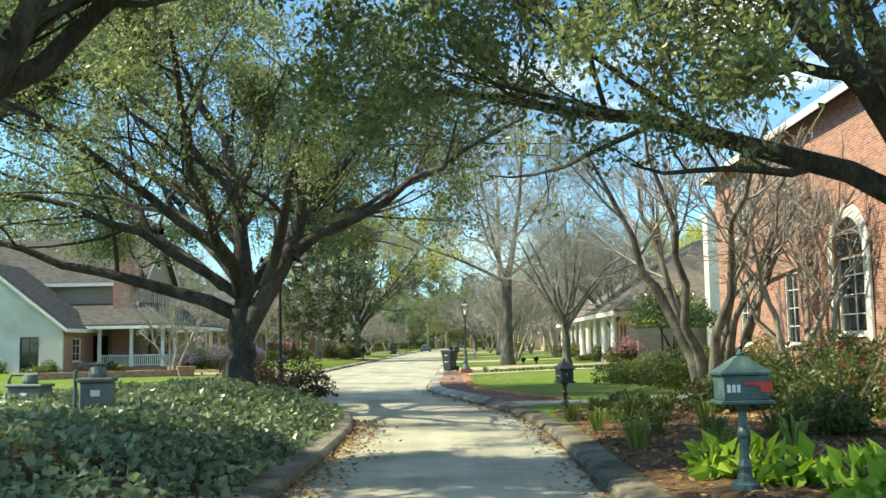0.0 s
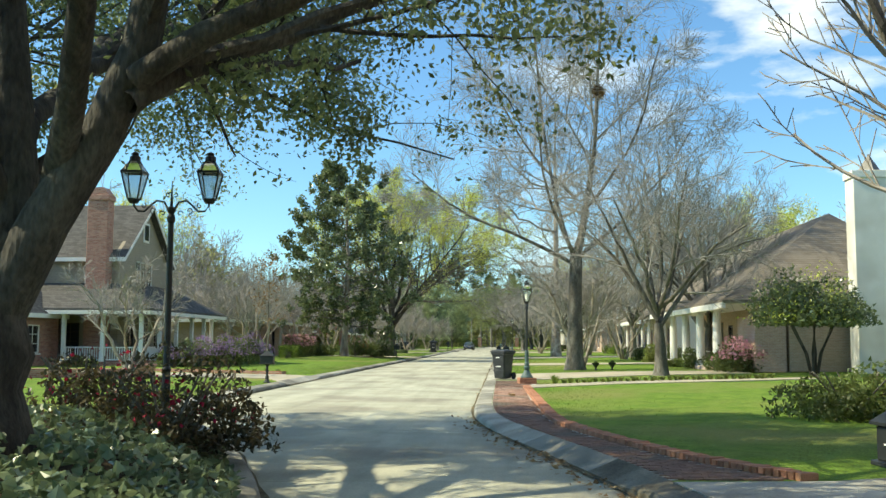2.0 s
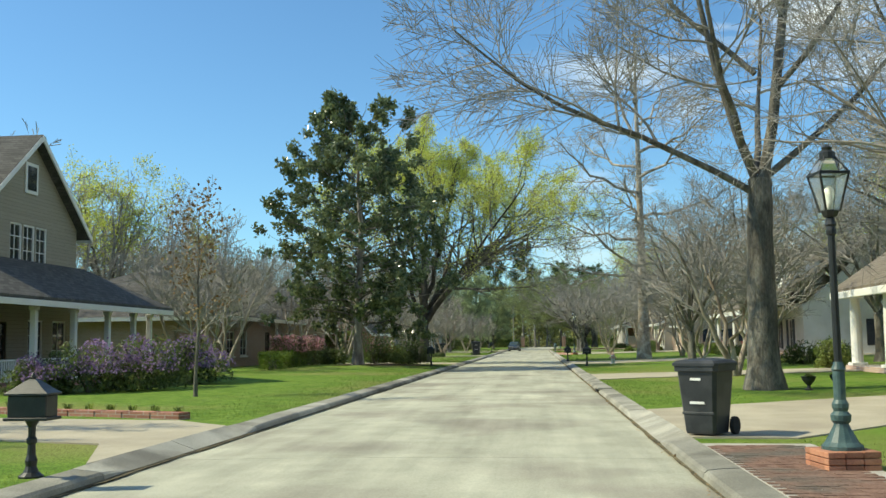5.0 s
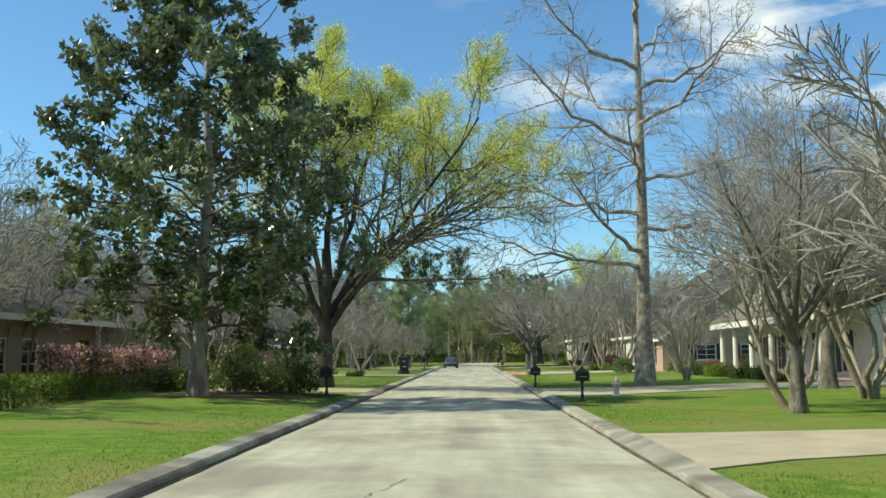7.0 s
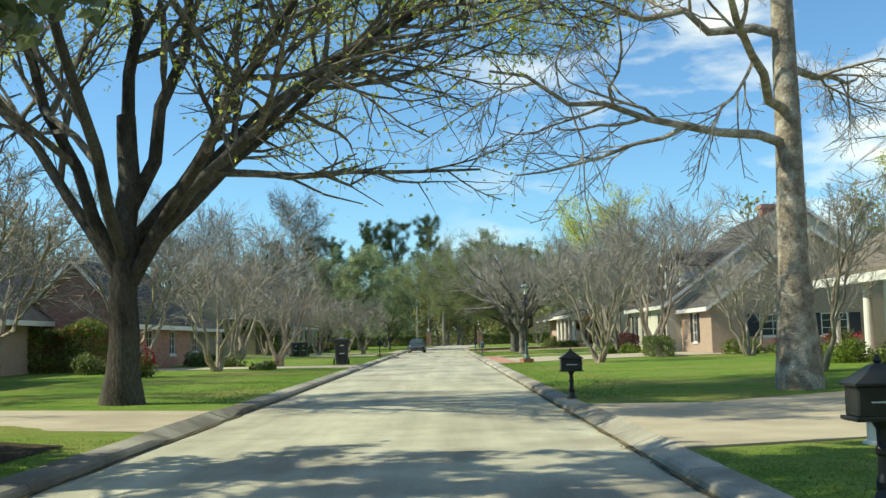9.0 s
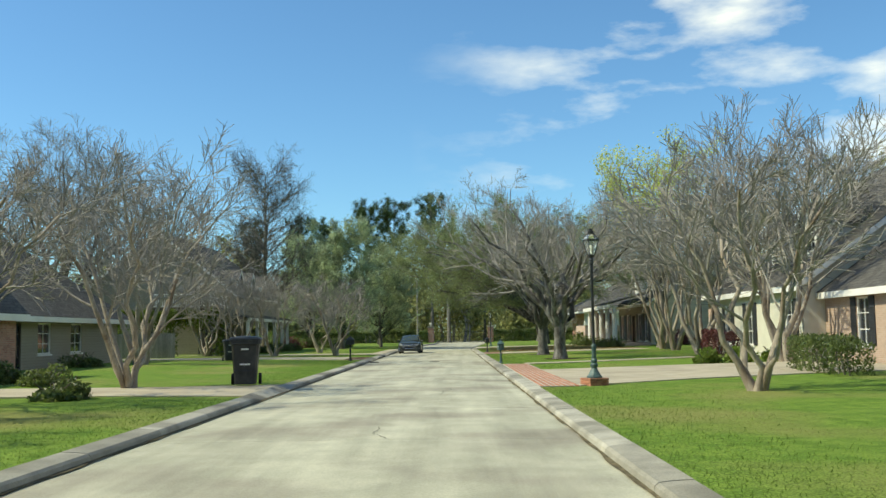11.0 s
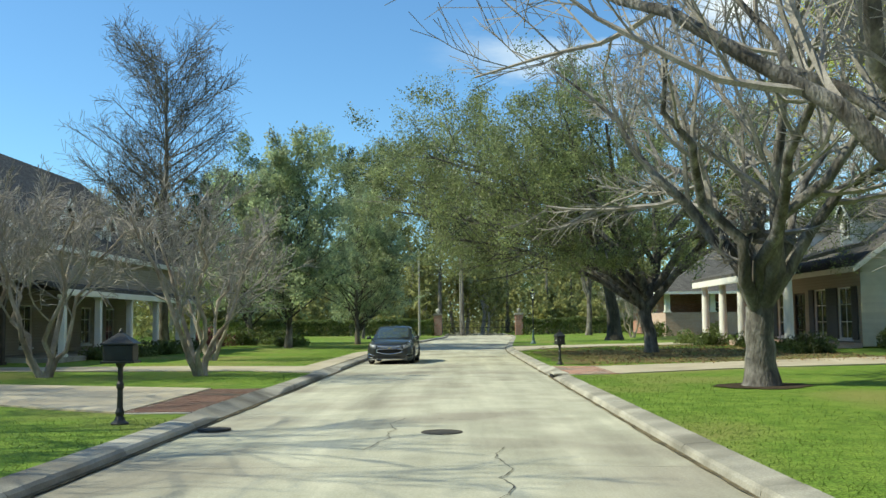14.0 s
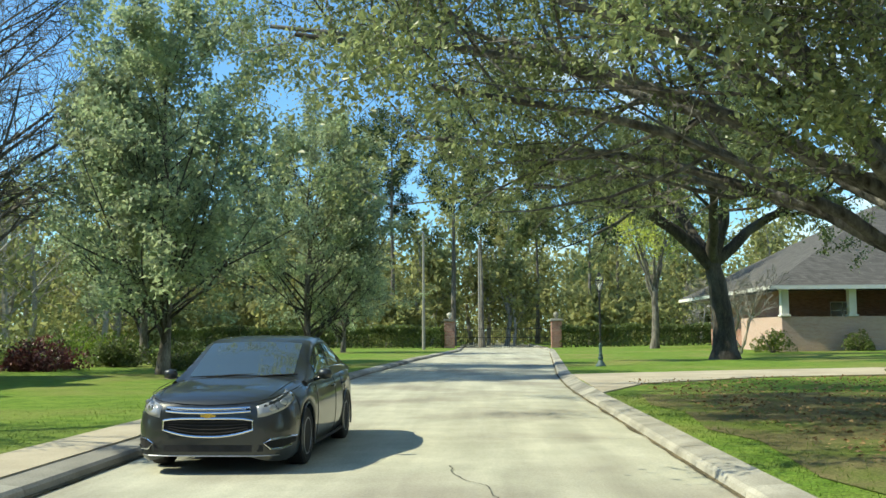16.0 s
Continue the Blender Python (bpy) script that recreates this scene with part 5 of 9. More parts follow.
def far_woods():
    """Mixed woods closing the view behind the houses and past the gate."""
    rng = np.random.default_rng(101)
    spots = []
    for _ in range(200):
        y = rng.uniform(40, 280)
        s = -1 if rng.random() < 0.55 else 1
        spots.append((s * rng.uniform(36, 54) - 1, y, rng.uniform(13, 20), rng.random() < 0.25))
    for _ in range(80):
        s = -1 if rng.random() < 0.6 else 1
        spots.append((s * rng.uniform(35, 43) - 1, rng.uniform(70, 195), rng.uniform(14, 19), False))
    for _ in range(100):
        spots.append((rng.uniform(-75, 75), rng.uniform(274, 315), rng.uniform(10, 19), rng.random() < 0.9))
    for _ in range(40):
        spots.append((rng.uniform(-40, 40), rng.uniform(262, 274), rng.uniform(3.0, 6), rng.random() < 0.8))
    lim, lev = [], []
    for x, y, h, leafed in spots:
        if -7.5 < x < 6 and y < 274:
            continue
        b = np.array([x, y, 0.0])
        n = 6
        z = np.linspace(0, h * 0.75, n)
        P = b + np.stack([0.3 * np.sin(z * 0.6 + x), 0.3 * np.cos(z * 0.5 + y), z], 1)
        lim.append((P[None], np.linspace(0.017 * h, 0.05, n)[None]))
        lev.append(leafed)
    P, R = join_limbs(lim)
    lev = np.array(lev)
    l1 = spawn((P, R), 10, 0.15, 1.0, 45, 0.42, 3, 0.12, 0.08, rng, 0.45)
    l2 = spawn(l1, 5, 0.2, 1.0, 42, 0.5, 1, 0.14, 0.06, rng, 0.55)
    l2 = (l2[0], np.maximum(l2[1], 0.014))
    v, f = tubes([(P, R), l1, l2], [5, 3, 3])
    tagged(array_mesh("far_woods", v, f, M_TWIG), "grey leafless woods behind the houses", "woods", kind="stuff")
    leafed = np.repeat(lev, 10 * 5)
    a = along(l2[0][leafed], 16, rng, 0.5, 0.0)
    low = np.stack([np.where(rng.random(16000) < 0.5, -1, 1) * rng.uniform(33, 62, 16000), rng.uniform(40, 280, 16000), np.abs(rng.normal(size=16000)) * 2.2], 1)
    end = np.stack([rng.uniform(-70, 70, 70000), rng.uniform(268, 330, 70000), rng.uniform(0, 13, 70000) * rng.random(70000) ** 0.4], 1)
    a = np.concatenate([a, low, end[(np.abs(end[:, 0] + 1) > 6) | (end[:, 1] > 284)]])
    v, f = leaves(a, 0.62, rng, 0.0, 0.42, 0.0, True)
    tagged(array_mesh("far_foliage", v, f, M_WOODS), "mixed green foliage of the woods past the gate", "woods", kind="stuff")
    bare = ~leafed
    l3 = spawn((l2[0][bare], l2[1][bare]), 3, 0.1, 1.0, 40, 0.55, 1, 0.14, 0.04, rng, 0.6)
    v, f = tubes([(l3[0], np.full(l3[1].shape, 0.030))], [3])
    tagged(array_mesh("far_twigs", v, f, M_TWIG), "fine grey twigs of the leafless woods", "woods", kind="stuff")


far_woods()

# ---- houses ----
def wall(name, parent, p, q, z0, z1, openings=(), th=0.22, material=M_STUCCO, gable=None):
    """A wall from p to q on the plan (its outer face on the right-hand side going p to q), with real openings (u0, u1, v0, v1)
    measured from p and from z0. gable: (u, height) of a peak above z1."""
    p, q = Vector((*p, 0)), Vector((*q, 0))
    L = (q - p).length
    u = (q - p).normalized()
    n = Vector((u.y, -u.x, 0))
    us = sorted({0, L, *[o[0] for o in openings], *[o[1] for o in openings]})
    vs = sorted({0, z1 - z0, *[o[2] for o in openings], *[o[3] for o in openings]})
    bm = bmesh.new()
    m = Matrix((((u.x), n.x, 0, p.x), (u.y, n.y, 0, p.y), (0, 0, 1, z0), (0, 0, 0, 1)))
    for a, b in zip(us, us[1:]):
        for c, d in zip(vs, vs[1:]):
            if not any(o[0] <= a and b <= o[1] and o[2] <= c and d <= o[3] for o in openings):
                box(bm, a, b, -th, 0, c, d, 0, m)
    if gable:
        gu, gh = gable
        prism(bm, [m @ Vector(v) for v in ((0, 0, z1 - z0), (L, 0, z1 - z0), (gu, 0, z1 - z0 + gh))], -n * th)
    bmesh.ops.remove_doubles(bm, verts=bm.verts, dist=0.0005)
    ob = part(name, bm, material, parent)
    return m


def window(parent, m, o, rows=3, cols=2, frame=M_WHITE, shutters=None, sill=True, door=False):
    """A window (or glazed door) set into an opening of a wall."""
    u0, u1, v0, v1 = o
    bm = bmesh.new()
    f = 0.07
    rings = [[bm.verts.new(m @ Vector(q)) for q in ((a, d, c), (b, d, c), (b, d, e), (a, d, e))]
             for a, b, c, e, d in ((u0, u1, v0, v1, -0.03), (u0, u1, v0, v1, -0.14), (u0 + f, u1 - f, v0 + f, v1 - f, -0.14), (u0 + f, u1 - f, v0 + f, v1 - f, -0.03))]
    for p, q in zip(rings, rings[1:] + rings[:1]):
        for i in range(4):
            bm.faces.new((p[i], p[(i + 1) % 4], q[(i + 1) % 4], q[i]))
    bmesh.ops.recalc_face_normals(bm, faces=bm.faces)
    w = part("door" if door else "window", bm, frame, parent)
    for i in range(1, rows):
        z = v0 + (v1 - v0) * i / rows
        part("glazing_bar", box(bmesh.new(), u0 + f, u1 - f, -0.12, -0.07, z - 0.016, z + 0.016, 0, m), frame, w)
    for i in range(1, cols):
        x = u0 + (u1 - u0) * i / cols
        part("glazing_bar", box(bmesh.new(), x - 0.016, x + 0.016, -0.121, -0.069, v0 + f, v1 - f, 0, m), frame, w)
    g = bmesh.new()
    box(g, u0 + 0.03, u1 - 0.03, -0.105, -0.095, v0 + 0.03, v1 - 0.03, 0, m)
    part("pane", g, M_GLASS, w)
    if sill and not door:
        s = bmesh.new()
        box(s, u0 - 0.08, u1 + 0.08, -0.05, 0.06, v0 - 0.09, v0 - 0.002, 0.01, m)
        part("sill", s, frame, w)
    if shutters:
        sw = (u1 - u0) * 0.42
        for a in (u0 - sw - 0.03, u1 + 0.03):
            # louvres: a saw-tooth face across the panel
            prof = [(0.003, v0), (0.05, v0), (0.05, v0 + 0.08)]
            teeth = 14
            for k in range(teeth):
                za, zb = v0 + 0.08 + (v1 - v0 - 0.16) * k / teeth, v0 + 0.08 + (v1 - v0 - 0.16) * (k + 1) / teeth
                prof += [(0.048, za + 0.004), (0.022, zb)]
            prof += [(0.05, v1 - 0.08), (0.05, v1), (0.003, v1)]
            s = bmesh.new()
            prism(s, [m @ Vector((a, d, z)) for d, z in prof], m.to_3x3() @ Vector((sw, 0, 0)))
            part("shutter", s, shutters, w)
    return w


def glazed(name, house, p, q, z0, z1, wins=(), doors=(), material=M_STUCCO, gable=None, shutters=None, th=0.22, rows=3, cols=2):
    m = wall(name, house, p, q, z0, z1, tuple(wins) + tuple(doors), th, material, gable)
    for o in wins:
        window(house, m, o, rows, cols, shutters=shutters)
    for o in doors:
        window(house, m, o, 4, 2, door=True, frame=M_SHADOWWOOD)
    return m


def roof_slab(name, parent, pts, material, th=0.16, label=""):
    bm = bmesh.new()
    prism(bm, pts, (0, 0, -th))
    return part(name, bm, material, parent, label)


def gable_roof(house, x0, x1, y0, y1, eave, peak, axis, over=0.45, material=M_ROOF, at=None, trim=M_WHITE):
    """Two slopes with a fascia along eaves and rakes; the ridge runs along axis."""
    x0, x1, y0, y1 = x0 - over, x1 + over, y0 - over, y1 + over
    if axis == "y":
        c = (x0 + x1) / 2 if at is None else at
        s = (peak - eave) / ((x1 - x0) / 2 - over)
        zl, zr = peak - s * (c - x0), peak - s * (x1 - c)
        sl = ([(x0, y0, zl), (c, y0, peak), (c, y1, peak), (x0, y1, zl)], [(c, y0, peak), (x1, y0, zr), (x1, y1, zr), (c, y1, peak)])
        rakes = [((x0, y, zl), (c, y, peak)) for y in (y0, y1)] + [((c, y, peak), (x1, y, zr)) for y in (y0, y1)]
        eaves = [((x0, y0, zl), (x0, y1, zl)), ((x1, y0, zr), (x1, y1, zr))]
    else:
        c = (y0 + y1) / 2 if at is None else at
        s = (peak - eave) / ((y1 - y0) / 2 - over)
        zl, zr = peak - s * (c - y0), peak - s * (y1 - c)
        sl = ([(x0, y0, zl), (x1, y0, zl), (x1, c, peak), (x0, c, peak)], [(x0, c, peak), (x1, c, peak), (x1, y1, zr), (x0, y1, zr)])
        rakes = [((x, y0, zl), (x, c, peak)) for x in (x0, x1)] + [((x, c, peak), (x, y1, zr)) for x in (x0, x1)]
        eaves = [((x0, y0, zl), (x1, y0, zl)), ((x0, y1, zr), (x1, y1, zr))]
    for k in sl:
        roof_slab("roof", house, k, material)
    for a, b in rakes + eaves:
        bm = bmesh.new()
        a, b = Vector(a), Vector(b)
        d = (b - a).normalized()
        n = d.cross(Vector((0, 0, 1))).normalized() * 0.03
        prism(bm, [a + Vector((0, 0, -0.02)) - n, b + Vector((0, 0, -0.02)) - n, b + Vector((0, 0, -0.27)) - n, a + Vector((0, 0, -0.27)) - n], n * 2)
        part("fascia", bm, trim, house)


def hip_roof(house, x0, x1, y0, y1, eave, peak, over=0.5, material=M_ROOF, trim=M_WHITE, flat=None):
    x0, x1, y0, y1 = x0 - over, x1 + over, y0 - over, y1 + over
    h = min(x1 - x0, y1 - y0) / 2
    if flat is not None:
        h = flat
    if x1 - x0 < y1 - y0:
        a, b = ((x0 + x1) / 2, y0 + h), ((x0 + x1) / 2, y1 - h)
        ends = (((x0, y0), (x1, y0), a), ((x1, y1), (x0, y1), b))
        long = (((x1, y0), (x1, y1), b, a), ((x0, y1), (x0, y0), a, b))
    else:
        a, b = (x0 + h, (y0 + y1) / 2), (x1 - h, (y0 + y1) / 2)
        ends = (((x0, y1), (x0, y0), a), ((x1, y0), (x1, y1), b))
        long = (((x0, y0), (x1, y0), b, a), ((x1, y1), (x0, y1), a, b))
    for poly in ends + long:
        roof_slab("roof", house, [(x, y, peak if (x, y) in (a, b) else eave) for x, y in poly], material)
    for p, q in (((x0, y0), (x1, y0)), ((x1, y0), (x1, y1)), ((x1, y1), (x0, y1)), ((x0, y1), (x0, y0))):
        bm = bmesh.new()
        d = Vector((q[0] - p[0], q[1] - p[1], 0)).normalized()
        n = Vector((d.y, -d.x, 0)) * 0.03
        prism(bm, [Vector((*p, eave - 0.01)) - n, Vector((*q, eave - 0.01)) - n, Vector((*q, eave - 0.24)) - n, Vector((*p, eave - 0.24)) - n], n * 2)
        part("fascia", bm, trim, house)


def block(house, x0, x1, y0, y1, z0, z1, material, west=(), south=(), east=(), wdoors=(), sdoors=(), edoors=(), gable=None, shutters=None, rows=3, cols=2):
    """Four walls. gable: (axis, height). Openings: west from the far end towards the near, south from the left, east from the near end."""
    gw = gs = None
    if gable:
        ax, gh = gable
        if ax == "x":
            gw = ((y1 - y0) / 2, gh)
        else:
            gs = ((x1 - x0) / 2, gh)
    glazed("wall", house, (x0, y1), (x0, y0), z0, z1, west, wdoors, material, gw, shutters, 0.22, rows, cols)
    glazed("wall", house, (x0 + 0.22, y0), (x1 - 0.22, y0), z0, z1, south, sdoors, material, (gs[0] - 0.22, gs[1]) if gs else None, shutters, 0.22, rows, cols)
    glazed("wall", house, (x1, y0), (x1, y1), z0, z1, east, edoors, material, gw, shutters, 0.22, rows, cols)
    glazed("wall", house, (x1 - 0.22, y1), (x0 + 0.22, y1), z0, z1, (), (), material, (gs[0] - 0.22, gs[1]) if gs else None)


def column(house, x, y, z0, z1, r=0.17, material=M_WHITE, square=False, name="column"):
    bm = bmesh.new()
    if square:
        box(bm, x - r, x + r, y - r, y + r, z0 + 0.12, z1 - 0.14, 0.02)
    else:
        lathe(bm, ((r * 1.05, 0.12), (r, 0.3), (r * 0.98, (z1 - z0) * 0.5), (r * 0.85, z1 - z0 - 0.14)), 14, (x, y, z0))
    box(bm, x - r * 1.35, x + r * 1.35, y - r * 1.35, y + r * 1.35, z0, z0 + 0.12, 0.015)
    box(bm, x - r * 1.3, x + r * 1.3, y - r * 1.3, y + r * 1.3, z1 - 0.14, z1, 0.015)
    return part(name, bm, material, house)


def balustrade(house, p, q, z, h=0.85, gap=0.14, material=M_WHITE):
    p, q = Vector((*p, z)), Vector((*q, z))
    L, d = (q - p).length, (q - p).normalized()
    m = Matrix.Translation(p) @ d.to_track_quat("X", "Z").to_matrix().to_4x4()
    bm = bmesh.new()
    box(bm, 0, L, -0.045, 0.045, h - 0.07, h, 0.01, m)
    box(bm, 0, L, -0.03, 0.03, 0.08, 0.14, 0, m)
    r = part("railing", bm, material, house)
    n = int(L / gap)
    for i in range(n):
        b = bmesh.new()
        u = (i + 0.5) * L / n
        box(b, u - 0.02, u + 0.02, -0.02, 0.02, 0.14, h - 0.07, 0, m)
        part("baluster", b, material, r)


def dormer(house, x, y, z0, w=1.5, h=1.7, depth=2.4, material=M_WHITE, roof=M_ROOF, face=-1):
    """A gabled dormer looking towards the street."""
    s = face
    m = glazed("dormer_wall", house, (x, y + w / 2) if s < 0 else (x, y - w / 2), (x, y - w / 2) if s < 0 else (x, y + w / 2), z0, z0 + h, ((0.3, w - 0.3, 0.35, h - 0.15),), (), material, (w / 2, 0.7), th=0.15)
    for yy in (y - w / 2, y + w / 2):
        bm = bmesh.new()
        xa, xb = sorted((x - s * 0.15, x - s * depth))
        box(bm, xa, xb, yy - 0.07 if yy > y else yy, yy if yy > y else yy + 0.07, z0 - 0.2, z0 + h)
        part("dormer_side", bm, material, house)
    xa, xb = x + s * 0.25, x - s * depth * 1.25
    for k in (-1, 1):
        roof_slab("dormer_roof", house, [(xa, y + k * (w / 2 + 0.22), z0 + h - 0.2), (xa, y, z0 + h + 0.75), (xb, y, z0 + h + 0.75), (xb, y + k * (w / 2 + 0.22), z0 + h - 0.2)], roof, 0.1)
        bm = bmesh.new()
        prism(bm, [(xa + s * 0.02, y + k * (w / 2 + 0.24), z0 + h - 0.24), (xa + s * 0.02, y, z0 + h + 0.72), (xa + s * 0.02, y, z0 + h + 0.5), (xa + s * 0.02, y + k * (w / 2 + 0.24), z0 + h - 0.44)], (-s * 0.05, 0, 0))
        part("rake", bm, M_WHITE, house)


def chimney(house, x, y, z0, z1, w=1.1, d=0.8, material=M_WBRICK, cap=True):
    bm = bmesh.new()
    box(bm, x - w / 2, x + w / 2, y - d / 2, y + d / 2, z0, z1 - 0.8, 0.02)
    box(bm, x - w / 2 - 0.07, x + w / 2 + 0.07, y - d / 2 - 0.07, y + d / 2 + 0.07, z1 - 0.8, z1 - 0.45, 0.02)
    if cap:
        prism(bm, [(x - w / 2 - 0.02, y - d / 2, z1 - 0.45), (x + w / 2 + 0.02, y - d / 2, z1 - 0.45), (x + w / 4, y - d / 2, z1), (x - w / 4, y - d / 2, z1)], (0, d, 0))
    return part("chimney", bm, material, house)


def floor_slab(house, x0, x1, y0, y1, z0, z1, material=M_KERB, name="floor"):
    bm = bmesh.new()
    box(bm, x0, x1, y0, y1, z0, z1, 0.01)
    return part(name, bm, material, house)


def porch_house():
    """The two-storey house with the wrap-round porch."""
    h = thing("house", "two-storey taupe house with wrap-round porch and brick chimney", "house", (-0.7, -1.1, 0))
    h.scale = (0.915, 0.915, 0.915)
    X0, X1, Y0, Y1 = -35.0, -22.8, 73.4, 81.6
    block(h, X0, X1, Y0, Y1, 0.1, 7.1, M_GREYSIDE, east=((2.65, 3.55, 5.0, 6.6), (3.65, 4.55, 5.0, 6.6), (4.65, 5.55, 5.0, 6.6), (4.2, 5.4, 0.8, 2.7), (6.2, 7.4, 0.8, 2.7)), edoors=((1.4, 2.6, 0.35, 2.6),),
          south=((6.0, 7.2, 0.7, 2.5),), sdoors=((8.4, 9.6, 0.35, 2.6), (10.3, 11.5, 0.35, 2.6)))
    m = glazed("gable_wall", h, (X1 + 0.01, Y0), (X1 + 0.01, Y1), 7.1, 7.12, gable=((Y1 - Y0) / 2, 3.3), material=M_GREYSIDE)
    bm = bmesh.new()
    box(bm, X1 + 0.012, X1 + 0.07, 77.0, 78.0, 8.0, 9.3, 0.01)
    wn = part("window", bm, M_WHITE, h)
    bm = bmesh.new()
    box(bm, X1 + 0.05, X1 + 0.085, 77.15, 77.85, 8.15, 9.15)
    part("pane", bm, M_GLASS, wn)
    gable_roof(h, X0, X1, Y0, Y1, 7.1, 10.5, "x", 0.5)
    chimney(h, -23.9, 72.9, 0.1, 10.9, 1.25, 0.95, M_WBRICK)
    # the hipped part of the house behind
    block(h, -43.0, -33.0, 71.0, 84.0, 0.1, 6.6, M_GREYSIDE, south=((4.0, 5.2, 4.4, 6.0),))
    hip_roof(h, -43.0, -33.0, 71.0, 84.0, 6.6, 11.4, 0.5)
    # wrap-round porch
    floor_slab(h, -31, -19.9, 69.9, 73.4, 0.05, 0.42, M_WBRICK)
    floor_slab(h, -22.8, -19.9, 73.4, 83.6, 0.05, 0.42, M_WBRICK)
    E = 3.45
    roof_slab("porch_roof", h, [(-31.4, 69.3, E), (-19.3, 69.3, E), (-22.6, 73.6, 5.2), (-31.4, 73.6, 5.2)], M_ROOF)
    roof_slab("porch_roof", h, [(-19.3, 69.3, E), (-19.3, 84.4, E), (-22.6, 82.0, 5.2), (-22.6, 73.6, 5.2)], M_ROOF)
    for p, q in (((-31.4, 69.3), (-19.3, 69.3)), ((-19.3, 69.3), (-19.3, 84.4))):
        bm = bmesh.new()
        box(bm, min(p[0], q[0]), max(p[0], q[0]) + 0.03, min(p[1], q[1]) - 0.03, max(p[1], q[1]), E - 0.34, E - 0.12, 0.01)
        part("fascia", bm, M_WHITE, h)
    for x in (-30.5, -27.2, -24.6, -22.3, -20.05):
        column(h, x, 70.05, 0.42, E - 0.3, 0.11, M_WHITE, True, "post")
    for y in (73.0, 76.0, 79.0, 81.6, 83.4):
        column(h, -20.05, y, 0.42, E - 0.3, 0.11, M_WHITE, True, "post")
    for a, b in (((-30.4, 70.05), (-27.3, 70.05)), ((-24.5, 70.05), (-22.4, 70.05)), ((-22.2, 70.05), (-20.2, 70.05)), ((-20.05, 70.2), (-20.05, 72.9)), ((-20.05, 73.1), (-20.05, 75.9)), ((-20.05, 76.1), (-20.05, 78.9))):
        balustrade(h, a, b, 0.42)
    # the white wing beside it
    glazed("wing_wall", h, (-36.5, 66.0), (-25.6, 66.0), 0.1, 3.5, ((1.2, 2.4, 0.8, 2.4), (4.2, 5.4, 0.8, 2.4)), ((8.0, 9.3, 0.1, 2.5),), M_STUCCO, (5.45, 4.3), M_SHUTTER)
    glazed("wing_wall", h, (-25.6, 66.22), (-25.6, 71.5), 0.1, 3.5, ((1.6, 3.0, 0.8, 2.4),), (), M_WBRICK)
    gable_roof(h, -36.5, -25.6, 66.0, 71.4, 3.5, 7.8, "y", 0.45)
    return h


porch_house()


def columned_house():
    """The house with the white columned porch and tall white chimney."""
    h = thing("house", "cream house with white round columns and brown shingle roof", "house", (-0.1, -0.2, 0))
    h.scale = (0.89, 0.89, 0.89)
    block(h, 13.6, 22.0, 62.5, 84.0, 0.35, 3.9, M_TANBRICK, west=((2.0, 3.2, 0.5, 2.6), (6.0, 7.2, 0.5, 2.6), (12.0, 13.2, 0.5, 2.6), (18.2, 19.6, 0.6, 2.4)), wdoors=((9.0, 10.2, 0.05, 2.4),), south=((5.8, 7.2, 0.7, 2.3),), shutters=M_SHUTTER)
    s0, s1, e = 10.4, 17.8, 3.75
    roof_slab("roof", h, [(s0, 62.0, e), (17.8, 69.0, 8.8), (17.8, 84.6, 8.8), (s0, 84.6, e)], M_ROOFTAN)
    roof_slab("roof", h, [(s0, 62.0, e), (23.0, 62.0, e), (17.8, 69.0, 8.8)], M_ROOFTAN)
    roof_slab("roof", h, [(17.8, 69.0, 8.8), (23.0, 62.0, e), (23.0, 84.6, e), (17.8, 84.6, 8.8)], M_ROOFTAN)
    bm = bmesh.new()
    box(bm, s0 - 0.05, s0 + 0.12, 62.0, 84.6, e - 0.42, e - 0.12, 0.015)
    part("fascia", bm, M_WHITE, h)
    bm = bmesh.new()
    prism(bm, [(s0 + 0.1, 62.3, e - 0.2), (13.6, 62.3, e - 0.2), (13.6, 84.3, e - 0.2), (s0 + 0.1, 84.3, e - 0.2)], (0, 0, 0.06))
    part("porch_soffit", bm, M_WHITE, h)
    floor_slab(h, 10.7, 13.6, 65.8, 84.0, 0.05, 0.45, M_PINKBRICK)
    for y in (66.6, 70.9, 75.2, 79.5, 83.6):
        column(h, 11.1, y, 0.45, e - 0.25, 0.24)
    chimney(h, 17.2, 61.4, 0.3, 10.2, 1.9, 1.1, M_STUCCO, False)
    bm = bmesh.new()
    lathe(bm, ((0.55, 0), (0.5, 0.1), (0.08, 0.75), (0.05, 0.85)), 4, (17.2, 61.4, 9.75))
    part("chimney_cap", bm, M_IRON, h)
    bm = bmesh.new()
    box(bm, 12.0, 13.5, 62.6, 66.0, 0.3, 3.0, 0.02)
    part("brick_pier", bm, M_PINKBRICK, h)
    return h


columned_house()


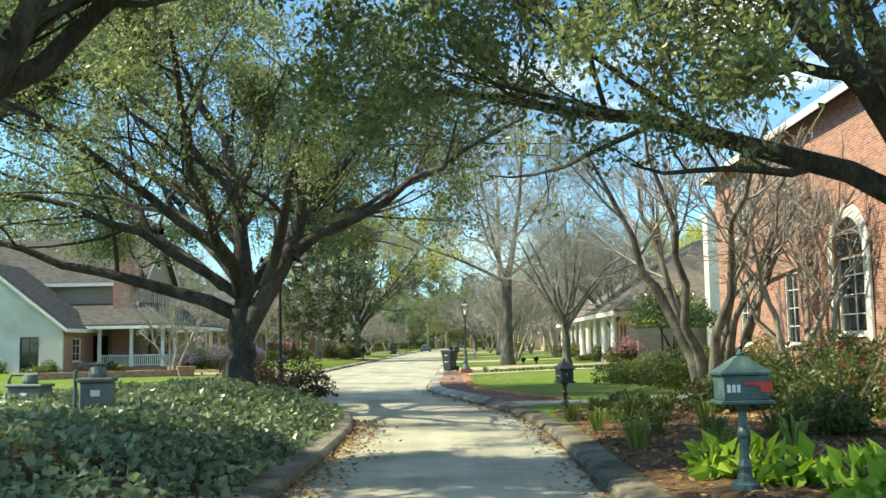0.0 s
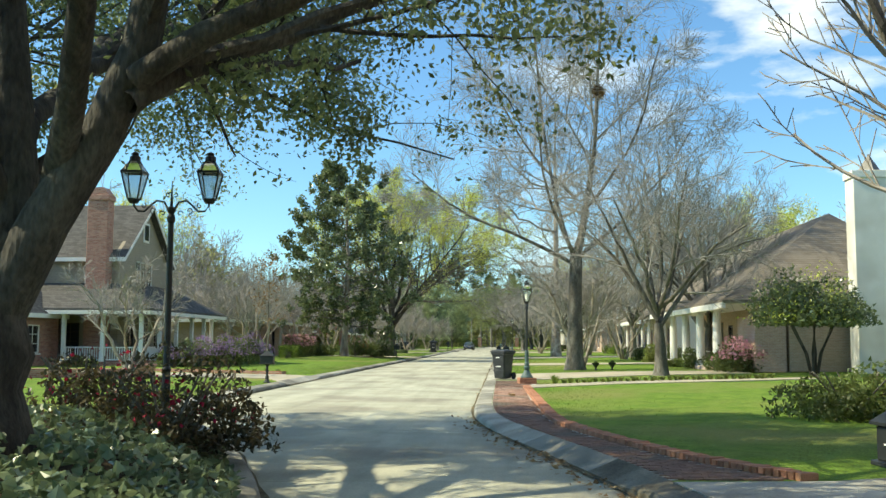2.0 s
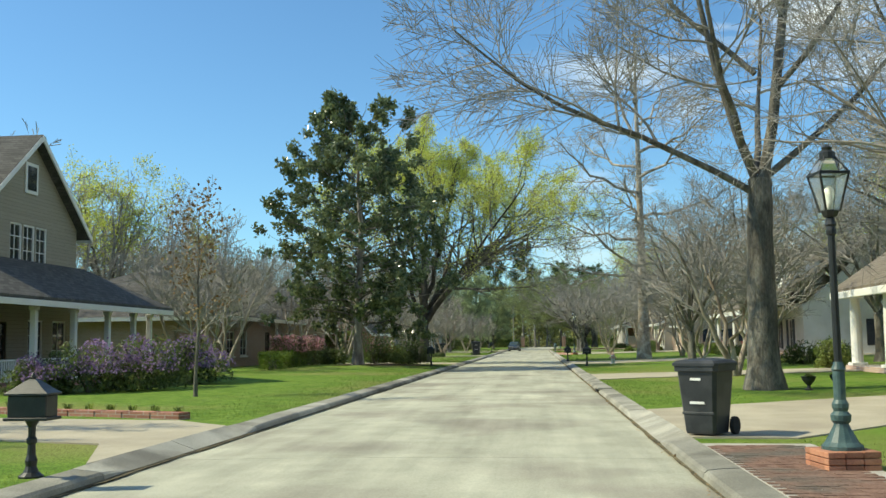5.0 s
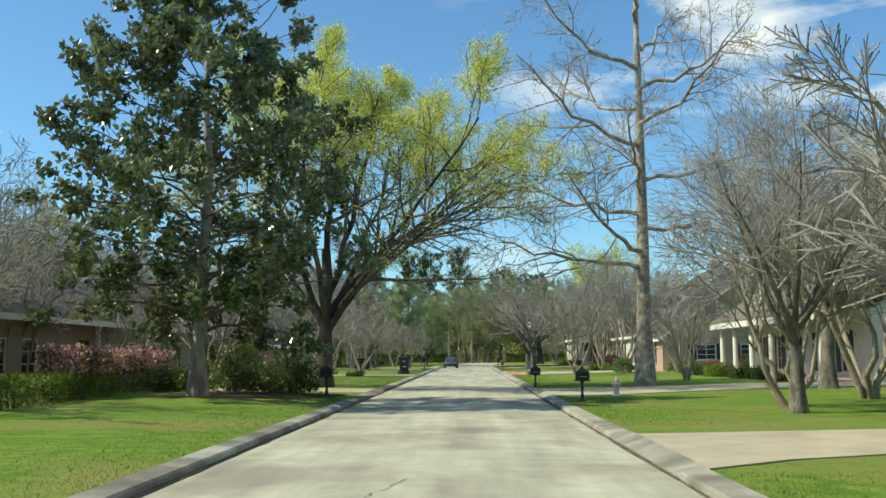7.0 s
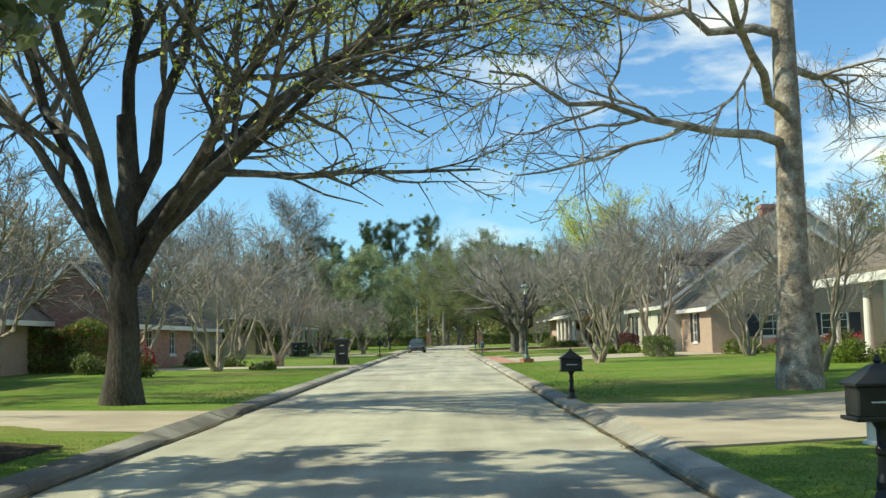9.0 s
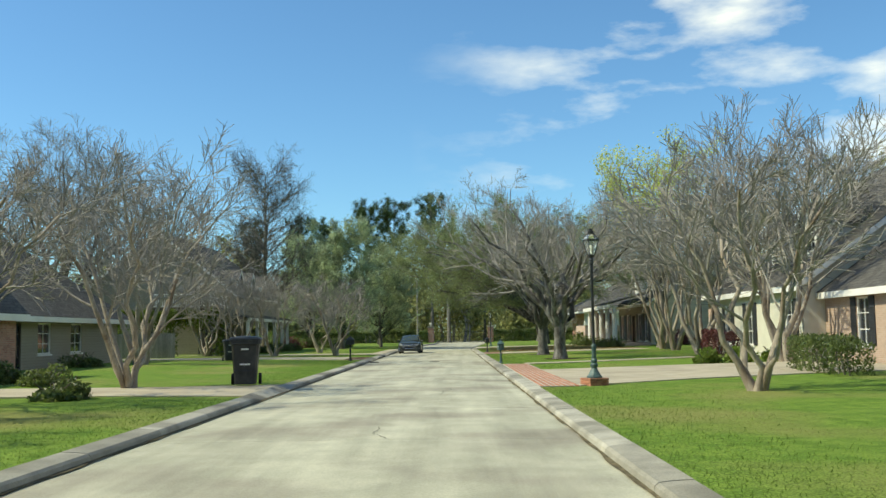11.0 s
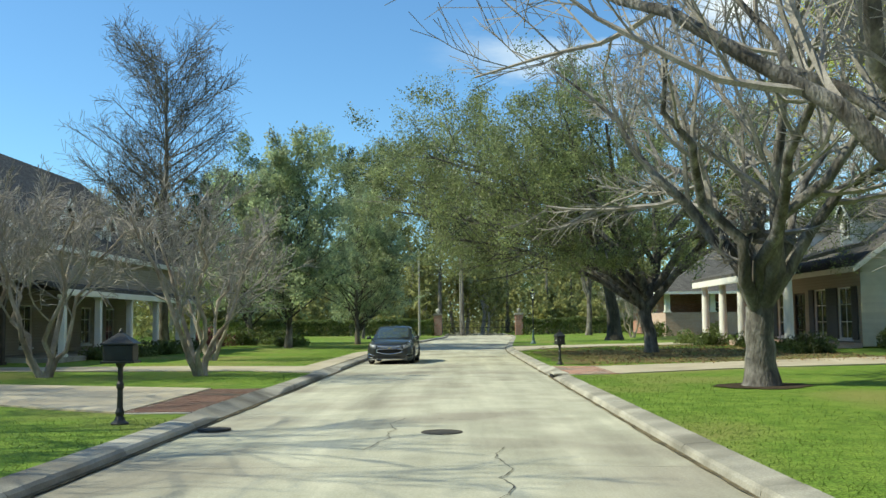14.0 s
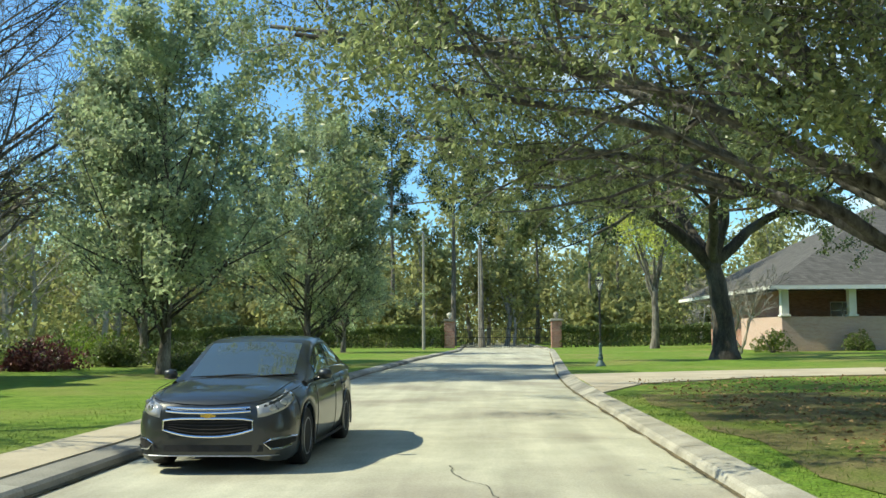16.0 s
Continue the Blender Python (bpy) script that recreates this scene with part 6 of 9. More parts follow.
def brick_house():
    """The tall brick house beside the azalea bed."""
    h = thing("house", "tall red brick house with white arched window", "house", (-0.9, -1.1, 0))
    h.scale = (0.9, 0.9, 0.9)
    block(h, 12.0, 26.0, 18.0, 40.5, 0.3, 8.3, M_WBRICK, west=((2.8, 4.0, 1.2, 3.5), (2.8, 4.0, 5.2, 7.2), (12.2, 14.2, 1.5, 3.6), (7.8, 9.0, 1.2, 3.5), (7.8, 9.0, 5.2, 7.2), (18, 19.2, 5.2, 7.2)), rows=4, cols=2)
    hip_roof(h, 12.0, 26.0, 18.0, 40.5, 8.3, 12.6, 0.5)
    # arched surround
    bm = bmesh.new()
    n = 12
    o = [(11.96, 27.3 + 1.35 * math.cos(math.pi * i / n), 3.95 + 1.35 * math.sin(math.pi * i / n)) for i in range(n + 1)]
    i_ = [(11.96, 27.3 + 1.0 * math.cos(math.pi * i / n), 3.95 + 1.0 * math.sin(math.pi * i / n)) for i in range(n + 1)]
    for k in range(n):
        prism(bm, [o[k], o[k + 1], i_[k + 1], i_[k]], (-0.06, 0, 0))
    for s in (-1, 1):
        box(bm, 11.90, 11.96, 27.3 + min(s * 1.0, s * 1.35), 27.3 + max(s * 1.0, s * 1.35), 1.6, 3.95)
    part("arch", bm, M_WHITE, h)
    bm = bmesh.new()
    prism(bm, [(11.985, 27.3 + 1.0 * math.cos(math.pi * i / n), 3.95 + 1.0 * math.sin(math.pi * i / n)) for i in range(n + 1)], (-0.03, 0, 0))
    part("lunette", bm, M_GLASS, h)
    return h


brick_house()


def long_low_house():
    h = thing("house", "long low dark brick house behind the azalea hedge", "house", (-1.2, 0.5, 0))
    block(h, -33.0, -19.6, 88.5, 117.0, 0.15, 3.2, M_TANBRICK, east=((2, 3.4, 0.7, 2.2), (4.6, 6.0, 0.7, 2.2), (15.5, 17.5, 0.7, 2.2), (20, 21.4, 0.7, 2.2), (24, 25.4, 0.7, 2.2)), edoors=((10.0, 11.2, 0.05, 2.2),))
    hip_roof(h, -33.0, -19.6, 88.5, 117.0, 3.2, 6.6, 0.9, M_ROOF)
    for y in (99.0, 102.4, 105.8):
        column(h, -18.95, y, 0.1, 3.0, 0.09, M_WHITE, True, "post")
    return h


long_low_house()


def gabled_brick_house():
    h = thing("house", "dark brick house with a steep street gable", "house", (-0.8, -0.6, 0))
    block(h, -32.0, -22.5, 119.0, 141.0, 0.15, 3.2, M_TANBRICK, east=((1.5, 3.0, 0.7, 2.2), (13.5, 15, 0.7, 2.2), (17, 18.5, 0.7, 2.2)), south=((3, 4.5, 0.7, 2.2),))
    gable_roof(h, -32.0, -22.5, 119.0, 141.0, 3.2, 6.9, "y", 0.6)
    # brick wing with its gable end across the view up the street
    block(h, -23.8, -18.2, 130.1, 142.0, 0.15, 2.9, M_WBRICK, south=((2.2, 3.4, 0.7, 2.1),), east=((3.0, 4.2, 0.7, 2.1), (7.4, 8.6, 0.7, 2.1)), gable=("y", 3.0))
    gable_roof(h, -23.8, -18.2, 130.1, 142.0, 2.9, 5.9, "y", 0.35)
    return h


gabled_brick_house()


def side_house():
    h = thing("house", "single-storey house with a grey roof and white door", "house", (-0.5, -3.5, 0))
    block(h, -34.0, -22.0, 146.0, 166.0, 0.15, 3.1, M_GREYSIDE, east=((2, 3.5, 0.7, 2.2), (9, 10.5, 0.7, 2.2), (13, 14.5, 0.7, 2.2)), edoors=((6, 7.2, 0.05, 2.2),), south=((8, 9.4, 0.7, 2.2),))
    gable_roof(h, -34.0, -22.0, 146.0, 166.0, 3.1, 7.0, "y", 0.7)
    return h


side_house()


def balcony_house():
    """The house with the white balcony over a vine-hung carport, and a long porch with dormers."""
    h = thing("house", "dark house with white balcony rail, porch posts and dormers", "house", (0.1, -5.6, 0))
    block(h, -32.4, -23.0, 188.0, 208.0, 0.15, 3.3, M_GREYSIDE, east=((2, 3.3, 0.5, 2.4), (5.5, 6.8, 0.5, 2.4), (12.5, 13.8, 0.5, 2.4), (16, 17.3, 0.5, 2.4)), edoors=((9.3, 10.5, 0.05, 2.4),))
    block(h, -32.4, -20.2, 188.0, 208.0, 3.3, 5.2, M_GREYSIDE, gable=("y", 5.0))
    gable_roof(h, -32.4, -20.2, 188.0, 208.0, 5.2, 10.2, "y", 0.3)
    roof_slab("porch_roof", h, [(-19.0, 188.6, 3.2), (-19.0, 208.6, 3.2), (-23.4, 208.6, 4.0), (-23.4, 188.6, 4.0)], M_ROOF)
    bm = bmesh.new()
    box(bm, -19.15, -18.95, 188.6, 208.6, 2.8, 3.05, 0.01)
    part("fascia", bm, M_WHITE, h)
    floor_slab(h, -23.0, -19.1, 188.6, 208.4, 0.05, 0.35)
    for y in (189.2, 193.0, 197.0, 201.0, 205.0, 208.0):
        column(h, -19.3, y, 0.35, 2.85, 0.13, M_WHITE, True, "post")
    for y in (193, 198, 203):
        dormer(h, -20.9, y, 5.2, 1.5, 1.3, 2.6, face=1)
    # carport with the balcony on it
    bm = bmesh.new()
    box(bm, -25.3, -20.4, 182.2, 187.6, 3.4, 3.75, 0.02)
    part("carport_roof", bm, M_SHADOWWOOD, h)
    for x, y in ((-25.1, 182.5), (-20.7, 182.5), (-20.7, 187.0)):
        column(h, x, y, 0.15, 3.4, 0.12, M_SHADOWWOOD, True, "post")
    for a, b in (((-25.1, 182.4), (-20.6, 182.4)), ((-20.6, 182.4), (-20.6, 187.6))):
        balustrade(h, a, b, 3.76, 1.0, 0.16)
    glazed("wall", h, (-25.2, 187.7), (-20.6, 187.7), 3.7, 6.0, ((1.6, 3.0, 0.1, 2.1),), (), M_GREYSIDE)
    return h


balcony_house()


def white_dormer_house():
    h = thing("house", "white house with dormers, shutters and porch columns", "house", (-0.5, -2.9, 0))
    block(h, 16.0, 27.0, 106.0, 125.0, 0.3, 3.8, M_STUCCO, west=((1.6, 2.8, 0.4, 2.5), (4.6, 5.8, 0.4, 2.5), (11.6, 12.8, 0.4, 2.5), (15, 16.2, 0.4, 2.5)), wdoors=((8.1, 9.3, 0.05, 2.4),), gable=("y", 4.6), shutters=M_SHUTTER, south=((4.6, 6.2, 0.6, 2.4),))
    roof_slab("roof", h, [(13.2, 105.6, 3.75), (21.5, 105.6, 8.8), (21.5, 125.4, 8.8), (13.2, 125.4, 3.75)], M_ROOFTAN)
    roof_slab("roof", h, [(21.5, 105.6, 8.8), (27.8, 105.6, 3.75), (27.8, 125.4, 3.75), (21.5, 125.4, 8.8)], M_ROOFTAN)
    bm = bmesh.new()
    box(bm, 13.15, 13.35, 105.6, 125.4, 3.25, 3.6, 0.01)
    part("fascia", bm, M_WHITE, h)
    floor_slab(h, 13.5, 16.0, 105.9, 125.1, 0.05, 0.42, M_PINKBRICK)
    for y in (106.6, 110.4, 114.2, 118.0, 121.6, 124.7):
        column(h, 13.8, y, 0.42, 3.5, 0.17)
    for y in (109.5, 115.2, 120.7):
        dormer(h, 15.4, y, 5.0, 1.6, 2.2, 3.0, M_WHITE, M_ROOFTAN)
    return h


white_dormer_house()


def cream_gable_house():
    h = thing("house", "cream house with street dormers and a brick wing", "house")
    block(h, 11.5, 29.3, 144.7, 157.4, 0.3, 3.6, M_CREAM, west=((1.6, 2.7, 0.5, 2.5), (5.2, 6.3, 0.5, 2.5), (10.6, 11.7, 0.5, 2.5)), gable=("y", 6.4), shutters=M_SHUTTER)
    gable_roof(h, 11.5, 29.3, 144.7, 157.4, 3.6, 10.0, "y", 0.35)
    for y in (147.6, 151.8):
        dormer(h, 13.0, y, 4.55, 1.7, 1.75, 2.6, M_WHITE, M_ROOF)
    block(h, 12.4, 24.4, 137.5, 144.68, 0.3, 3.25, M_TANBRICK, west=((3.0, 4.1, 0.6, 2.4),), south=((2.6, 4.2, 0.9, 2.2), (6.2, 7.8, 0.9, 2.2)), gable=("y", 4.3), shutters=M_SHUTTER)
    gable_roof(h, 12.4, 24.4, 137.5, 144.3, 3.25, 7.55, "y", 0.35)
    chimney(h, 20.4, 150.5, 8.6, 11.1, 1.0, 0.8, M_WBRICK, False)
    return h


def pink_brick_house():
    h = thing("house", "pinkish brick house behind a purple hedge", "house")
    block(h, 13.2, 25.0, 158.6, 165.4, 0.3, 3.6, M_PINKBRICK, west=((1.4, 2.6, 0.6, 2.4), (4.2, 5.4, 0.6, 2.4)), south=((1.4, 2.5, 0.5, 2.5), (5.0, 6.4, 0.6, 2.4)), shutters=M_SHUTTER)
    hip_roof(h, 13.2, 25.0, 158.6, 165.4, 3.6, 6.4, 0.5)
    return h


pink_brick_house()
cream_gable_house()


def siding_house():
    h = thing("house", "cream clapboard house with a deep front porch, its walls coloured darker for shade", "house", (-1.1, -0.4, 0))
    # darker taupe siding on these walls stands in for the deep porch shade
    block(h, 15.5, 28.0, 189.0, 204.4, 0.35, 4.2, M_GREYSIDE, west=((1.2, 2.8, 0.3, 2.7), (4.2, 5.8, 0.3, 2.7), (9.8, 11.4, 0.3, 2.7), (12.8, 14.4, 0.3, 2.7)), wdoors=((6.9, 8.5, 0.05, 2.6),), gable=("y", 4.6), shutters=M_SHUTTER)
    gable_roof(h, 15.5, 28.0, 189.0, 204.4, 4.2, 8.8, "y", 0.35)
    roof_slab("porch_roof", h, [(11.9, 188.8, 4.0), (15.7, 188.8, 5.0), (15.7, 204.9, 5.0), (11.9, 204.9, 4.0)], M_ROOF)
    bm = bmesh.new()
    box(bm, 11.9, 12.1, 188.8, 204.9, 3.5, 3.85, 0.01)
    part("fascia", bm, M_WHITE, h)
    floor_slab(h, 12.2, 15.5, 189.0, 204.6, 0.05, 0.5, M_PINKBRICK)
    for y in (189.6, 193.2, 196.8, 200.4, 204.2):
        column(h, 12.5, y, 0.5, 3.75, 0.22)
    # lapped boards on the end wall
    for k in range(56):
        z0 = 0.36 + 0.15 * k
        inset = max(0.0, (z0 + 0.15 - 4.2) / 4.6 * 6.25)
        a, b = 15.52 + inset, 27.98 - inset
        if b - a < 0.6:
            break
        bm = bmesh.new()
        prism(bm, [(a, 188.998, z0), (a, 188.955, z0), (a, 188.985, z0 + 0.165), (a, 188.998, z0 + 0.165)], (b - a, 0, 0))
        part("clapboard", bm, M_BOARD, h)
    dormer(h, 16.6, 193, 5.2, 1.5, 1.5, 2.6)
    dormer(h, 16.6, 200.6, 5.2, 1.5, 1.5, 2.6)
    return h


siding_house()


def hip_house():
    h = thing("house", "low brick house with a large grey hip roof", "house", (-1.8, -12.0, 0))
    block(h, 17.5, 36.0, 246.0, 264.0, 0.3, 4.0, M_WBRICK, west=((4, 5.6, 0.8, 2.4), (11, 12.6, 0.8, 2.4)), south=((3.0, 4.6, 1.3, 3.0), (9.0, 10.6, 1.3, 3.0)))
    hip_roof(h, 16.0, 37.0, 241.0, 265.0, 4.1, 10.2, 0.7, M_ROOF)
    glazed("parapet", h, (16.2, 241.2), (36.0, 241.2), 0.2, 2.3, (), (), M_PINKBRICK)
    glazed("parapet", h, (16.2, 250), (16.2, 241.42), 0.2, 2.3, (), (), M_PINKBRICK)
    for x in (16.4, 20.3, 24.2, 28.1):
        column(h, x, 241.35, 2.3, 4.0, 0.22, M_WHITE, True)
    return h


hip_house()

# ---- street furniture ----
def lantern(parent, at, size=1.0, bulb=True, material=M_IRON):
    """A four-sided tapering lantern with a domed cap."""
    x, y, z = at
    s = size
    bm = bmesh.new()
    b, t, h = 0.09 * s, 0.19 * s, 0.42 * s
    lathe(bm, ((b * 0.7, -0.06 * s), (b * 0.9, -0.04 * s), (b * 1.1, 0.0), (b * 1.1, 0.015 * s)), 8, (x, y, z))
    f = part("lantern", bm, material, parent)
    for i in range(4):
        a = math.pi / 4 + i * math.pi / 2
        bm = bmesh.new()
        pipe(bm, ((x + b * math.cos(a) * 1.2, y + b * math.sin(a) * 1.2, z), (x + t * math.cos(a) * 1.2, y + t * math.sin(a) * 1.2, z + h), (x + 0.075 * s * math.cos(a), y + 0.075 * s * math.sin(a), z + h + 0.19 * s)), 0.014 * s, 5)
        part("frame_bar", bm, material, f)
    bm = bmesh.new()
    rings = [[bm.verts.new((x + t * k * math.cos(math.pi / 4 + i * math.pi / 2), y + t * k * math.sin(math.pi / 4 + i * math.pi / 2), z + h + dz * s)) for i in range(4)] for k, dz in ((1.28, -0.014), (1.28, 0.014), (1.12, 0.014), (1.12, -0.014))]
    for p, q in zip(rings, rings[1:] + rings[:1]):
        for i in range(4):
            bm.faces.new((p[i], p[(i + 1) % 4], q[(i + 1) % 4], q[i]))
    part("rim", bm, material, f)
    bm = bmesh.new()
    lathe(bm, ((0.085 * s, 0.17 * s), (0.085 * s, 0.24 * s), (0.05 * s, 0.27 * s), (0.06 * s, 0.30 * s), (0.015 * s, 0.33 * s)), 10, (x, y, z + h))
    part("finial", bm, material, f)
    g = bmesh.new()
    for i in range(4):
        a0, a1 = math.pi / 4 + i * math.pi / 2, math.pi / 4 + (i + 1) * math.pi / 2
        p = [(x + r * 1.17 * math.cos(a), y + r * 1.17 * math.sin(a), zz) for r, a, zz in ((b, a0, z + 0.01), (b, a1, z + 0.01), (t, a1, z + h - 0.01), (t, a0, z + h - 0.01))]
        prism(g, p, (0.002 * math.cos(a0 + 0.78), 0.002 * math.sin(a0 + 0.78), 0))
    gl = part("glass", g, M_LANTERN, f)
    gl.visible_shadow = False
    if bulb:
        k = bmesh.new()
        lathe(k, ((0.03 * s, 0.02 * s), (0.035 * s, 0.1 * s), (0.055 * s, 0.18 * s), (0.05 * s, 0.25 * s), (0.015 * s, 0.29 * s)), 10, (x, y, z))
        part("bulb", k, M_BULB, f, smooth=True)
    c = bmesh.new()
    lathe(c, ((t * 1.12, 0.012 * s), (t * 0.9, 0.10 * s), (0.09 * s, 0.17 * s)), 4, (0, 0, 0))
    bmesh.ops.rotate(c, verts=c.verts, cent=(0, 0, 0), matrix=Matrix.Rotation(math.pi / 4, 3, "Z"))
    bmesh.ops.translate(c, verts=c.verts, vec=(x, y, z + h))
    part("hood", c, M_LANTERN, f).visible_shadow = False
    return f


def post_lamp(at, height=3.2, brick=True, turn=8):
    e = thing("street_lamp", "green iron post lamp with glass lantern on a brick base", "street lamp", at, turn, "post lamps")
    z0 = 0.20 if brick else 0.0
    if brick:
        base = bmesh.new()
        box(base, -0.26, 0.26, -0.26, 0.26, -0.15, 0.06, 0.004)
        b = part("brick_base", base, M_MORTAR, e, "mortared brick base")
        me = None
        for lay, zz in ((0, 0.0), (1, 0.07), (2, 0.14)):
            for i in range(4):
                for j in (-1, 1):
                    bm = bmesh.new()
                    w = 0.155
                    u = -0.285 + 0.19 * (i % 3) if i < 3 else 0
                    if i < 3:
                        box(bm, u, u + 0.182, j * 0.285 - (0.11 if j > 0 else 0), j * 0.285 + (0.0 if j > 0 else 0.11), zz - (0.1 if lay == 0 else 0), zz + 0.062, 0.006)
                    else:
                        box(bm, j * 0.285 - (0.11 if j > 0 else 0), j * 0.285 + (0.0 if j > 0 else 0.11), -0.17, 0.17, zz - (0.1 if lay == 0 else 0), zz + 0.062, 0.006)
                    part("brick", bm, M_EDGE, b)
        top = bmesh.new()
        box(top, -0.17, 0.17, -0.17, 0.17, 0.05, 0.198, 0.006)
        part("brick", top, M_EDGE, b)
    bm = bmesh.new()
    lathe(bm, ((0.21, 0), (0.21, 0.04), (0.17, 0.08), (0.115, 0.18), (0.085, 0.24), (0.075, 0.27), (0.10, 0.30), (0.105, 0.36), (0.07, 0.40), (0.085, 0.44), (0.085, 0.48), (0.062, 0.52), (0.062, 0.82), (0.075, 0.84), (0.062, 0.87), (0.045, 0.92)), 14, (0, 0, z0))
    part("pedestal", bm, M_VERDI, e, smooth=False)
    top = height - 0.85
    bm = bmesh.new()
    lathe(bm, ((0.042, 0.9), (0.038, top - z0 - 0.12), (0.055, top - z0 - 0.10), (0.055, top - z0 - 0.06), (0.045, top - z0 - 0.02), (0.062, top - z0), (0.05, top - z0 + 0.04), (0.03, top - z0 + 0.14)), 10, (0, 0, z0))
    part("shaft", bm, M_IRON, e)
    lantern(e, (0, 0, top + 0.14), 0.98)
    return e


post_lamp((0.64, 46.01, lawn_z(0.64, 46.01)), 3.44)
post_lamp((1.06, 131.6, lawn_z(1.06, 131.6)), 4.22, turn=20)
post_lamp((1.55, 210.71, lawn_z(1.55, 210.71)), 3.70, False, 0)


def twin_lamp(at):
    e = thing("street_lamp", "tall black iron lamp with two lanterns on scrolled arms", "street lamp", at, 4)
    e.scale = (0.68, 0.68, 0.68)
    bm = bmesh.new()
    lathe(bm, ((0.20, -0.1), (0.20, 0.06), (0.14, 0.14), (0.09, 0.30), (0.075, 0.9), (0.085, 0.94), (0.062, 1.0), (0.052, 3.62), (0.075, 3.66), (0.075, 3.74), (0.05, 3.8), (0.09, 3.86), (0.09, 3.9), (0.03, 3.94), (0.012, 4.28), (0.004, 4.42)), 14)
    part("shaft", bm, M_IRON, e)
    for s in (-1, 1):
        bm = bmesh.new()
        pts = [(s * 0.04, 0, 3.86), (s * 0.14, 0, 4.02), (s * 0.28, 0, 4.04), (s * 0.40, 0, 3.94), (s * 0.50, 0, 3.84), (s * 0.62, 0, 3.85), (s * 0.69, 0, 3.94), (s * 0.70, 0, 4.04)]
        pipe(bm, pts, 0.02, 7)
        for cx, cz, r, a0, a1 in ((0.33, 3.86, 0.07, -1.5, 4.2), (0.52, 3.95, 0.055, 2.0, 7.6), (0.16, 3.80, 0.06, 0.2, 5.6), (0.07, 4.16, 0.05, -2.0, 3.6)):
            pipe(bm, [(s * (cx + r * (1 - 0.07 * k) * math.cos(a0 + (a1 - a0) * k / 11)), 0, cz + r * (1 - 0.07 * k) * math.sin(a0 + (a1 - a0) * k / 11)) for k in range(12)], 0.011, 5)
        part("arm", bm, M_IRON, e)
        lantern(e, (s * 0.70, 0, 4.06), 1.2, False)
    return e


twin_lamp((-4.33, 25.25, 0.52))


def mailbox(at, turn=0, h=1.1, material=M_VERDI, flag=True, label="dark green cast-iron mailbox with a pagoda cap on a fluted post"):
    """A box with a pagoda cap on a cast post."""
    e = thing("mailbox", label, "mailbox", at, turn, "mailboxes")
    b = h - 0.44
    bm = bmesh.new()
    lathe(bm, ((0.13, -0.08), (0.13, 0.02), (0.08, 0.06), (0.055, 0.12), (0.065, 0.18), (0.045, 0.24), (0.04, b * 0.55), (0.055, b * 0.58), (0.055, b * 0.64), (0.038, b * 0.68), (0.04, b - 0.10), (0.075, b - 0.04), (0.075, b)), 12)
    part("post", bm, material, e)
    bm = bmesh.new()
    box(bm, -0.13, 0.13, -0.22, 0.22, b, b + 0.24, 0.012)
    box(bm, -0.16, 0.16, -0.25, 0.25, b - 0.03, b + 0.005, 0.006)
    body = part("box", bm, material, e)
    bm = bmesh.new()
    box(bm, -0.10, 0.10, -0.232, -0.218, b + 0.02, b + 0.22, 0.005)
    d = part("door", bm, material, body)
    bm = bmesh.new()
    pipe(bm, ((-0.02, -0.235, b + 0.16), (-0.02, -0.255, b + 0.14), (-0.02, -0.235, b + 0.10)), 0.008, 5)
    part("handle", bm, M_CHROME, body)
    for k in range(3 if flag else 0):
        n = bmesh.new()
        box(n, -0.1345, -0.1315, 0.06 + 0.045 * k, 0.09 + 0.045 * k, b + 0.08, b + 0.15)
        part("number_bar", n, M_WHITE, body)
    if not flag:
        part("number_bar", box(bmesh.new(), -0.1345, -0.1315, -0.13, 0.12, b + 0.11, b + 0.122), M_WHITE, body)
    bm = bmesh.new()
    w = ((0.158, 0.248, 0.0), (0.158, 0.248, 0.02), (0.12, 0.17, 0.07), (0.05, 0.07, 0.15), (0.03, 0.03, 0.17))
    rings = [[bm.verts.new((sx * x, sy * y, b + 0.24 + z)) for sx, sy in ((-1, -1), (1, -1), (1, 1), (-1, 1))] for x, y, z in w]
    for p, q in zip(rings, rings[1:]):
        for i in range(4):
            bm.faces.new((p[i], p[(i + 1) % 4], q[(i + 1) % 4], q[i]))
    bm.faces.new(rings[0][::-1]), bm.faces.new(rings[-1])
    lathe(bm, ((0.02, 0.16), (0.035, 0.19), (0.02, 0.22), (0.005, 0.24)), 8, (0, 0, b + 0.24))
    part("cap", bm, material, e)
    if flag:
        bm = bmesh.new()
        prism(bm, [(-0.134, 0.02, b + 0.17), (-0.134, -0.24, b + 0.17), (-0.134, -0.24, b + 0.08), (-0.134, -0.13, b + 0.08), (-0.134, -0.12, b + 0.14), (-0.134, 0.02, b + 0.145)], (-0.008, 0, 0))
        part("flag", bm, M_RED, e, "red signal flag")
    return e


mailbox((2.97, 9.1, 0.2), 95, 1.22, M_VERDI)
for (x, y), tn, h, m in (((2.5, 20.0), 10, 1.05, M_IRON), ((-8, 45.38), -90, 1.08, M_IRON), ((-8.85, 92.6), -90, 1.15, M_IRON), ((0.12, 88.7), 90, 1.12, M_IRON), ((-0.5, 102.2), 90, 1.05, M_IRON), 
                         ((-0.42, 151.6), 4, 1.1, M_VERDI), ((-8.42, 159.6), -90, 1.36, M_IRON), ((-0.05, 178.3), 8, 1.15, M_IRON)):
    mailbox((x, y, lawn_z(x, y)), tn, h, m, False, "black cast-iron mailbox on a fluted post beside the kerb")


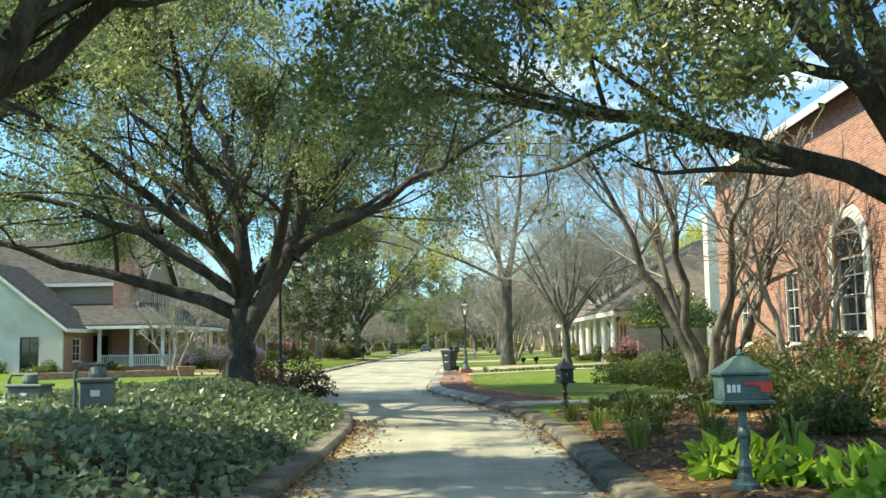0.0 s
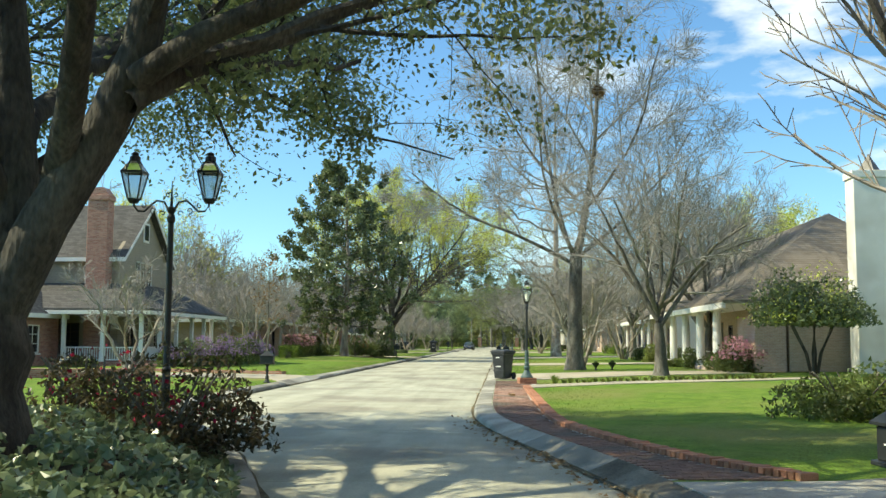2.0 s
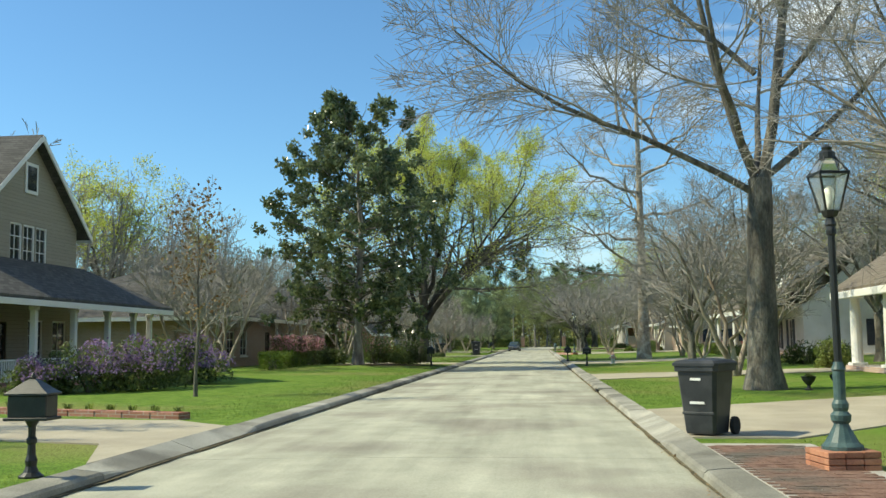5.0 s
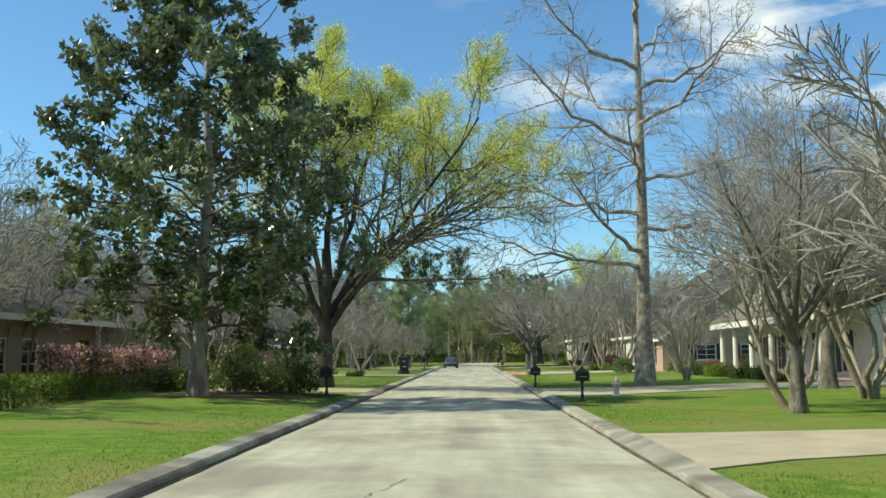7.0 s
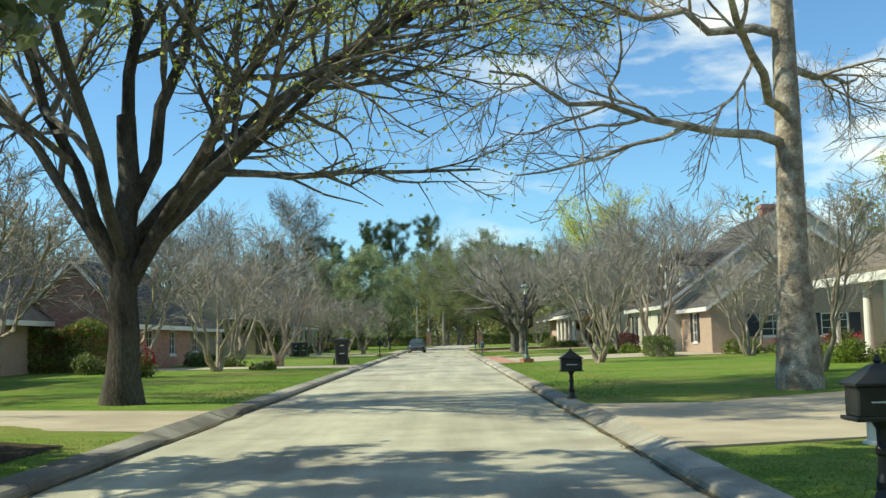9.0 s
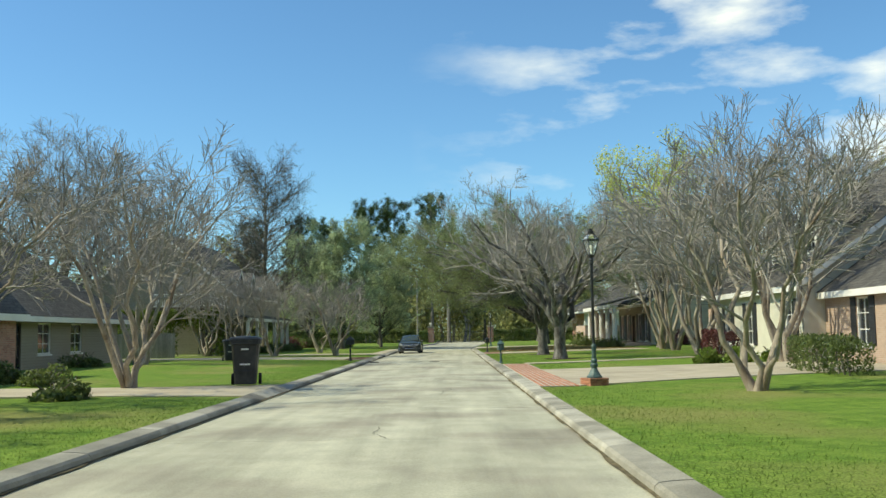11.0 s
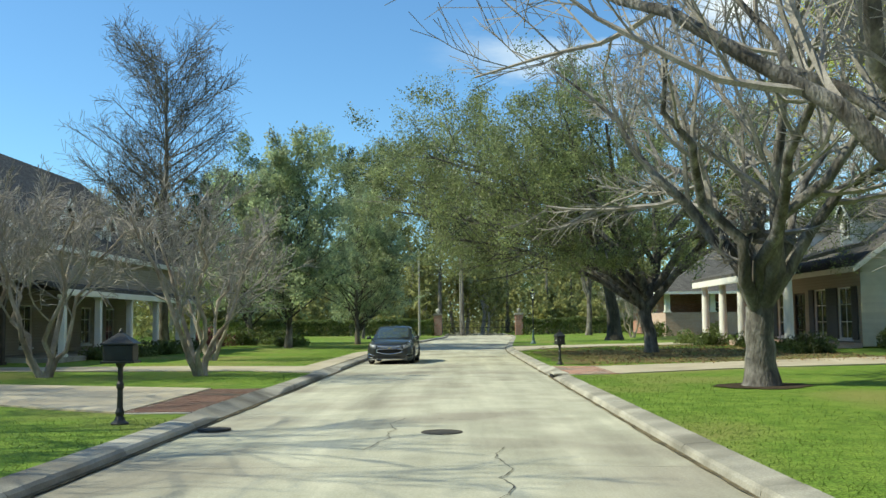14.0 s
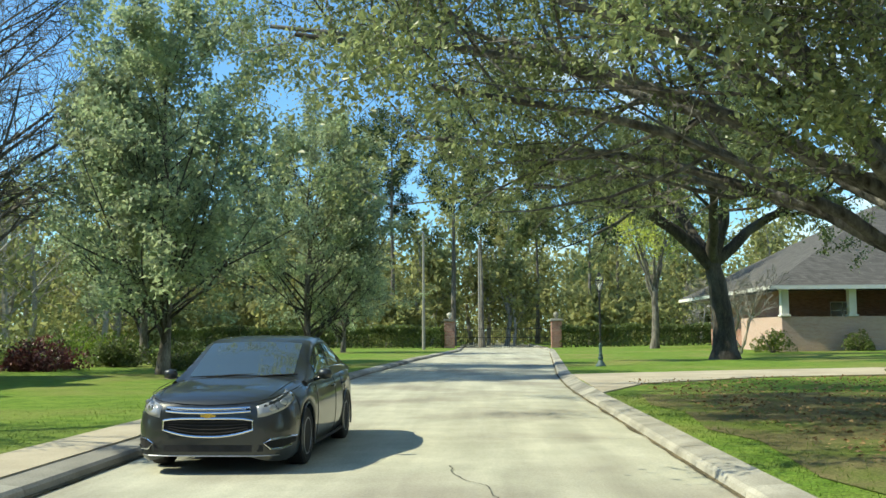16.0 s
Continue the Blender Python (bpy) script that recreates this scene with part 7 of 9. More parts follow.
def bin_thing(at, turn=0, label="black plastic wheeled rubbish bin with closed lid"):
    e = thing("wheelie_bin", label, "rubbish bin", at, turn, "rubbish bins")
    bm = bmesh.new()
    rings = []
    for x, y, z in ((0.22, 0.24, 0.03), (0.23, 0.25, 0.06), (0.30, 0.33, 0.90), (0.335, 0.365, 0.91), (0.335, 0.365, 0.98)):
        rings.append([bm.verts.new((a * x, b * y, z)) for a, b in ((-1, -0.8), (-0.85, -1), (0.85, -1), (1, -0.8), (1, 0.8), (0.85, 1), (-0.85, 1), (-1, 0.8))])
    for p, q in zip(rings, rings[1:]):
        for i in range(8):
            bm.faces.new((p[i], p[(i + 1) % 8], q[(i + 1) % 8], q[i]))
    bm.faces.new(rings[0][::-1]), bm.faces.new(rings[-1])
    box(bm, -0.24, 0.24, -0.285, -0.25, 0.3, 0.34, 0.008)
    body = part("body", bm, M_BIN, e)
    bm = bmesh.new()
    rings = []
    for x, y, z in ((0.35, 0.38, 0.983), (0.35, 0.38, 1.02), (0.30, 0.33, 1.06), (0.12, 0.16, 1.085)):
        rings.append([bm.verts.new((a * x, b * y, z)) for a, b in ((-1, -0.85), (-0.9, -1), (0.9, -1), (1, -0.85), (1, 0.85), (0.9, 1), (-0.9, 1), (-1, 0.85))])
    for p, q in zip(rings, rings[1:]):
        for i in range(8):
            bm.faces.new((p[i], p[(i + 1) % 8], q[(i + 1) % 8], q[i]))
    bm.faces.new(rings[0][::-1]), bm.faces.new(rings[-1])
    part("lid", bm, M_BIN, e)
    bm = bmesh.new()
    pipe(bm, ((-0.28, 0.37, 0.98), (-0.28, 0.44, 1.0), (0.28, 0.44, 1.0), (0.28, 0.37, 0.98)), 0.016, 6)
    part("handle", bm, M_BIN, e)
    for s in (-1, 1):
        bm = bmesh.new()
        lathe(bm, ((0.05, -0.03), (0.125, -0.03), (0.13, 0.0), (0.125, 0.03), (0.05, 0.03)), 16)
        bmesh.ops.rotate(bm, verts=bm.verts, cent=(0, 0, 0), matrix=Matrix.Rotation(math.pi / 2, 3, "Y"))
        bmesh.ops.translate(bm, verts=bm.verts, vec=(s * 0.30, 0.26, 0.13))
        part("wheel", bm, M_TYRE, e)
    for w, z in ((0.16, 0.78), (0.22, 0.45)):
        bm = bmesh.new()
        y = -(0.25 + (z - 0.06) * 0.095) - 0.006
        box(bm, -w / 2, w / 2, y - 0.004, y + 0.01, z, z + 0.035)
        part("label_bar", bm, M_WHITE, e, "pale lettering worn off")
    return e


b0 = bin_thing((-0.16, 49.53, lawn_z(-0.16, 49.53) + 0.02), -35)
for p, tn in (((-8.8, 133.8), 8), ((-14.7, 160.6), 5), ((-15.5, 161.0), 20)):
    copy_thing(b0, pose(p[0], p[1], lawn_z(*p) + 0.025, 0, 0, tn) @ Matrix.Scale(1.32 if p[1] < 150 else 1.15, 4))


def hydrant(at):
    e = thing("fire_hydrant", "faded pink and white fire hydrant on the lawn", "fire hydrant", at)
    bm = bmesh.new()
    lathe(bm, ((0.16, -0.05), (0.16, 0.03), (0.11, 0.05), (0.105, 0.42), (0.14, 0.43), (0.14, 0.46), (0.11, 0.48)), 16)
    part("barrel", bm, M_STUCCO, e)
    bm = bmesh.new()
    lathe(bm, ((0.115, 0.48), (0.11, 0.55), (0.08, 0.61), (0.03, 0.64), (0.03, 0.69), (0.02, 0.70)), 14)
    part("bonnet", bm, M_HYD, e, "pinkish painted bonnet")
    for a, r in ((0, 0.06), (math.pi, 0.06), (-math.pi / 2, 0.075)):
        bm = bmesh.new()
        c, s = math.cos(a), math.sin(a)
        pipe(bm, ((0.09 * c, 0.09 * s, 0.36), (0.16 * c, 0.16 * s, 0.36), (0.165 * c, 0.165 * s, 0.36), (0.20 * c, 0.20 * s, 0.36)), [r * 0.8, r * 0.8, r, r], 10)
        part("nozzle", bm, M_HYD, e)
    return e


hydrant((1.82, 92.63, lawn_z(1.82, 92.63)))


def meter_box(at, h=0.85, w=0.5, turn=0):
    e = thing("utility_pedestal", "grey-green metal utility pedestal standing in the ivy", "utility box", at, turn)
    bm = bmesh.new()
    box(bm, -w / 2, w / 2, -0.17, 0.17, -0.1, h * 0.72, 0.02)
    part("cabinet", bm, M_GREYBOX, e)
    bm = bmesh.new()
    box(bm, -w / 2 - 0.03, w / 2 + 0.03, -0.2, 0.2, h * 0.72, h * 0.79, 0.015)
    lathe(bm, ((0.12, 0), (0.13, 0.05), (0.10, 0.14), (0.03, 0.16)), 14, (0.0, 0, h * 0.79))
    part("lid", bm, M_GREYBOX, e)
    bm = bmesh.new()
    pipe(bm, ((-w / 2 - 0.08, 0, -0.1), (-w / 2 - 0.08, 0, h * 0.9), (-w / 2 - 0.02, 0, h), (w / 4, 0, h)), 0.028, 7)
    part("conduit", bm, M_GREYBOX, e)
    bm = bmesh.new()
    box(bm, -0.06, 0.06, -0.178, -0.168, h * 0.5, h * 0.6)
    part("plate", bm, M_WHITE, e)
    return e


meter_box((-4.6, 13.2, 0.5), 0.85, 0.42, 10)
meter_box((-6.6, 15.6, 0.45), 0.72, 0.6, -10)


# ---- the parked car ----
def car(at, turn=0):
    """A four-door saloon, front towards -y, lofted from cross-sections with real wheel arches."""
    e = thing("car", "dark charcoal saloon car with chrome grille parked by the kerb", "car", at, turn)
    axles, arch, tyre_r = (0.92, 3.60), 0.375, 0.325
    # along the car: half width, sill, shoulder and deck heights
    table = np.array(((0.00, 0.50, 0.20, 0.55, 0.705), (0.03, 0.62, 0.165, 0.61, 0.76), (0.08, 0.71, 0.145, 0.65, 0.795), (0.15, 0.775, 0.135, 0.69, 0.825), (0.25, 0.83, 0.13, 0.72, 0.855), (0.40, 0.868, 0.13, 0.76, 0.89),
                      (0.60, 0.888, 0.135, 0.795, 0.92), (0.95, 0.898, 0.15, 0.835, 0.96), (1.40, 0.90, 0.17, 0.875, 0.995), (2.2, 0.90, 0.17, 0.905, 0.98), (3.0, 0.90, 0.18, 0.93, 0.985), (3.6, 0.898, 0.20, 0.955, 1.03), (4.1, 0.875, 0.22, 0.965, 1.06),
                      (4.38, 0.82, 0.26, 0.945, 1.045), (4.53, 0.73, 0.32, 0.88, 0.98), (4.60, 0.58, 0.38, 0.78, 0.86)))
    side = ((0.90, 0.0), (0.965, 0.09), (0.99, 0.25), (1.0, 0.48), (0.993, 0.70), (0.972, 0.86), (0.935, 1.0))  # sill to shoulder

    def half(y):
        w, zs, zh, zd = (np.interp(y, table[:, 0], table[:, k]) for k in range(1, 5))
        for a in axles:
            if abs(y - a) < arch:
                zs = max(zs, tyre_r + math.sqrt(arch ** 2 - (y - a) ** 2))
        pts = [(w * f, zs + (zh - zs) * g) for f, g in side]
        top = ((0.86, 0.48), (0.74, 0.74), (0.55, 0.90), (0.30, 0.98), (0.0, 1.0))
        return pts + [(w * f, zh + (zd - zh) * g) for f, g in top]

    def loft(sections, cap=True):
        bm = bmesh.new()
        rings = [[bm.verts.new(p) for p in s] for s in sections]
        for a, b in zip(rings, rings[1:]):
            for i in range(len(a) - 1):
                bm.faces.new((a[i], b[i], b[i + 1], a[i + 1]))
        if cap:
            bm.faces.new(rings[0]), bm.faces.new(rings[-1][::-1])
        bmesh.ops.recalc_face_normals(bm, faces=bm.faces)
        return bm

    def both(h, y):
        return [(-x, y, z) for x, z in h] + [(x, y, z) for x, z in h[-2::-1]]

    ys = set(np.round(np.concatenate([table[:, 0], np.linspace(0.02, 4.55, 60)]), 3))
    for a in axles:
        ys |= set(np.round(a + arch * np.sin(np.linspace(-math.pi / 2, math.pi / 2, 17)), 3)) | {round(a - arch - 0.004, 3), round(a + arch + 0.004, 3)}
    part("body", loft([both(half(y), y) for y in sorted(ys)]), M_CARPAINT, e, smooth=True)
    # dark underbody between the wheels, inside the shell
    bm = bmesh.new()
    box(bm, -0.70, 0.70, 0.25, 4.35, 0.20, 0.72)
    part("underbody", bm, M_DARK, e)

    def skin(deg, z, out=0.0):
        """Point of the nose in the given plan direction from the engine's middle, at height z."""
        s, c = math.sin(radians(deg)), math.cos(radians(deg))
        lo, hi = 0.1, 1.6
        for _ in range(22):
            r = (lo + hi) / 2
            x, y = abs(r * s), 0.9 - r * c
            inside = False
            if y > 0:
                w, zs, zh, zd = (np.interp(y, table[:, 0], table[:, k]) for k in range(1, 5))
                h = [(w * f, zs + (zh - zs) * g) for f, g in side] + [(w * f, zh + (zd - zh) * g) for f, g in ((0.86, 0.48), (0.74, 0.74), (0.55, 0.90), (0.30, 0.98), (0.0, 1.0))]
                inside = x <= np.interp(z, [q[1] for q in h], [q[0] for q in h]) and z < h[-1][1]
            lo, hi = (r, hi) if inside else (lo, r)
        return Vector(((lo + out) * s, 0.9 - (lo + out) * c, z))

    def patch(d0, d1, low, high, out, n=10, rows=3):
        """A shell that follows the nose between two plan directions and two edge heights."""
        bm = bmesh.new()
        grid = [[bm.verts.new(skin(d0 + (d1 - d0) * i / n, low(i / n) + (high(i / n) - low(i / n)) * j / rows, out)) for j in range(rows + 1)] for i in range(n + 1)]
        for i in range(n):
            for j in range(rows):
                bm.faces.new((grid[i][j], grid[i + 1][j], grid[i + 1][j + 1], grid[i][j + 1]))
        ext = bmesh.ops.extrude_edge_only(bm, edges=[q for q in bm.edges if q.is_boundary])
        for g in ext["geom"]:
            if isinstance(g, bmesh.types.BMVert):
                d = Vector((g.co.x, g.co.y - 0.9, 0)).normalized()
                g.co -= d * (out + 0.02)
        bmesh.ops.recalc_face_normals(bm, faces=bm.faces)
        return bm

    def rim(points, r):
        bm = bmesh.new()
        pipe(bm, points, r, 6)
        return bm

    # greenhouse: painted shell with panes set just proud of it
    cab = np.array(((1.20, 0.76, 0.90, 0.955), (1.50, 0.735, 0.92, 1.10), (1.80, 0.71, 0.93, 1.255), (2.08, 0.685, 0.94, 1.385), (2.25, 0.672, 0.945, 1.435), (2.6, 0.66, 0.95, 1.465), (3.0, 0.655, 0.96, 1.46), (3.4, 0.65, 0.97, 1.415), (3.7, 0.65, 0.98, 1.325), (4.0, 0.66, 0.99, 1.185), (4.25, 0.69, 0.99, 1.06)))

    def shell(y, out=0.0):
        w, zb, zt = (np.interp(y, cab[:, 0], cab[:, k]) for k in range(1, 4))
        wb = 0.83
        h = [(wb, zb - 0.05), (wb - (wb - w) * 0.22, zb + (zt - zb) * 0.22), (wb - (wb - w) * 0.5, (zb + zt) / 2), (w + 0.012, zt - 0.10 * min(1, (zt - zb) / 0.4)), (w - 0.02, zt - 0.045), (w * 0.84, zt - 0.012), (w * 0.5, zt), (0, zt + 0.006)]
        return [(x + (out if i < 5 else 0), z + (out if i > 3 else 0)) for i, (x, z) in enumerate(h)]

    cy = np.unique(np.round(np.concatenate([np.linspace(1.20, 4.25, 32), cab[:, 0]]), 3))
    part("cabin", loft([both(shell(y), y) for y in cy], False), M_CARPAINT, e, smooth=True)

    def pane(y0, y1, i0, i1, sgn=0, label="window_glass"):
        rows = []
        for y in np.linspace(y0, y1, 10):
            h = shell(y, 0.007)
            rows.append(both(h[i0:i1 + 1], y) if sgn == 0 else [(sgn * x, y, z) for x, z in h[i0:i1 + 1]])
        return part(label, loft(rows, False), M_CARGLASS, e, smooth=True)

    pane(1.27, 2.06, 5, 7, 0, "windscreen")
    pane(3.52, 4.10, 5, 7, 0, "rear_window")
    for s in (-1, 1):
        for y0, y1 in ((1.72, 2.58), (2.68, 3.38), (3.45, 3.72)):
            pane(y0, y1, 1, 3, s, "side_window")
        belt = [(s * (shell(y)[1][0] + 0.012), y, shell(y)[1][1] - 0.012) for y in np.linspace(1.6, 3.85, 9)]
        part("belt_trim", rim(belt, 0.008), M_CHROME, e, "thin chrome window trim")
        # mirror on its stalk
        bm = bmesh.new()
        lathe(bm, ((0.02, -0.10), (0.075, -0.085), (0.09, 0.0), (0.075, 0.075), (0.02, 0.095)), 12)
        for v in bm.verts:
            v.co = Vector((s * 0.965 + v.co.z * 0.85, 1.56 + v.co.x * 0.55 + 0.2 * abs(v.co.z), 1.0 + v.co.y * 0.72))
        mir = part("wing_mirror", bm, M_CARPAINT, e, smooth=True)
        part("mirror_stalk", rim(((s * 0.82, 1.62, 0.93), (s * 0.90, 1.60, 0.955)), 0.022), M_CARPAINT, mir)
        # swept-back headlight with its lamps behind the lens
        lamp_ = part("headlight", patch(s * 31, s * 66, lambda u: 0.605 + 0.20 * u ** 1.3, lambda u: 0.725 + 0.15 * u ** 0.9, 0.006), M_CLEAR, e, "clear swept-back headlight", smooth=True)
        for d, z in ((s * 40, 0.695), (s * 49, 0.745)):
            bm = bmesh.new()
            lathe(bm, ((0.005, 0.010), (0.03, 0.006), (0.042, 0.0), (0.042, -0.02)), 14)
            p = skin(d, z, 0.008)
            bmesh.ops.rotate(bm, verts=bm.verts, cent=(0, 0, 0), matrix=Vector((p.x, p.y - 0.9, 0)).to_track_quat("Z", "Y").to_matrix())
            bmesh.ops.translate(bm, verts=bm.verts, vec=p)
            part("lamp", bm, M_RIM, lamp_)
        # fog lamp slot with a chrome hook round its inner end
        fog = part("fog_lamp", patch(s * 36, s * 60, lambda u: 0.27 + 0.055 * u, lambda u: 0.37 + 0.02 * u, 0.004), M_DARK, e, "dark fog lamp slot")
        hook = [skin(s * d, z, 0.010) for d, z in ((60, 0.385), (52, 0.39), (44, 0.385), (38, 0.375), (34, 0.335), (38, 0.275), (45, 0.275), (53, 0.295))]
        part("fog_lamp_bezel", rim(hook, 0.011), M_CHROME, fog, "thin chrome surround")
        for y in axles:
            w = bmesh.new()
            lathe(w, ((0.20, -0.10), (0.29, -0.105), (0.318, -0.085), (0.325, -0.06), (0.325, 0.06), (0.318, 0.085), (0.29, 0.105), (0.20, 0.10)), 32)
            bmesh.ops.rotate(w, verts=w.verts, cent=(0, 0, 0), matrix=Matrix.Rotation(math.pi / 2, 3, "Y"))
            bmesh.ops.translate(w, verts=w.verts, vec=(s * 0.785, y, tyre_r))
            wh = part("tyre", w, M_TYRE, e)
            r = bmesh.new()
            lathe(r, ((0.205, -0.06), (0.212, 0.10), (0.198, 0.104), (0.190, 0.085), (0.186, 0.02), (0.01, 0.02)), 28)
            for k in range(5):
                a = 2 * math.pi * k / 5 + 0.3
                box(r, -0.026, 0.026, 0.03, 0.195, 0.05, 0.085, 0.006, Matrix.Rotation(a, 4, "Z"))
            lathe(r, ((0.055, 0.05), (0.05, 0.09), (0.01, 0.095)), 14)
            bmesh.ops.rotate(r, verts=r.verts, cent=(0, 0, 0), matrix=Matrix.Rotation(s * math.pi / 2, 3, "Y"))
            bmesh.ops.translate(r, verts=r.verts, vec=(s * 0.785, y, tyre_r))
            part("rim", r, M_RIM, wh, "five-spoke alloy rim")
            lip = [(s * 0.893, y + (arch + 0.004) * math.cos(a), tyre_r + (arch + 0.004) * math.sin(a)) for a in np.linspace(-0.35, math.pi + 0.35, 18)]
            part("wheel_arch", rim(lip, 0.014), M_CARPAINT, e)
        for y in (2.32, 3.12):
            part("door_handle", rim(((s * 0.905, y, 0.815), (s * 0.925, y + 0.03, 0.818), (s * 0.925, y + 0.16, 0.822), (s * 0.905, y + 0.19, 0.825)), 0.012), M_CARPAINT, e)
        for y in (1.42, 2.63, 3.36):
            h = half(y)
            part("door_gap", rim([(s * (x + 0.001), y + 0.02 * k, z) for k, (x, z) in enumerate(h[:7])], 0.004), M_DARK, e)
        part("sill", rim(((s * 0.885, 1.34, 0.20), (s * 0.89, 2.2, 0.195), (s * 0.885, 3.18, 0.205)), 0.02), M_TYRE, e)
        h = [(s * np.interp(y, table[:, 0], table[:, 1]) * 0.74, y, half(y)[8][1] + 0.002) for y in np.linspace(0.12, 1.2, 8)]
        part("bonnet_crease", rim(h, 0.006), M_CARPAINT, e)
        part("bonnet_gap", rim([(s * x, y, z) for x, y, z in ((0.0, 0.012, 0.735), (0.30, 0.025, 0.752), (0.52, 0.07, 0.772), (0.66, 0.19, 0.805), (0.755, 0.42, 0.845), (0.80, 0.75, 0.885), (0.81, 1.2, 0.935))], 0.004), M_DARK, e)
    # split grille: slim upper mouth, larger lower one
    for name, span, low, high, bars in (("upper_grille", 27, lambda u: 0.655 + 0.02 * (2 * u - 1) ** 2, lambda u: 0.70 + 0.014 * (2 * u - 1) ** 2, 1), ("lower_grille", 28, lambda u: 0.405 + 0.075 * abs(2 * u - 1) ** 2.5, lambda u: 0.598 - 0.02 * abs(2 * u - 1) ** 6, 4)):
        g = part(name, patch(-span, span, low, high, 0.003, 14, 3), M_DARK, e, "black grille with a chrome rim")
        us = np.linspace(0, 1, 13)
        edge = [skin(-span + 2 * span * u, high(u), 0.012) for u in us] + [skin(-span + 2 * span * u, low(u), 0.012) for u in us[::-1]]
        part("grille_rim", rim(edge + edge[:1], 0.012), M_CHROME, g, "chrome rim")
        for k in range(1, bars + 1):
            f = k / (bars + 1)
            part("grille_bar", rim([skin(-span * 0.94 + 1.88 * span * u, low(u) + (high(u) - low(u)) * f, 0.008) for u in np.linspace(0.02, 0.98, 9)], 0.006), M_TYRE if bars > 1 else M_RIM, g)
    bm = bmesh.new()
    box(bm, -0.085, 0.085, -0.022, 0.0, 0.612, 0.642, 0.008)
    box(bm, -0.035, 0.035, -0.022, 0.0, 0.597, 0.657, 0.006)
    part("badge", bm, M_GOLD, e, "plain gold badge")
    part("air_dam", patch(-34, 34, lambda u: 0.25, lambda u: 0.32, 0.003), M_TYRE, e, "black lower air intake")
    part("lip", rim([skin(d, 0.205, 0.006) for d in np.linspace(-44, 44, 15)], 0.006), M_RIM, e, "thin bright lower lip")
    for s in (-0.42, 0.12):
        part("wiper", rim(((s, 1.24, 0.975), (s + 0.28, 1.27, 1.0), (s + 0.56, 1.30, 1.01)), 0.010), M_DARK, e)
    return e


car((-6.12, 182.4, 0.0), -1.5)

# ---- beds, shrubs, hedges ----
def foliage_points(rx, ry, rz, n, rng, lumps=12):
    """Points on a lumpy mound with its foot on the ground."""
    d = unit(rng.normal(size=(lumps, 3)) * np.array([1, 1, 0.8]))
    d[:, 2] = np.abs(d[:, 2])
    c = d * rng.uniform(0.35, 0.72, (lumps, 1))
    r = rng.uniform(0.28, 0.45, lumps)
    k = rng.integers(0, lumps, n)
    v = unit(rng.normal(size=(n, 3)))
    p = c[k] + v * (r[k] * rng.uniform(0.55, 1.05, n) ** 0.5)[:, None]
    p[:, 2] = np.abs(p[:, 2]) * 0.95 + 0.03
    return p * np.array([rx, ry, rz])


def bush(name, label, category, at, rx, ry, rz, n, size, leafmat, bloom=None, bn=0, bsize=0.06, seed=1, group="", lumps=12):
    rng = np.random.default_rng(seed)
    e = thing(name, label, category, at, 0, group)
    bm = bmesh.new()
    for i in range(7):
        a = 2 * math.pi * (i + rng.random()) / 7
        pipe(bm, ((0.05 * math.cos(a), 0.05 * math.sin(a), -0.05), (rx * 0.25 * math.cos(a), ry * 0.25 * math.sin(a), rz * 0.35), (rx * 0.55 * math.cos(a + 0.2), ry * 0.55 * math.sin(a + 0.2), rz * 0.75)), [0.03, 0.022, 0.012], 5)
    tagged(part("stem", bm, M_BARKG, e), kind="stuff")
    p = foliage_points(rx, ry, rz, n, rng, lumps)
    v, f = leaves(p, size * 1.2, rng, -0.1, 0.42 if at[1] > 30 else 0.28, 0.0, at[1] > 30)
    tagged(array_mesh("foliage", v, f, leafmat, e), kind="stuff")
    if bloom:
        q = foliage_points(rx * 1.03, ry * 1.03, rz * 1.04, bn, rng, lumps)
        q = q[q[:, 2] > rz * 0.3]
        v, f = leaves(q, bsize, rng, -0.2, 0.6)
        tagged(array_mesh("bloom", v, f, bloom, e), kind="stuff")
    return e


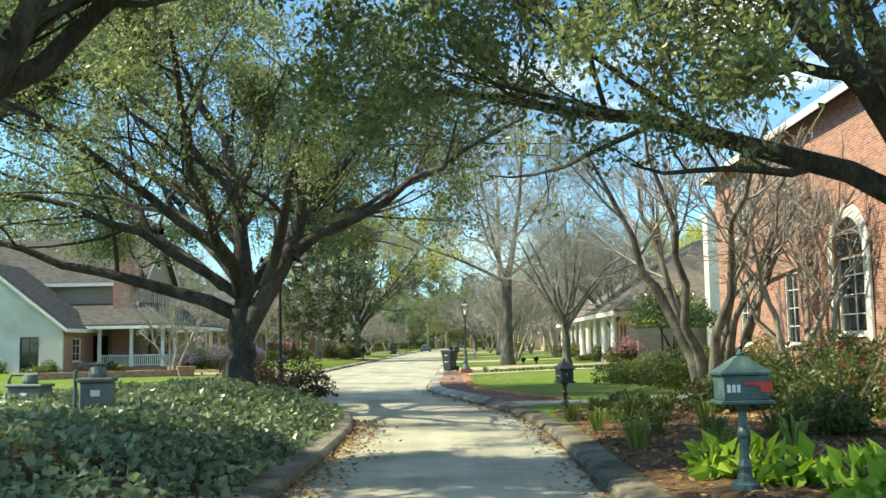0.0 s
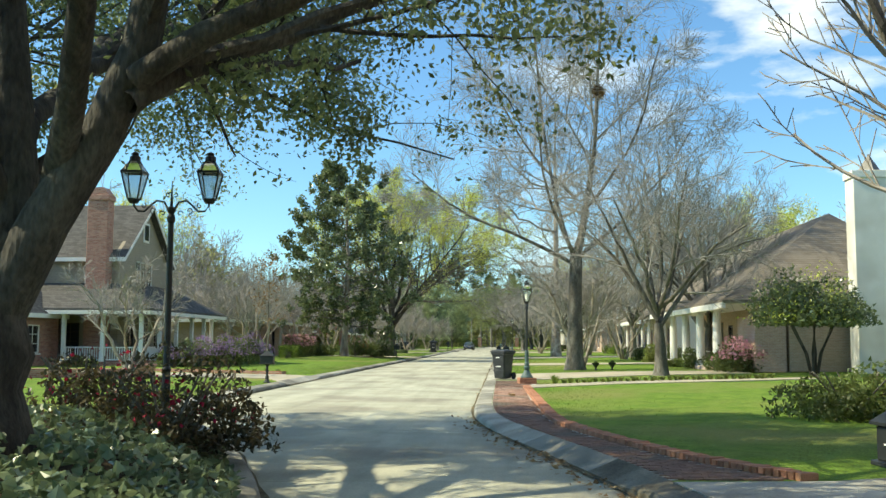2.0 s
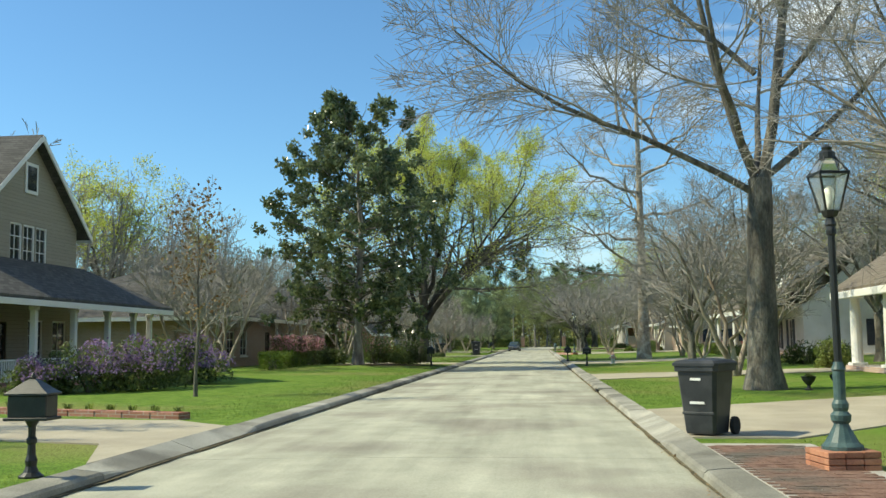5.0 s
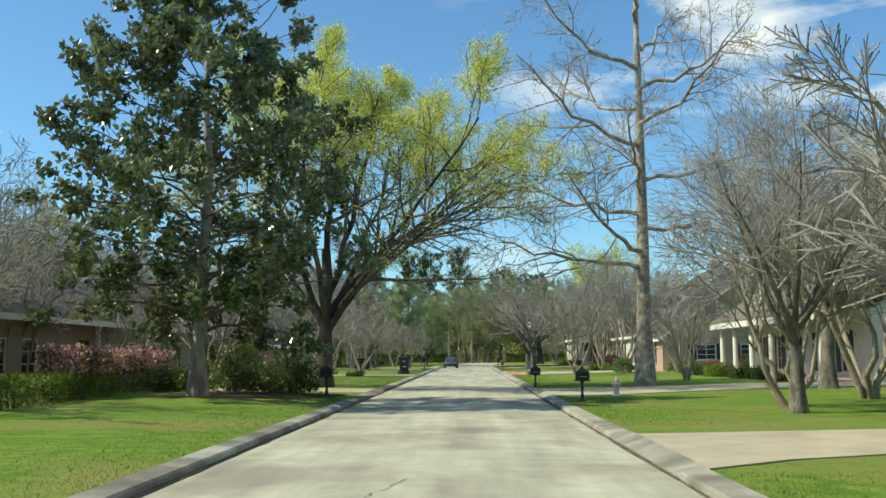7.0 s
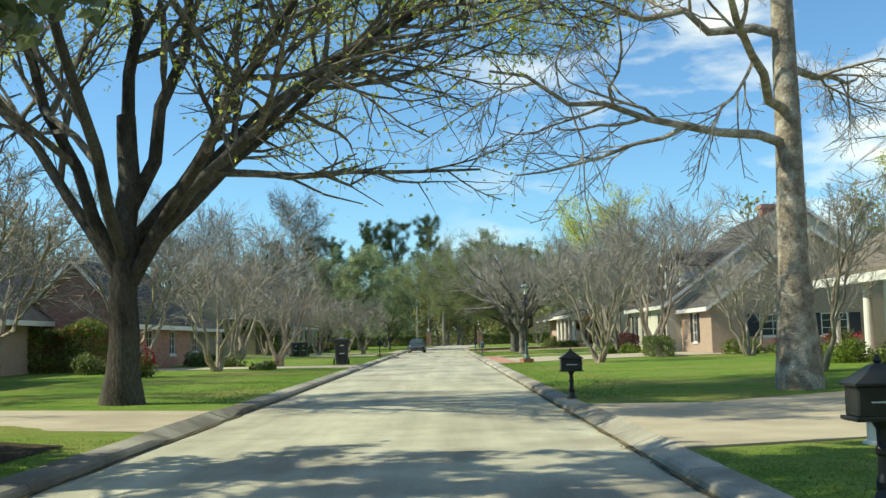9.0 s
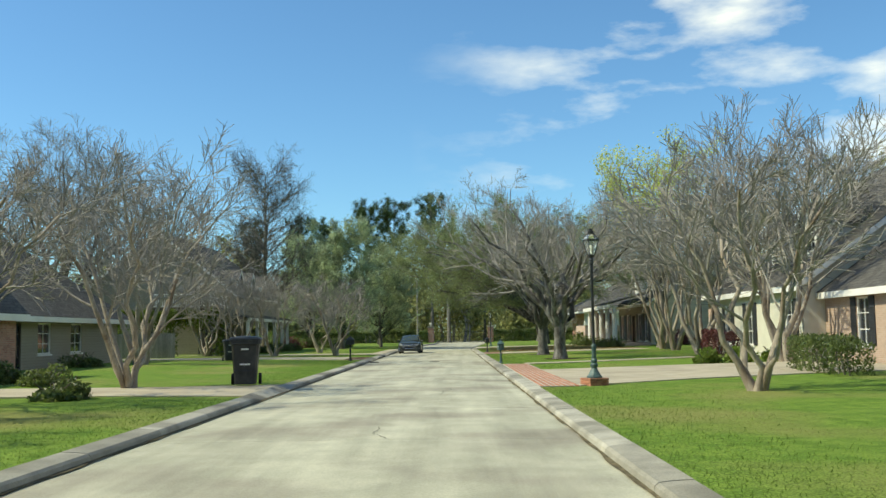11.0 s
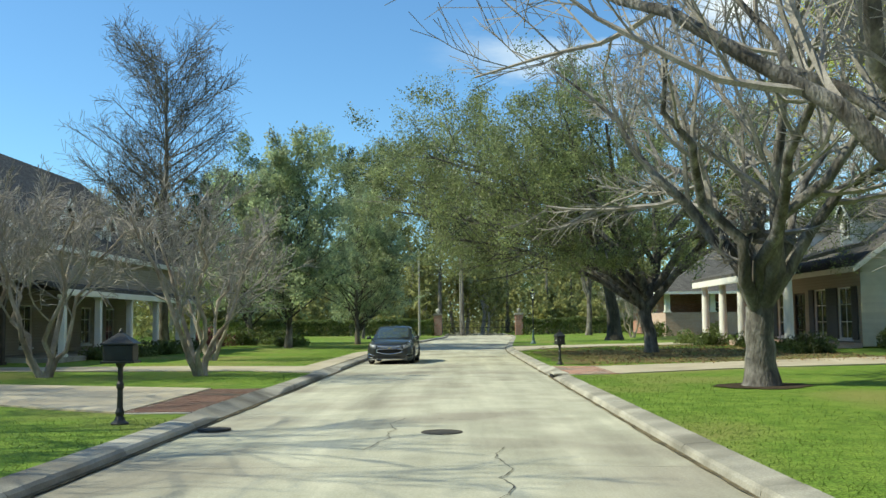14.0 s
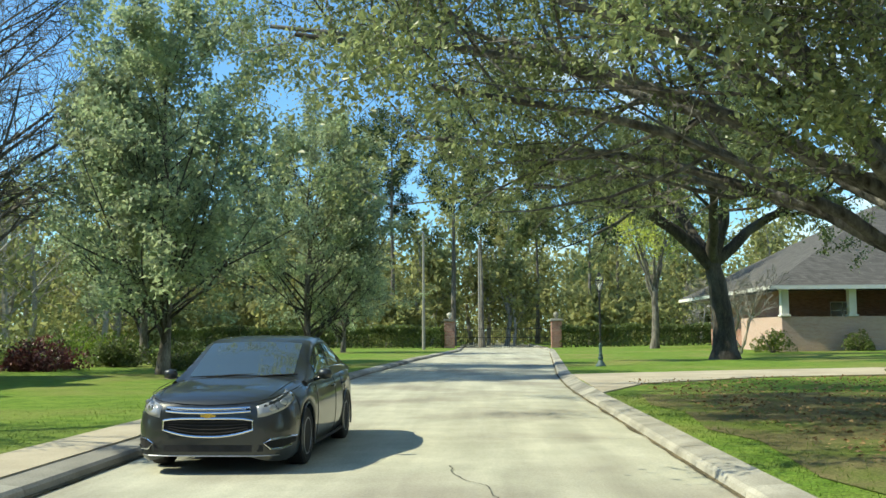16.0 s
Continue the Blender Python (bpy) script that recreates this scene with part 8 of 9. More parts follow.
def hedge(name, label, at, L, W, H, n, size, leafmat, bloom=None, bn=0, turn=0, seed=1, wave=0.12):
    """A clipped or loose hedge: leaves over a rounded box, with a dark twiggy core."""
    rng = np.random.default_rng(seed)
    e = thing(name, label, "hedge", at, turn)
    bm = bmesh.new()
    for i in range(int(L / 0.5)):
        x = -L / 2 + 0.3 + i * 0.5
        pipe(bm, ((x, 0, -0.05), (x + 0.05, 0.06, H * 0.5), (x + rng.normal() * 0.15, rng.normal() * 0.1, H * 0.85)), [0.03, 0.025, 0.01], 5)
    tagged(part("stem", bm, M_BARKG, e), kind="stuff")

    def shell(k):
        u = rng.uniform(-1, 1, (k, 3))
        u[:, 2] = rng.uniform(0, 1, k)
        face = rng.random(k)
        m = rng.uniform(0.72, 1.04, k)
        u[:, 2] = np.where(face < 0.45, m, u[:, 2])
        s = np.sign(rng.random(k) - 0.5)
        u[:, 1] = np.where((face >= 0.45) & (face < 0.9), s * m, u[:, 1])
        u[:, 0] = np.where(face >= 0.9, s * (0.98 + 0.03 * m), u[:, 0])
        p = u * np.array([L / 2, W / 2, H])
        p[:, 2] *= 1 + wave * np.sin(p[:, 0] * 2.1 + seed) * 0.5 + wave * np.sin(p[:, 0] * 0.9 + 1) * 0.6
        p[:, 1] *= 1 + wave * np.sin(p[:, 0] * 1.7 + 2 * seed)
        return p + rng.normal(size=p.shape) * 0.03
    v, f = leaves(shell(n), size * 1.15, rng, 0.0, 0.42, 0.0, True)
    tagged(array_mesh("foliage", v, f, leafmat, e), kind="stuff")
    if bloom:
        q = shell(bn)
        q = q[q[:, 2] > H * 0.55]
        v, f = leaves(q, 0.10, rng, -0.3, 0.6)
        tagged(array_mesh("bloom", v, f, bloom, e), kind="stuff")
    return e


def on_lawn(x, y, dz=0.0):
    return (x, y, lawn_z(x, y) + dz)


# ivy bed on the left
def ivy():
    rng = np.random.default_rng(7)
    n = 90000
    y = -4 + 37.5 * rng.random(n) ** 0.9
    x = -1.75 - 14 * rng.random(n) ** 1.1
    lim = 16.5 + np.clip(x + 9, -6, 7) * 1.9
    le = np.interp(y, [p[0] for p in LEFT], [p[1] for p in LEFT]) - 0.30
    k = (y < lim) & (x < le)
    x, y = x[k], y[k]
    z = np.array([lawn_z(a, b) for a, b in zip(x, y)]) + np.minimum(0.22, 0.05 + 0.25 * (le[k] - x)) * (0.35 + 0.65 * rng.random(len(x))) + 0.05 * np.sin(x * 2.3) * np.sin(y * 1.9)
    v, f = leaves(np.stack([x, y, z], 1), 0.10, rng, -0.15, 0.5, 0.45)
    tagged(array_mesh("ivy", v, f, M_IVY), "dense glossy dark green ground cover behind the kerb", "ground cover", kind="stuff")


ivy()
sheet_poly = [(-1.98, -10), (-1.98, 16.5), (-2.2, 20), (-3.05, 23.4), (-4.05, 26), (-4.95, 28.4), (-6.2, 29.6), (-8, 27), (-9.4, 19), (-16, 10), (-16, -10)]


def bed(name, poly, material, label, lift=0.012):
    """A planting bed that follows the ground."""
    bm = bmesh.new()
    vs = [bm.verts.new((x, y, 0)) for x, y in poly]
    fc = bm.faces.new(vs)
    bmesh.ops.triangulate(bm, faces=[fc])
    for _ in range(4):
        es = [e for e in bm.edges if e.calc_length() > 1.2]
        if es:
            bmesh.ops.subdivide_edges(bm, edges=es, cuts=1)
            bmesh.ops.triangulate(bm, faces=[f for f in bm.faces if len(f.verts) > 3])
    for v in bm.verts:
        v.co.z = lawn_z(v.co.x, v.co.y) + lift
    bmesh.ops.recalc_face_normals(bm, faces=bm.faces)
    return tagged(part(name, bm, material), label, "planting bed", kind="structure")


bed("planting_bed", sheet_poly, M_SOIL, "dark soil under the ivy beside the kerb")
bed("planting_bed", [(2.27, -6), (2.27, 16), (2.2, 19.8), (4.2, 21.4), (14, 24.6), (14, -6)], M_MULCH, "leaf-strewn brown mulch bed before the brick house")


bed("planting_bed", [(-8.35, 90.8), (-8.35, 94.2), (-10.4, 94.9), (-13.2, 94.7), (-14.4, 92.8), (-14.2, 88.4), (-12.6, 86.8), (-10.8, 87.6), (-9.6, 89.6)], M_SOIL, "dark mulch bed under the magnolia and shrubs")
for x, y, r in ((2.95, 156.4, 0.95), (3.0, 166.3, 1.0)):
    bed("planting_bed", [(x + r * (1 + 0.1 * math.sin(3 * i)) * math.cos(i * math.pi / 9), y + r * (1 + 0.1 * math.sin(5 * i)) * math.sin(i * math.pi / 9)) for i in range(18)], M_SOIL, "dark mulch ring round a tree", 0.02)


earth = [(0.1 + 0.18 * math.sin(2.1 * k), 178.4 + 1.5 * k) for k in range(11)] + [(11.4 + 0.5 * math.sin(1.7 * k), 193.1 - 1.75 * k) for k in range(9)]
bed("dry_lawn", earth, M_EARTH, "thin brownish grass and earth under the oak")


def litter(name, label, n, x0, x1, y0, y1, seed, size=0.07, edge=None, material=M_LITTER, lift=0.015):
    rng = np.random.default_rng(seed)
    x, y = rng.uniform(x0, x1, n), rng.uniform(y0, y1, n)
    if edge:
        side, w = edge
        off = np.abs(rng.normal(size=n)) * w
        fn = left_edge if side < 0 else right_edge
        x = np.array([fn(b) for b in y]) - side * off
        z = np.full(n, 0.012)
    else:
        z = np.array([lawn_z(a, b) for a, b in zip(x, y)]) + lift
    v, f = leaves(np.stack([x, y, z], 1), size, rng, 0.0, 0.42, 0.75)
    v[:, 2] = np.maximum(v[:, 2], np.repeat(z, 4) - 0.004)
    tagged(array_mesh(name, v, f, material), label, "fallen leaves", kind="stuff")


litter("leaf_litter", "dry tan leaves strewn over the mulch bed", 9500, 2.3, 10.5, 2, 21, 21, 0.085)
litter("fallen_leaves", "dry orange-brown leaves gathered along the kerb", 1500, 0, 0, 4, 20, 22, 0.07, (-1, 0.28))
litter("fallen_leaves", "dry brown leaves along the right-hand kerb", 900, 0, 0, 4, 33, 23, 0.07, (1, 0.22))
litter("fallen_leaves", "dry brown oak leaves scattered over the shaded lawn", 8500, 0.8, 11.5, 177, 200, 25, 0.075)
litter("fallen_leaves", "yellow-brown leaf debris in the gutter", 500, 0, 0, 33, 110, 24, 0.035, (1, 0.05))

k = 0
for x, y, rx, ry, rz, bl, bn in ((5.33, 13.56, 0.8, 0.8, 0.8, None, 0), (6.55, 15.46, 1.2, 1.1, 1.25, M_ROSE, 160), (8.35, 13.49, 1.3, 1.2, 1.5, M_PINK, 500), (8.3, 16.09, 1.4, 1.3, 1.7, M_PINK, 350), (6.84, 18.39, 1.4, 1.2, 1.5, None, 0), (5.29, 18.22, 1.0, 1.0, 0.85, M_ROSE, 120),
                               (9.36, 22.42, 1.5, 1.4, 1.6, M_ROSE, 300), (7.43, 27.79, 2.2, 1.4, 1.5, None, 0), (9.25, 29.85, 1.8, 1.6, 1.7, None, 0), (6.15, 31.27, 1.6, 1.2, 1.1, None, 0), (10.51, 35.92, 1.6, 1.6, 1.9, None, 0), (3.43, 16.52, 0.6, 0.6, 0.55, None, 0), (3.51, 19.04, 0.55, 0.6, 0.5, None, 0), (10.76, 10.67, 1.4, 1.4, 1.8, M_PINK, 300)):
    k += 1
    bush("azalea", "dark green azalea bush with scattered pink flowers" if bl else "dark green evergreen shrub in the mulch bed", "shrub", on_lawn(x, y), rx, ry, rz, int(2600 * rx * rz + 700), 0.075, M_SHRUB, bl, bn, 0.07, 200 + k, "bed shrubs")
for i, (x, y, r) in enumerate(((3.48, 9.44, 0.5), (4.37, 9.02, 0.55), (5.16, 9.65, 0.5), (3.87, 8.43, 0.45), (2.97, 10.13, 0.35))):
    bush("broadleaf_plant", "low lime-green broad-leaved plant beside the mailbox", "plant", on_lawn(x, y), r, r, 0.36, 170, 0.2, M_LIME, None, 0, 0.06, 240 + i, "lime plants", 7)


def strap_clump(at, n=46, h=0.35, seed=1, material=M_LIRIOPE, label="clump of arching strap-leaved border grass", group="border grass"):
    rng = np.random.default_rng(seed)
    e = thing("border_grass", label, "plant", at, rng.uniform(0, 360), group)
    V, Fc = [], []
    for i in range(n):
        a, L, w = rng.uniform(0, 6.28), h * rng.uniform(0.7, 1.2), 0.012
        d = np.array([math.cos(a), math.sin(a), 0])
        s = np.array([-d[1], d[0], 0]) * w
        b = d * rng.uniform(0, 0.08)
        p = [b, b + d * L * 0.25 + np.array([0, 0, L * 0.7]), b + d * L * 0.8 + np.array([0, 0, L * 0.75])]
        o = len(V)
        V += [p[0] - s, p[0] + s, p[1] + s, p[1] - s, p[2], p[2]]
        Fc += [(o, o + 1, o + 2, o + 3), (o + 3, o + 2, o + 4, o + 5)]
    tagged(array_mesh("blade", V, Fc, material, e), kind="stuff")
    return e


base = strap_clump(on_lawn(1.57, 45.86), seed=3)
for i in range(36):
    x = 1.9 + i * 0.22
    y = 46.0 + (x - 1.5) * 0.42 + 0.25 * math.sin(i * 1.7)
    copy_thing(base, pose(x, y, lawn_z(x, y), 0, 0, i * 67) @ Matrix.Diagonal((0.8, 0.8, 0.5 + 0.25 * ((i * 37) % 10) / 10, 1)))
for i, (x, y) in enumerate(((2.64, 12.76), (2.83, 13.74), (3.25, 14.45), (2.51, 15.47), (3.71, 12.9), (4.23, 15.57), (3.34, 11.49), (4.61, 13.31), (4.39, 11.93), (2.35, 17.47), (2.92, 18.38), (3.5, 19.1), (4.3, 18.6), (5.1, 19.3), (4.0, 17.4), (5.2, 17.8), (3.2, 16.6), (6.0, 18.8))):
    copy_thing(base, pose(x, y, lawn_z(x, y), 0, 0, i * 77) @ Matrix.Scale(1.25, 4))

# the bush at the foot of the twin lamp
bush("azalea", "reddish dark azalea bush at the foot of the lamp", "shrub", on_lawn(-3.95, 24.5), 1.3, 1.05, 1.2, 3600, 0.065, M_AZALEA, M_ROSE, 170, 0.055, 301)
bush("azalea", "dark azalea bush with a few red flowers", "shrub", on_lawn(-5.3, 25.39), 1.2, 1.0, 1.1, 2400, 0.065, M_AZALEA, M_ROSE, 170, 0.055, 302)
# before the porch house
for i, (x, y, rx, ry, rz) in enumerate(((-16.13, 63.68, 1.5, 1.5, 1.9), (-14.87, 65.08, 1.5, 1.6, 2.0), (-14.71, 68.53, 1.5, 1.5, 1.9), (-17.14, 62.54, 1.1, 1.1, 1.4))):
    bush("azalea", "mauve flowering azalea before the porch", "shrub", on_lawn(x, y), rx, ry, rz, 3400, 0.08, M_SHRUB, M_PURPLE, 2600, 0.075, 310 + i, "mauve azaleas")
hedge("hedge", "low clipped hedge with pink azalea flowers on top", on_lawn(-17, 93.5), 15, 1.5, 1.55, 13000, 0.09, M_SHRUB, M_PINK, 9000, 97, 5)
hedge("hedge", "low brownish-green clipped hedge", on_lawn(-16.01, 85.81), 10, 1.1, 0.8, 6500, 0.085, M_GLEAF, None, 0, 97, 6)
for i, (x, y, rx, ry, rz) in enumerate(((-12.2, 92.6, 1.7, 1.4, 2.1), (-10.2, 93.0, 1.3, 1.2, 1.95), (-15.16, 94.93, 1.1, 1.0, 1.5))):
    bush("evergreen_shrub", "rounded dark evergreen shrub beside the drive", "shrub", on_lawn(x, y), rx, ry, rz, 3600, 0.085, M_SHRUB, None, 0, 0.06, 330 + i, "drive shrubs")
for i, (x, y, rx, rz, b) in enumerate(((-21.37, 85.17, 1.0, 1.2, None), (-19.01, 104.16, 1.1, 1.3, M_ROSE), (-18.48, 108.28, 1.1, 1.2, None), (-15.78, 120.33, 1.1, 1.6, M_ROSE), (-19.26, 124.98, 1.0, 1.1, None), (-18.3, 128.2, 1.0, 1.1, None), (-15.17, 135.11, 1.0, 0.7, None), (-12.29, 128.72, 0.9, 0.55, None), (-17.6, 136.5, 1.0, 1.0, None), (-21.12, 153.22, 1.2, 1.0, None),
                                (-18.27, 186.13, 1.1, 0.9, None), (-18.17, 189.69, 1.1, 1.0, None), (-17.97, 192.93, 1.1, 0.9, None), (-17.62, 195.59, 1.1, 0.9, None), (-24.79, 57.82, 1.2, 0.9, None), (-27.75, 57.83, 1.2, 0.8, None), (-21.62, 61.21, 1.0, 0.7, None))):
    bush("foundation_shrub", "shrub with crimson flowers before the house" if b else "green foundation shrub before the house", "shrub", on_lawn(x, y), rx, rx, rz, 1500, 0.10, M_SHRUB, b, 700, 0.09, 350 + i, "foundation shrubs")
hedge("hedge", "wall-high hedge with yellowing leaves and crimson flowers", on_lawn(-21.6, 128.5), 3.4, 0.9, 2.1, 6000, 0.11, M_LIRIOPE, M_ROSE, 500, 8, 12, 0.2)
for i, (x, y, rx, rz, m) in enumerate(((-19.6, 208.0, 1.7, 1.5, M_HEDGEP), (-21.8, 210.2, 1.8, 1.7, M_SHRUB), (-18.4, 211.6, 1.5, 1.2, M_SHRUB), (-20.6, 217.6, 2.0, 1.8, M_GLEAF), (-16.6, 214.8, 1.5, 1.3, M_SHRUB), (-24.4, 222.4, 2.2, 2.2, M_GLEAF), (-14.6, 208.6, 1.3, 0.9, M_SHRUB))):
    bush("border_shrub", "purple-leaved shrub under the evergreen trees" if m is M_HEDGEP else "dark green shrub under the evergreen trees", "shrub", on_lawn(x, y), rx, rx, rz, 2400, 0.12, m, None, 0, 0.06, 470 + i, "border shrubs", 16)
# right-hand houses
for i, (x, y, rx, rz, b, m) in enumerate(((9.58, 63.28, 1.0, 1.1, None, M_SHRUB), (9.58, 65.22, 0.7, 0.6, None, M_SHRUB), (8.76, 65.25, 0.7, 0.6, None, M_SHRUB), (9.56, 76.94, 1.0, 1.4, None, M_LIRIOPE), (10.05, 82.66, 1.3, 1.5, None, M_SHRUB), (12.69, 86.81, 1.4, 1.4, None, M_SHRUB), (9.76, 58.46, 1.3, 1.0, None, M_SHRUB),
                                     (12.52, 106.73, 1.0, 0.9, None, M_SHRUB), (12.35, 110.23, 1.0, 1.0, None, M_SHRUB), (12.06, 113.55, 1.0, 1.0, None, M_SHRUB), (11.93, 117.34, 1.1, 1.2, None, M_GLEAF), (11.87, 121.41, 1.1, 1.0, None, M_SHRUB), (13.26, 134.58, 1.3, 1.2, None, M_GLEAF), (15.72, 134.57, 1.3, 1.0, M_ROSE, M_SHRUB), (18.67, 134.23, 1.2, 1.6, M_ROSE, M_SHRUB),
                                     (7.6, 144.9, 0.8, 0.7, None, M_GLEAF), (9.0, 145.2, 0.9, 0.75, None, M_GLEAF), (10.6, 145.5, 0.9, 0.8, None, M_GLEAF), (12.2, 145.8, 0.9, 0.8, None, M_GLEAF), (10.35, 183.88, 1.2, 0.9, None, M_SHRUB), (10.72, 189.08, 1.3, 0.9, None, M_SHRUB), (10.77, 194.28, 1.3, 0.9, None, M_SHRUB), (10.59, 198.62, 1.3, 0.9, None, M_SHRUB), (10.14, 202.26, 1.3, 0.9, None, M_SHRUB), (13.31, 227.52, 1.4, 1.5, None, M_GLEAF), (18.38, 228.14, 1.0, 1.4, None, M_SHRUB), (24.73, 228.85, 1.2, 1.0, None, M_SHRUB))):
    bush("foundation_shrub", "flowering shrub before the house" if b else "green foundation shrub before the house", "shrub", on_lawn(x, y), rx, rx, rz, 1700, 0.10, m, b, 900, 0.09, 400 + i, "foundation shrubs")
bush("azalea", "tall pink-flowering azalea before the columned porch", "shrub", on_lawn(10.3, 56.2), 1.4, 1.3, 1.9, 2800, 0.085, M_SHRUB, M_PINK, 2300, 0.11, 451, lumps=20)
for i, (x, rx, rz, m) in enumerate(((15.2, 0.9, 1.1, M_SHRUB), (16.6, 1.1, 1.5, M_HEDGEP), (18.4, 1.1, 1.4, M_HEDGEP), (20.2, 1.0, 1.2, M_SHRUB))):
    bush("foundation_shrub", "reddish-leaved shrub against the clapboard wall" if m is M_HEDGEP else "green shrub against the clapboard wall", "shrub", on_lawn(x, 186.9), rx, 0.9, rz, 1700, 0.10, m, None, 0, 0.06, 460 + i, "foundation shrubs")


def photinia(at):
    """A clipped small tree: several bare stems under a broad flat crown."""
    rng = np.random.default_rng(450)
    e = thing("photinia", "small evergreen tree with a broad dark crown on bare stems", "tree", at)
    for k in range(6):
        a = 1.05 * k + 0.3 * rng.random()
        bm = bmesh.new()
        pipe(bm, ((0.08 * math.cos(a), 0.08 * math.sin(a), -0.1), (0.3 * math.cos(a), 0.3 * math.sin(a), 0.9), (0.9 * math.cos(a + 0.2), 0.8 * math.sin(a + 0.2), 2.1), (1.7 * math.cos(a + 0.3), 1.4 * math.sin(a + 0.3), 3.0)), [0.07, 0.06, 0.045, 0.02], 7)
        part("stem", bm, M_BARKD, e)
    p = foliage_points(2.7, 2.2, 2.5, 9000, rng, 30) + np.array([0, 0, 1.9])
    v, f = leaves(p, 0.15, rng, -0.1, 0.42, 0.0, True)
    tagged(array_mesh("foliage", v, f, M_MAGLEAF, e), kind="stuff")
    q = foliage_points(2.7, 2.2, 2.6, 900, rng, 30) + np.array([0, 0, 1.95])
    v, f = leaves(q, 0.12, rng, -0.1, 0.42, 0.0, True)
    tagged(array_mesh("young_leaves", v, f, M_YLEAF, e, "yellowing young leaves"), kind="stuff")


photinia(on_lawn(11.8, 51.6))


def porch_chair(at, turn):
    e = thing("porch_chair", "white slatted wooden chair on the columned porch", "chair", at, turn, "porch chairs")
    bm = bmesh.new()
    box(bm, -0.28, 0.28, -0.26, 0.26, 0.40, 0.44, 0.01)
    part("seat", bm, M_WHITE, e)
    for k in range(5):
        bm = bmesh.new()
        x = -0.22 + 0.11 * k
        prism(bm, [(x - 0.035, 0.24, 0.44), (x + 0.035, 0.24, 0.44), (x + 0.035, 0.36, 1.08 - 0.02 * abs(k - 2)), (x - 0.035, 0.36, 1.08 - 0.02 * abs(k - 2))], (0, 0.02, 0))
        part("back_slat", bm, M_WHITE, e)
    for sx in (-1, 1):
        for y in (-0.23, 0.23):
            bm = bmesh.new()
            box(bm, sx * 0.27 - 0.025, sx * 0.27 + 0.025, y - 0.025, y + 0.025, 0.0, 0.66 if y < 0 else 0.70, 0.005)
            part("leg", bm, M_WHITE, e)
        bm = bmesh.new()
        box(bm, sx * 0.29 - 0.05, sx * 0.29 + 0.05, -0.30, 0.30, 0.66, 0.69, 0.01)
        part("armrest", bm, M_WHITE, e)


porch_chair((10.35, 63.4, 0.40), 80)
porch_chair((10.45, 65.2, 0.40), 95)


def urn(at):
    e = thing("garden_urn", "dark iron garden urn with a low plant on the lawn", "urn", at, 0, "garden urns")
    part("bowl", lathe(bmesh.new(), ((0.17, 0), (0.17, 0.05), (0.08, 0.09), (0.07, 0.2), (0.14, 0.28), (0.25, 0.42), (0.29, 0.55), (0.32, 0.58), (0.27, 0.57), (0.1, 0.5)), 18), M_IRON, e)
    rng = np.random.default_rng(int(at[0] * 10))
    p = foliage_points(0.24, 0.24, 0.22, 160, rng, 6) + np.array([0, 0, 0.54])
    v, f = leaves(p, 0.08, rng, -0.1, 0.42, 0.0, True)
    tagged(array_mesh("plant", v, f, M_SHRUB, e), kind="stuff")
    e.scale = (0.62, 0.62, 0.62)


urn(on_lawn(4.35, 61.0)), urn(on_lawn(5.2, 61.5))
hedge("hedge", "clipped purple-leaved hedge beside the drive", on_lawn(13.9, 156.4), 6.6, 1.4, 1.3, 9000, 0.10, M_HEDGEP, None, 0, 0, 9)
hedge("hedge", "clipped green hedge with pale flowers before the cream house", on_lawn(8.72, 135.28), 5, 1.2, 1.0, 4500, 0.085, M_SHRUB, None, 0, 85, 10)
hedge("hedge", "clipped dark hedge beside the cream house", on_lawn(10.39, 152.0), 1.5, 1.2, 1.1, 1500, 0.085, M_HEDGEP, None, 0, 85, 11)


# vine over the carport
def vine():
    rng = np.random.default_rng(500)
    e = thing("climbing_vine", "green climbing vine hanging over the carport beam", "vine", (-23.5, 176.5, 0.15))
    n = 9000
    x = rng.uniform(-4.0, 4.0, n)
    z = 3.55 - np.abs(rng.normal(size=n)) * 0.55 - 0.3 * np.sin(x * 2) ** 2
    post = rng.random(n) < 0.35
    c = np.array([-3.7, 0.0, 3.7])[rng.integers(0, 3, n)]
    x = np.where(post, c + rng.normal(size=n) * 0.25, x)
    z = np.where(post, rng.uniform(0, 3.4, n), z)
    v, f = leaves(np.stack([x, rng.normal(size=n) * 0.22, z], 1), 0.16, rng, 0.0, 0.42, 0.0, True)
    tagged(array_mesh("foliage", v, f, M_GLEAF, e), kind="stuff")
    bm = bmesh.new()
    for c in (-3.7, 0, 3.7):
        pipe(bm, ((c, 0, -0.05), (c + 0.1, 0.02, 1.5), (c - 0.05, 0, 3.3)), 0.03, 5)
    part("stem", bm, M_BARKG, e)


vine()


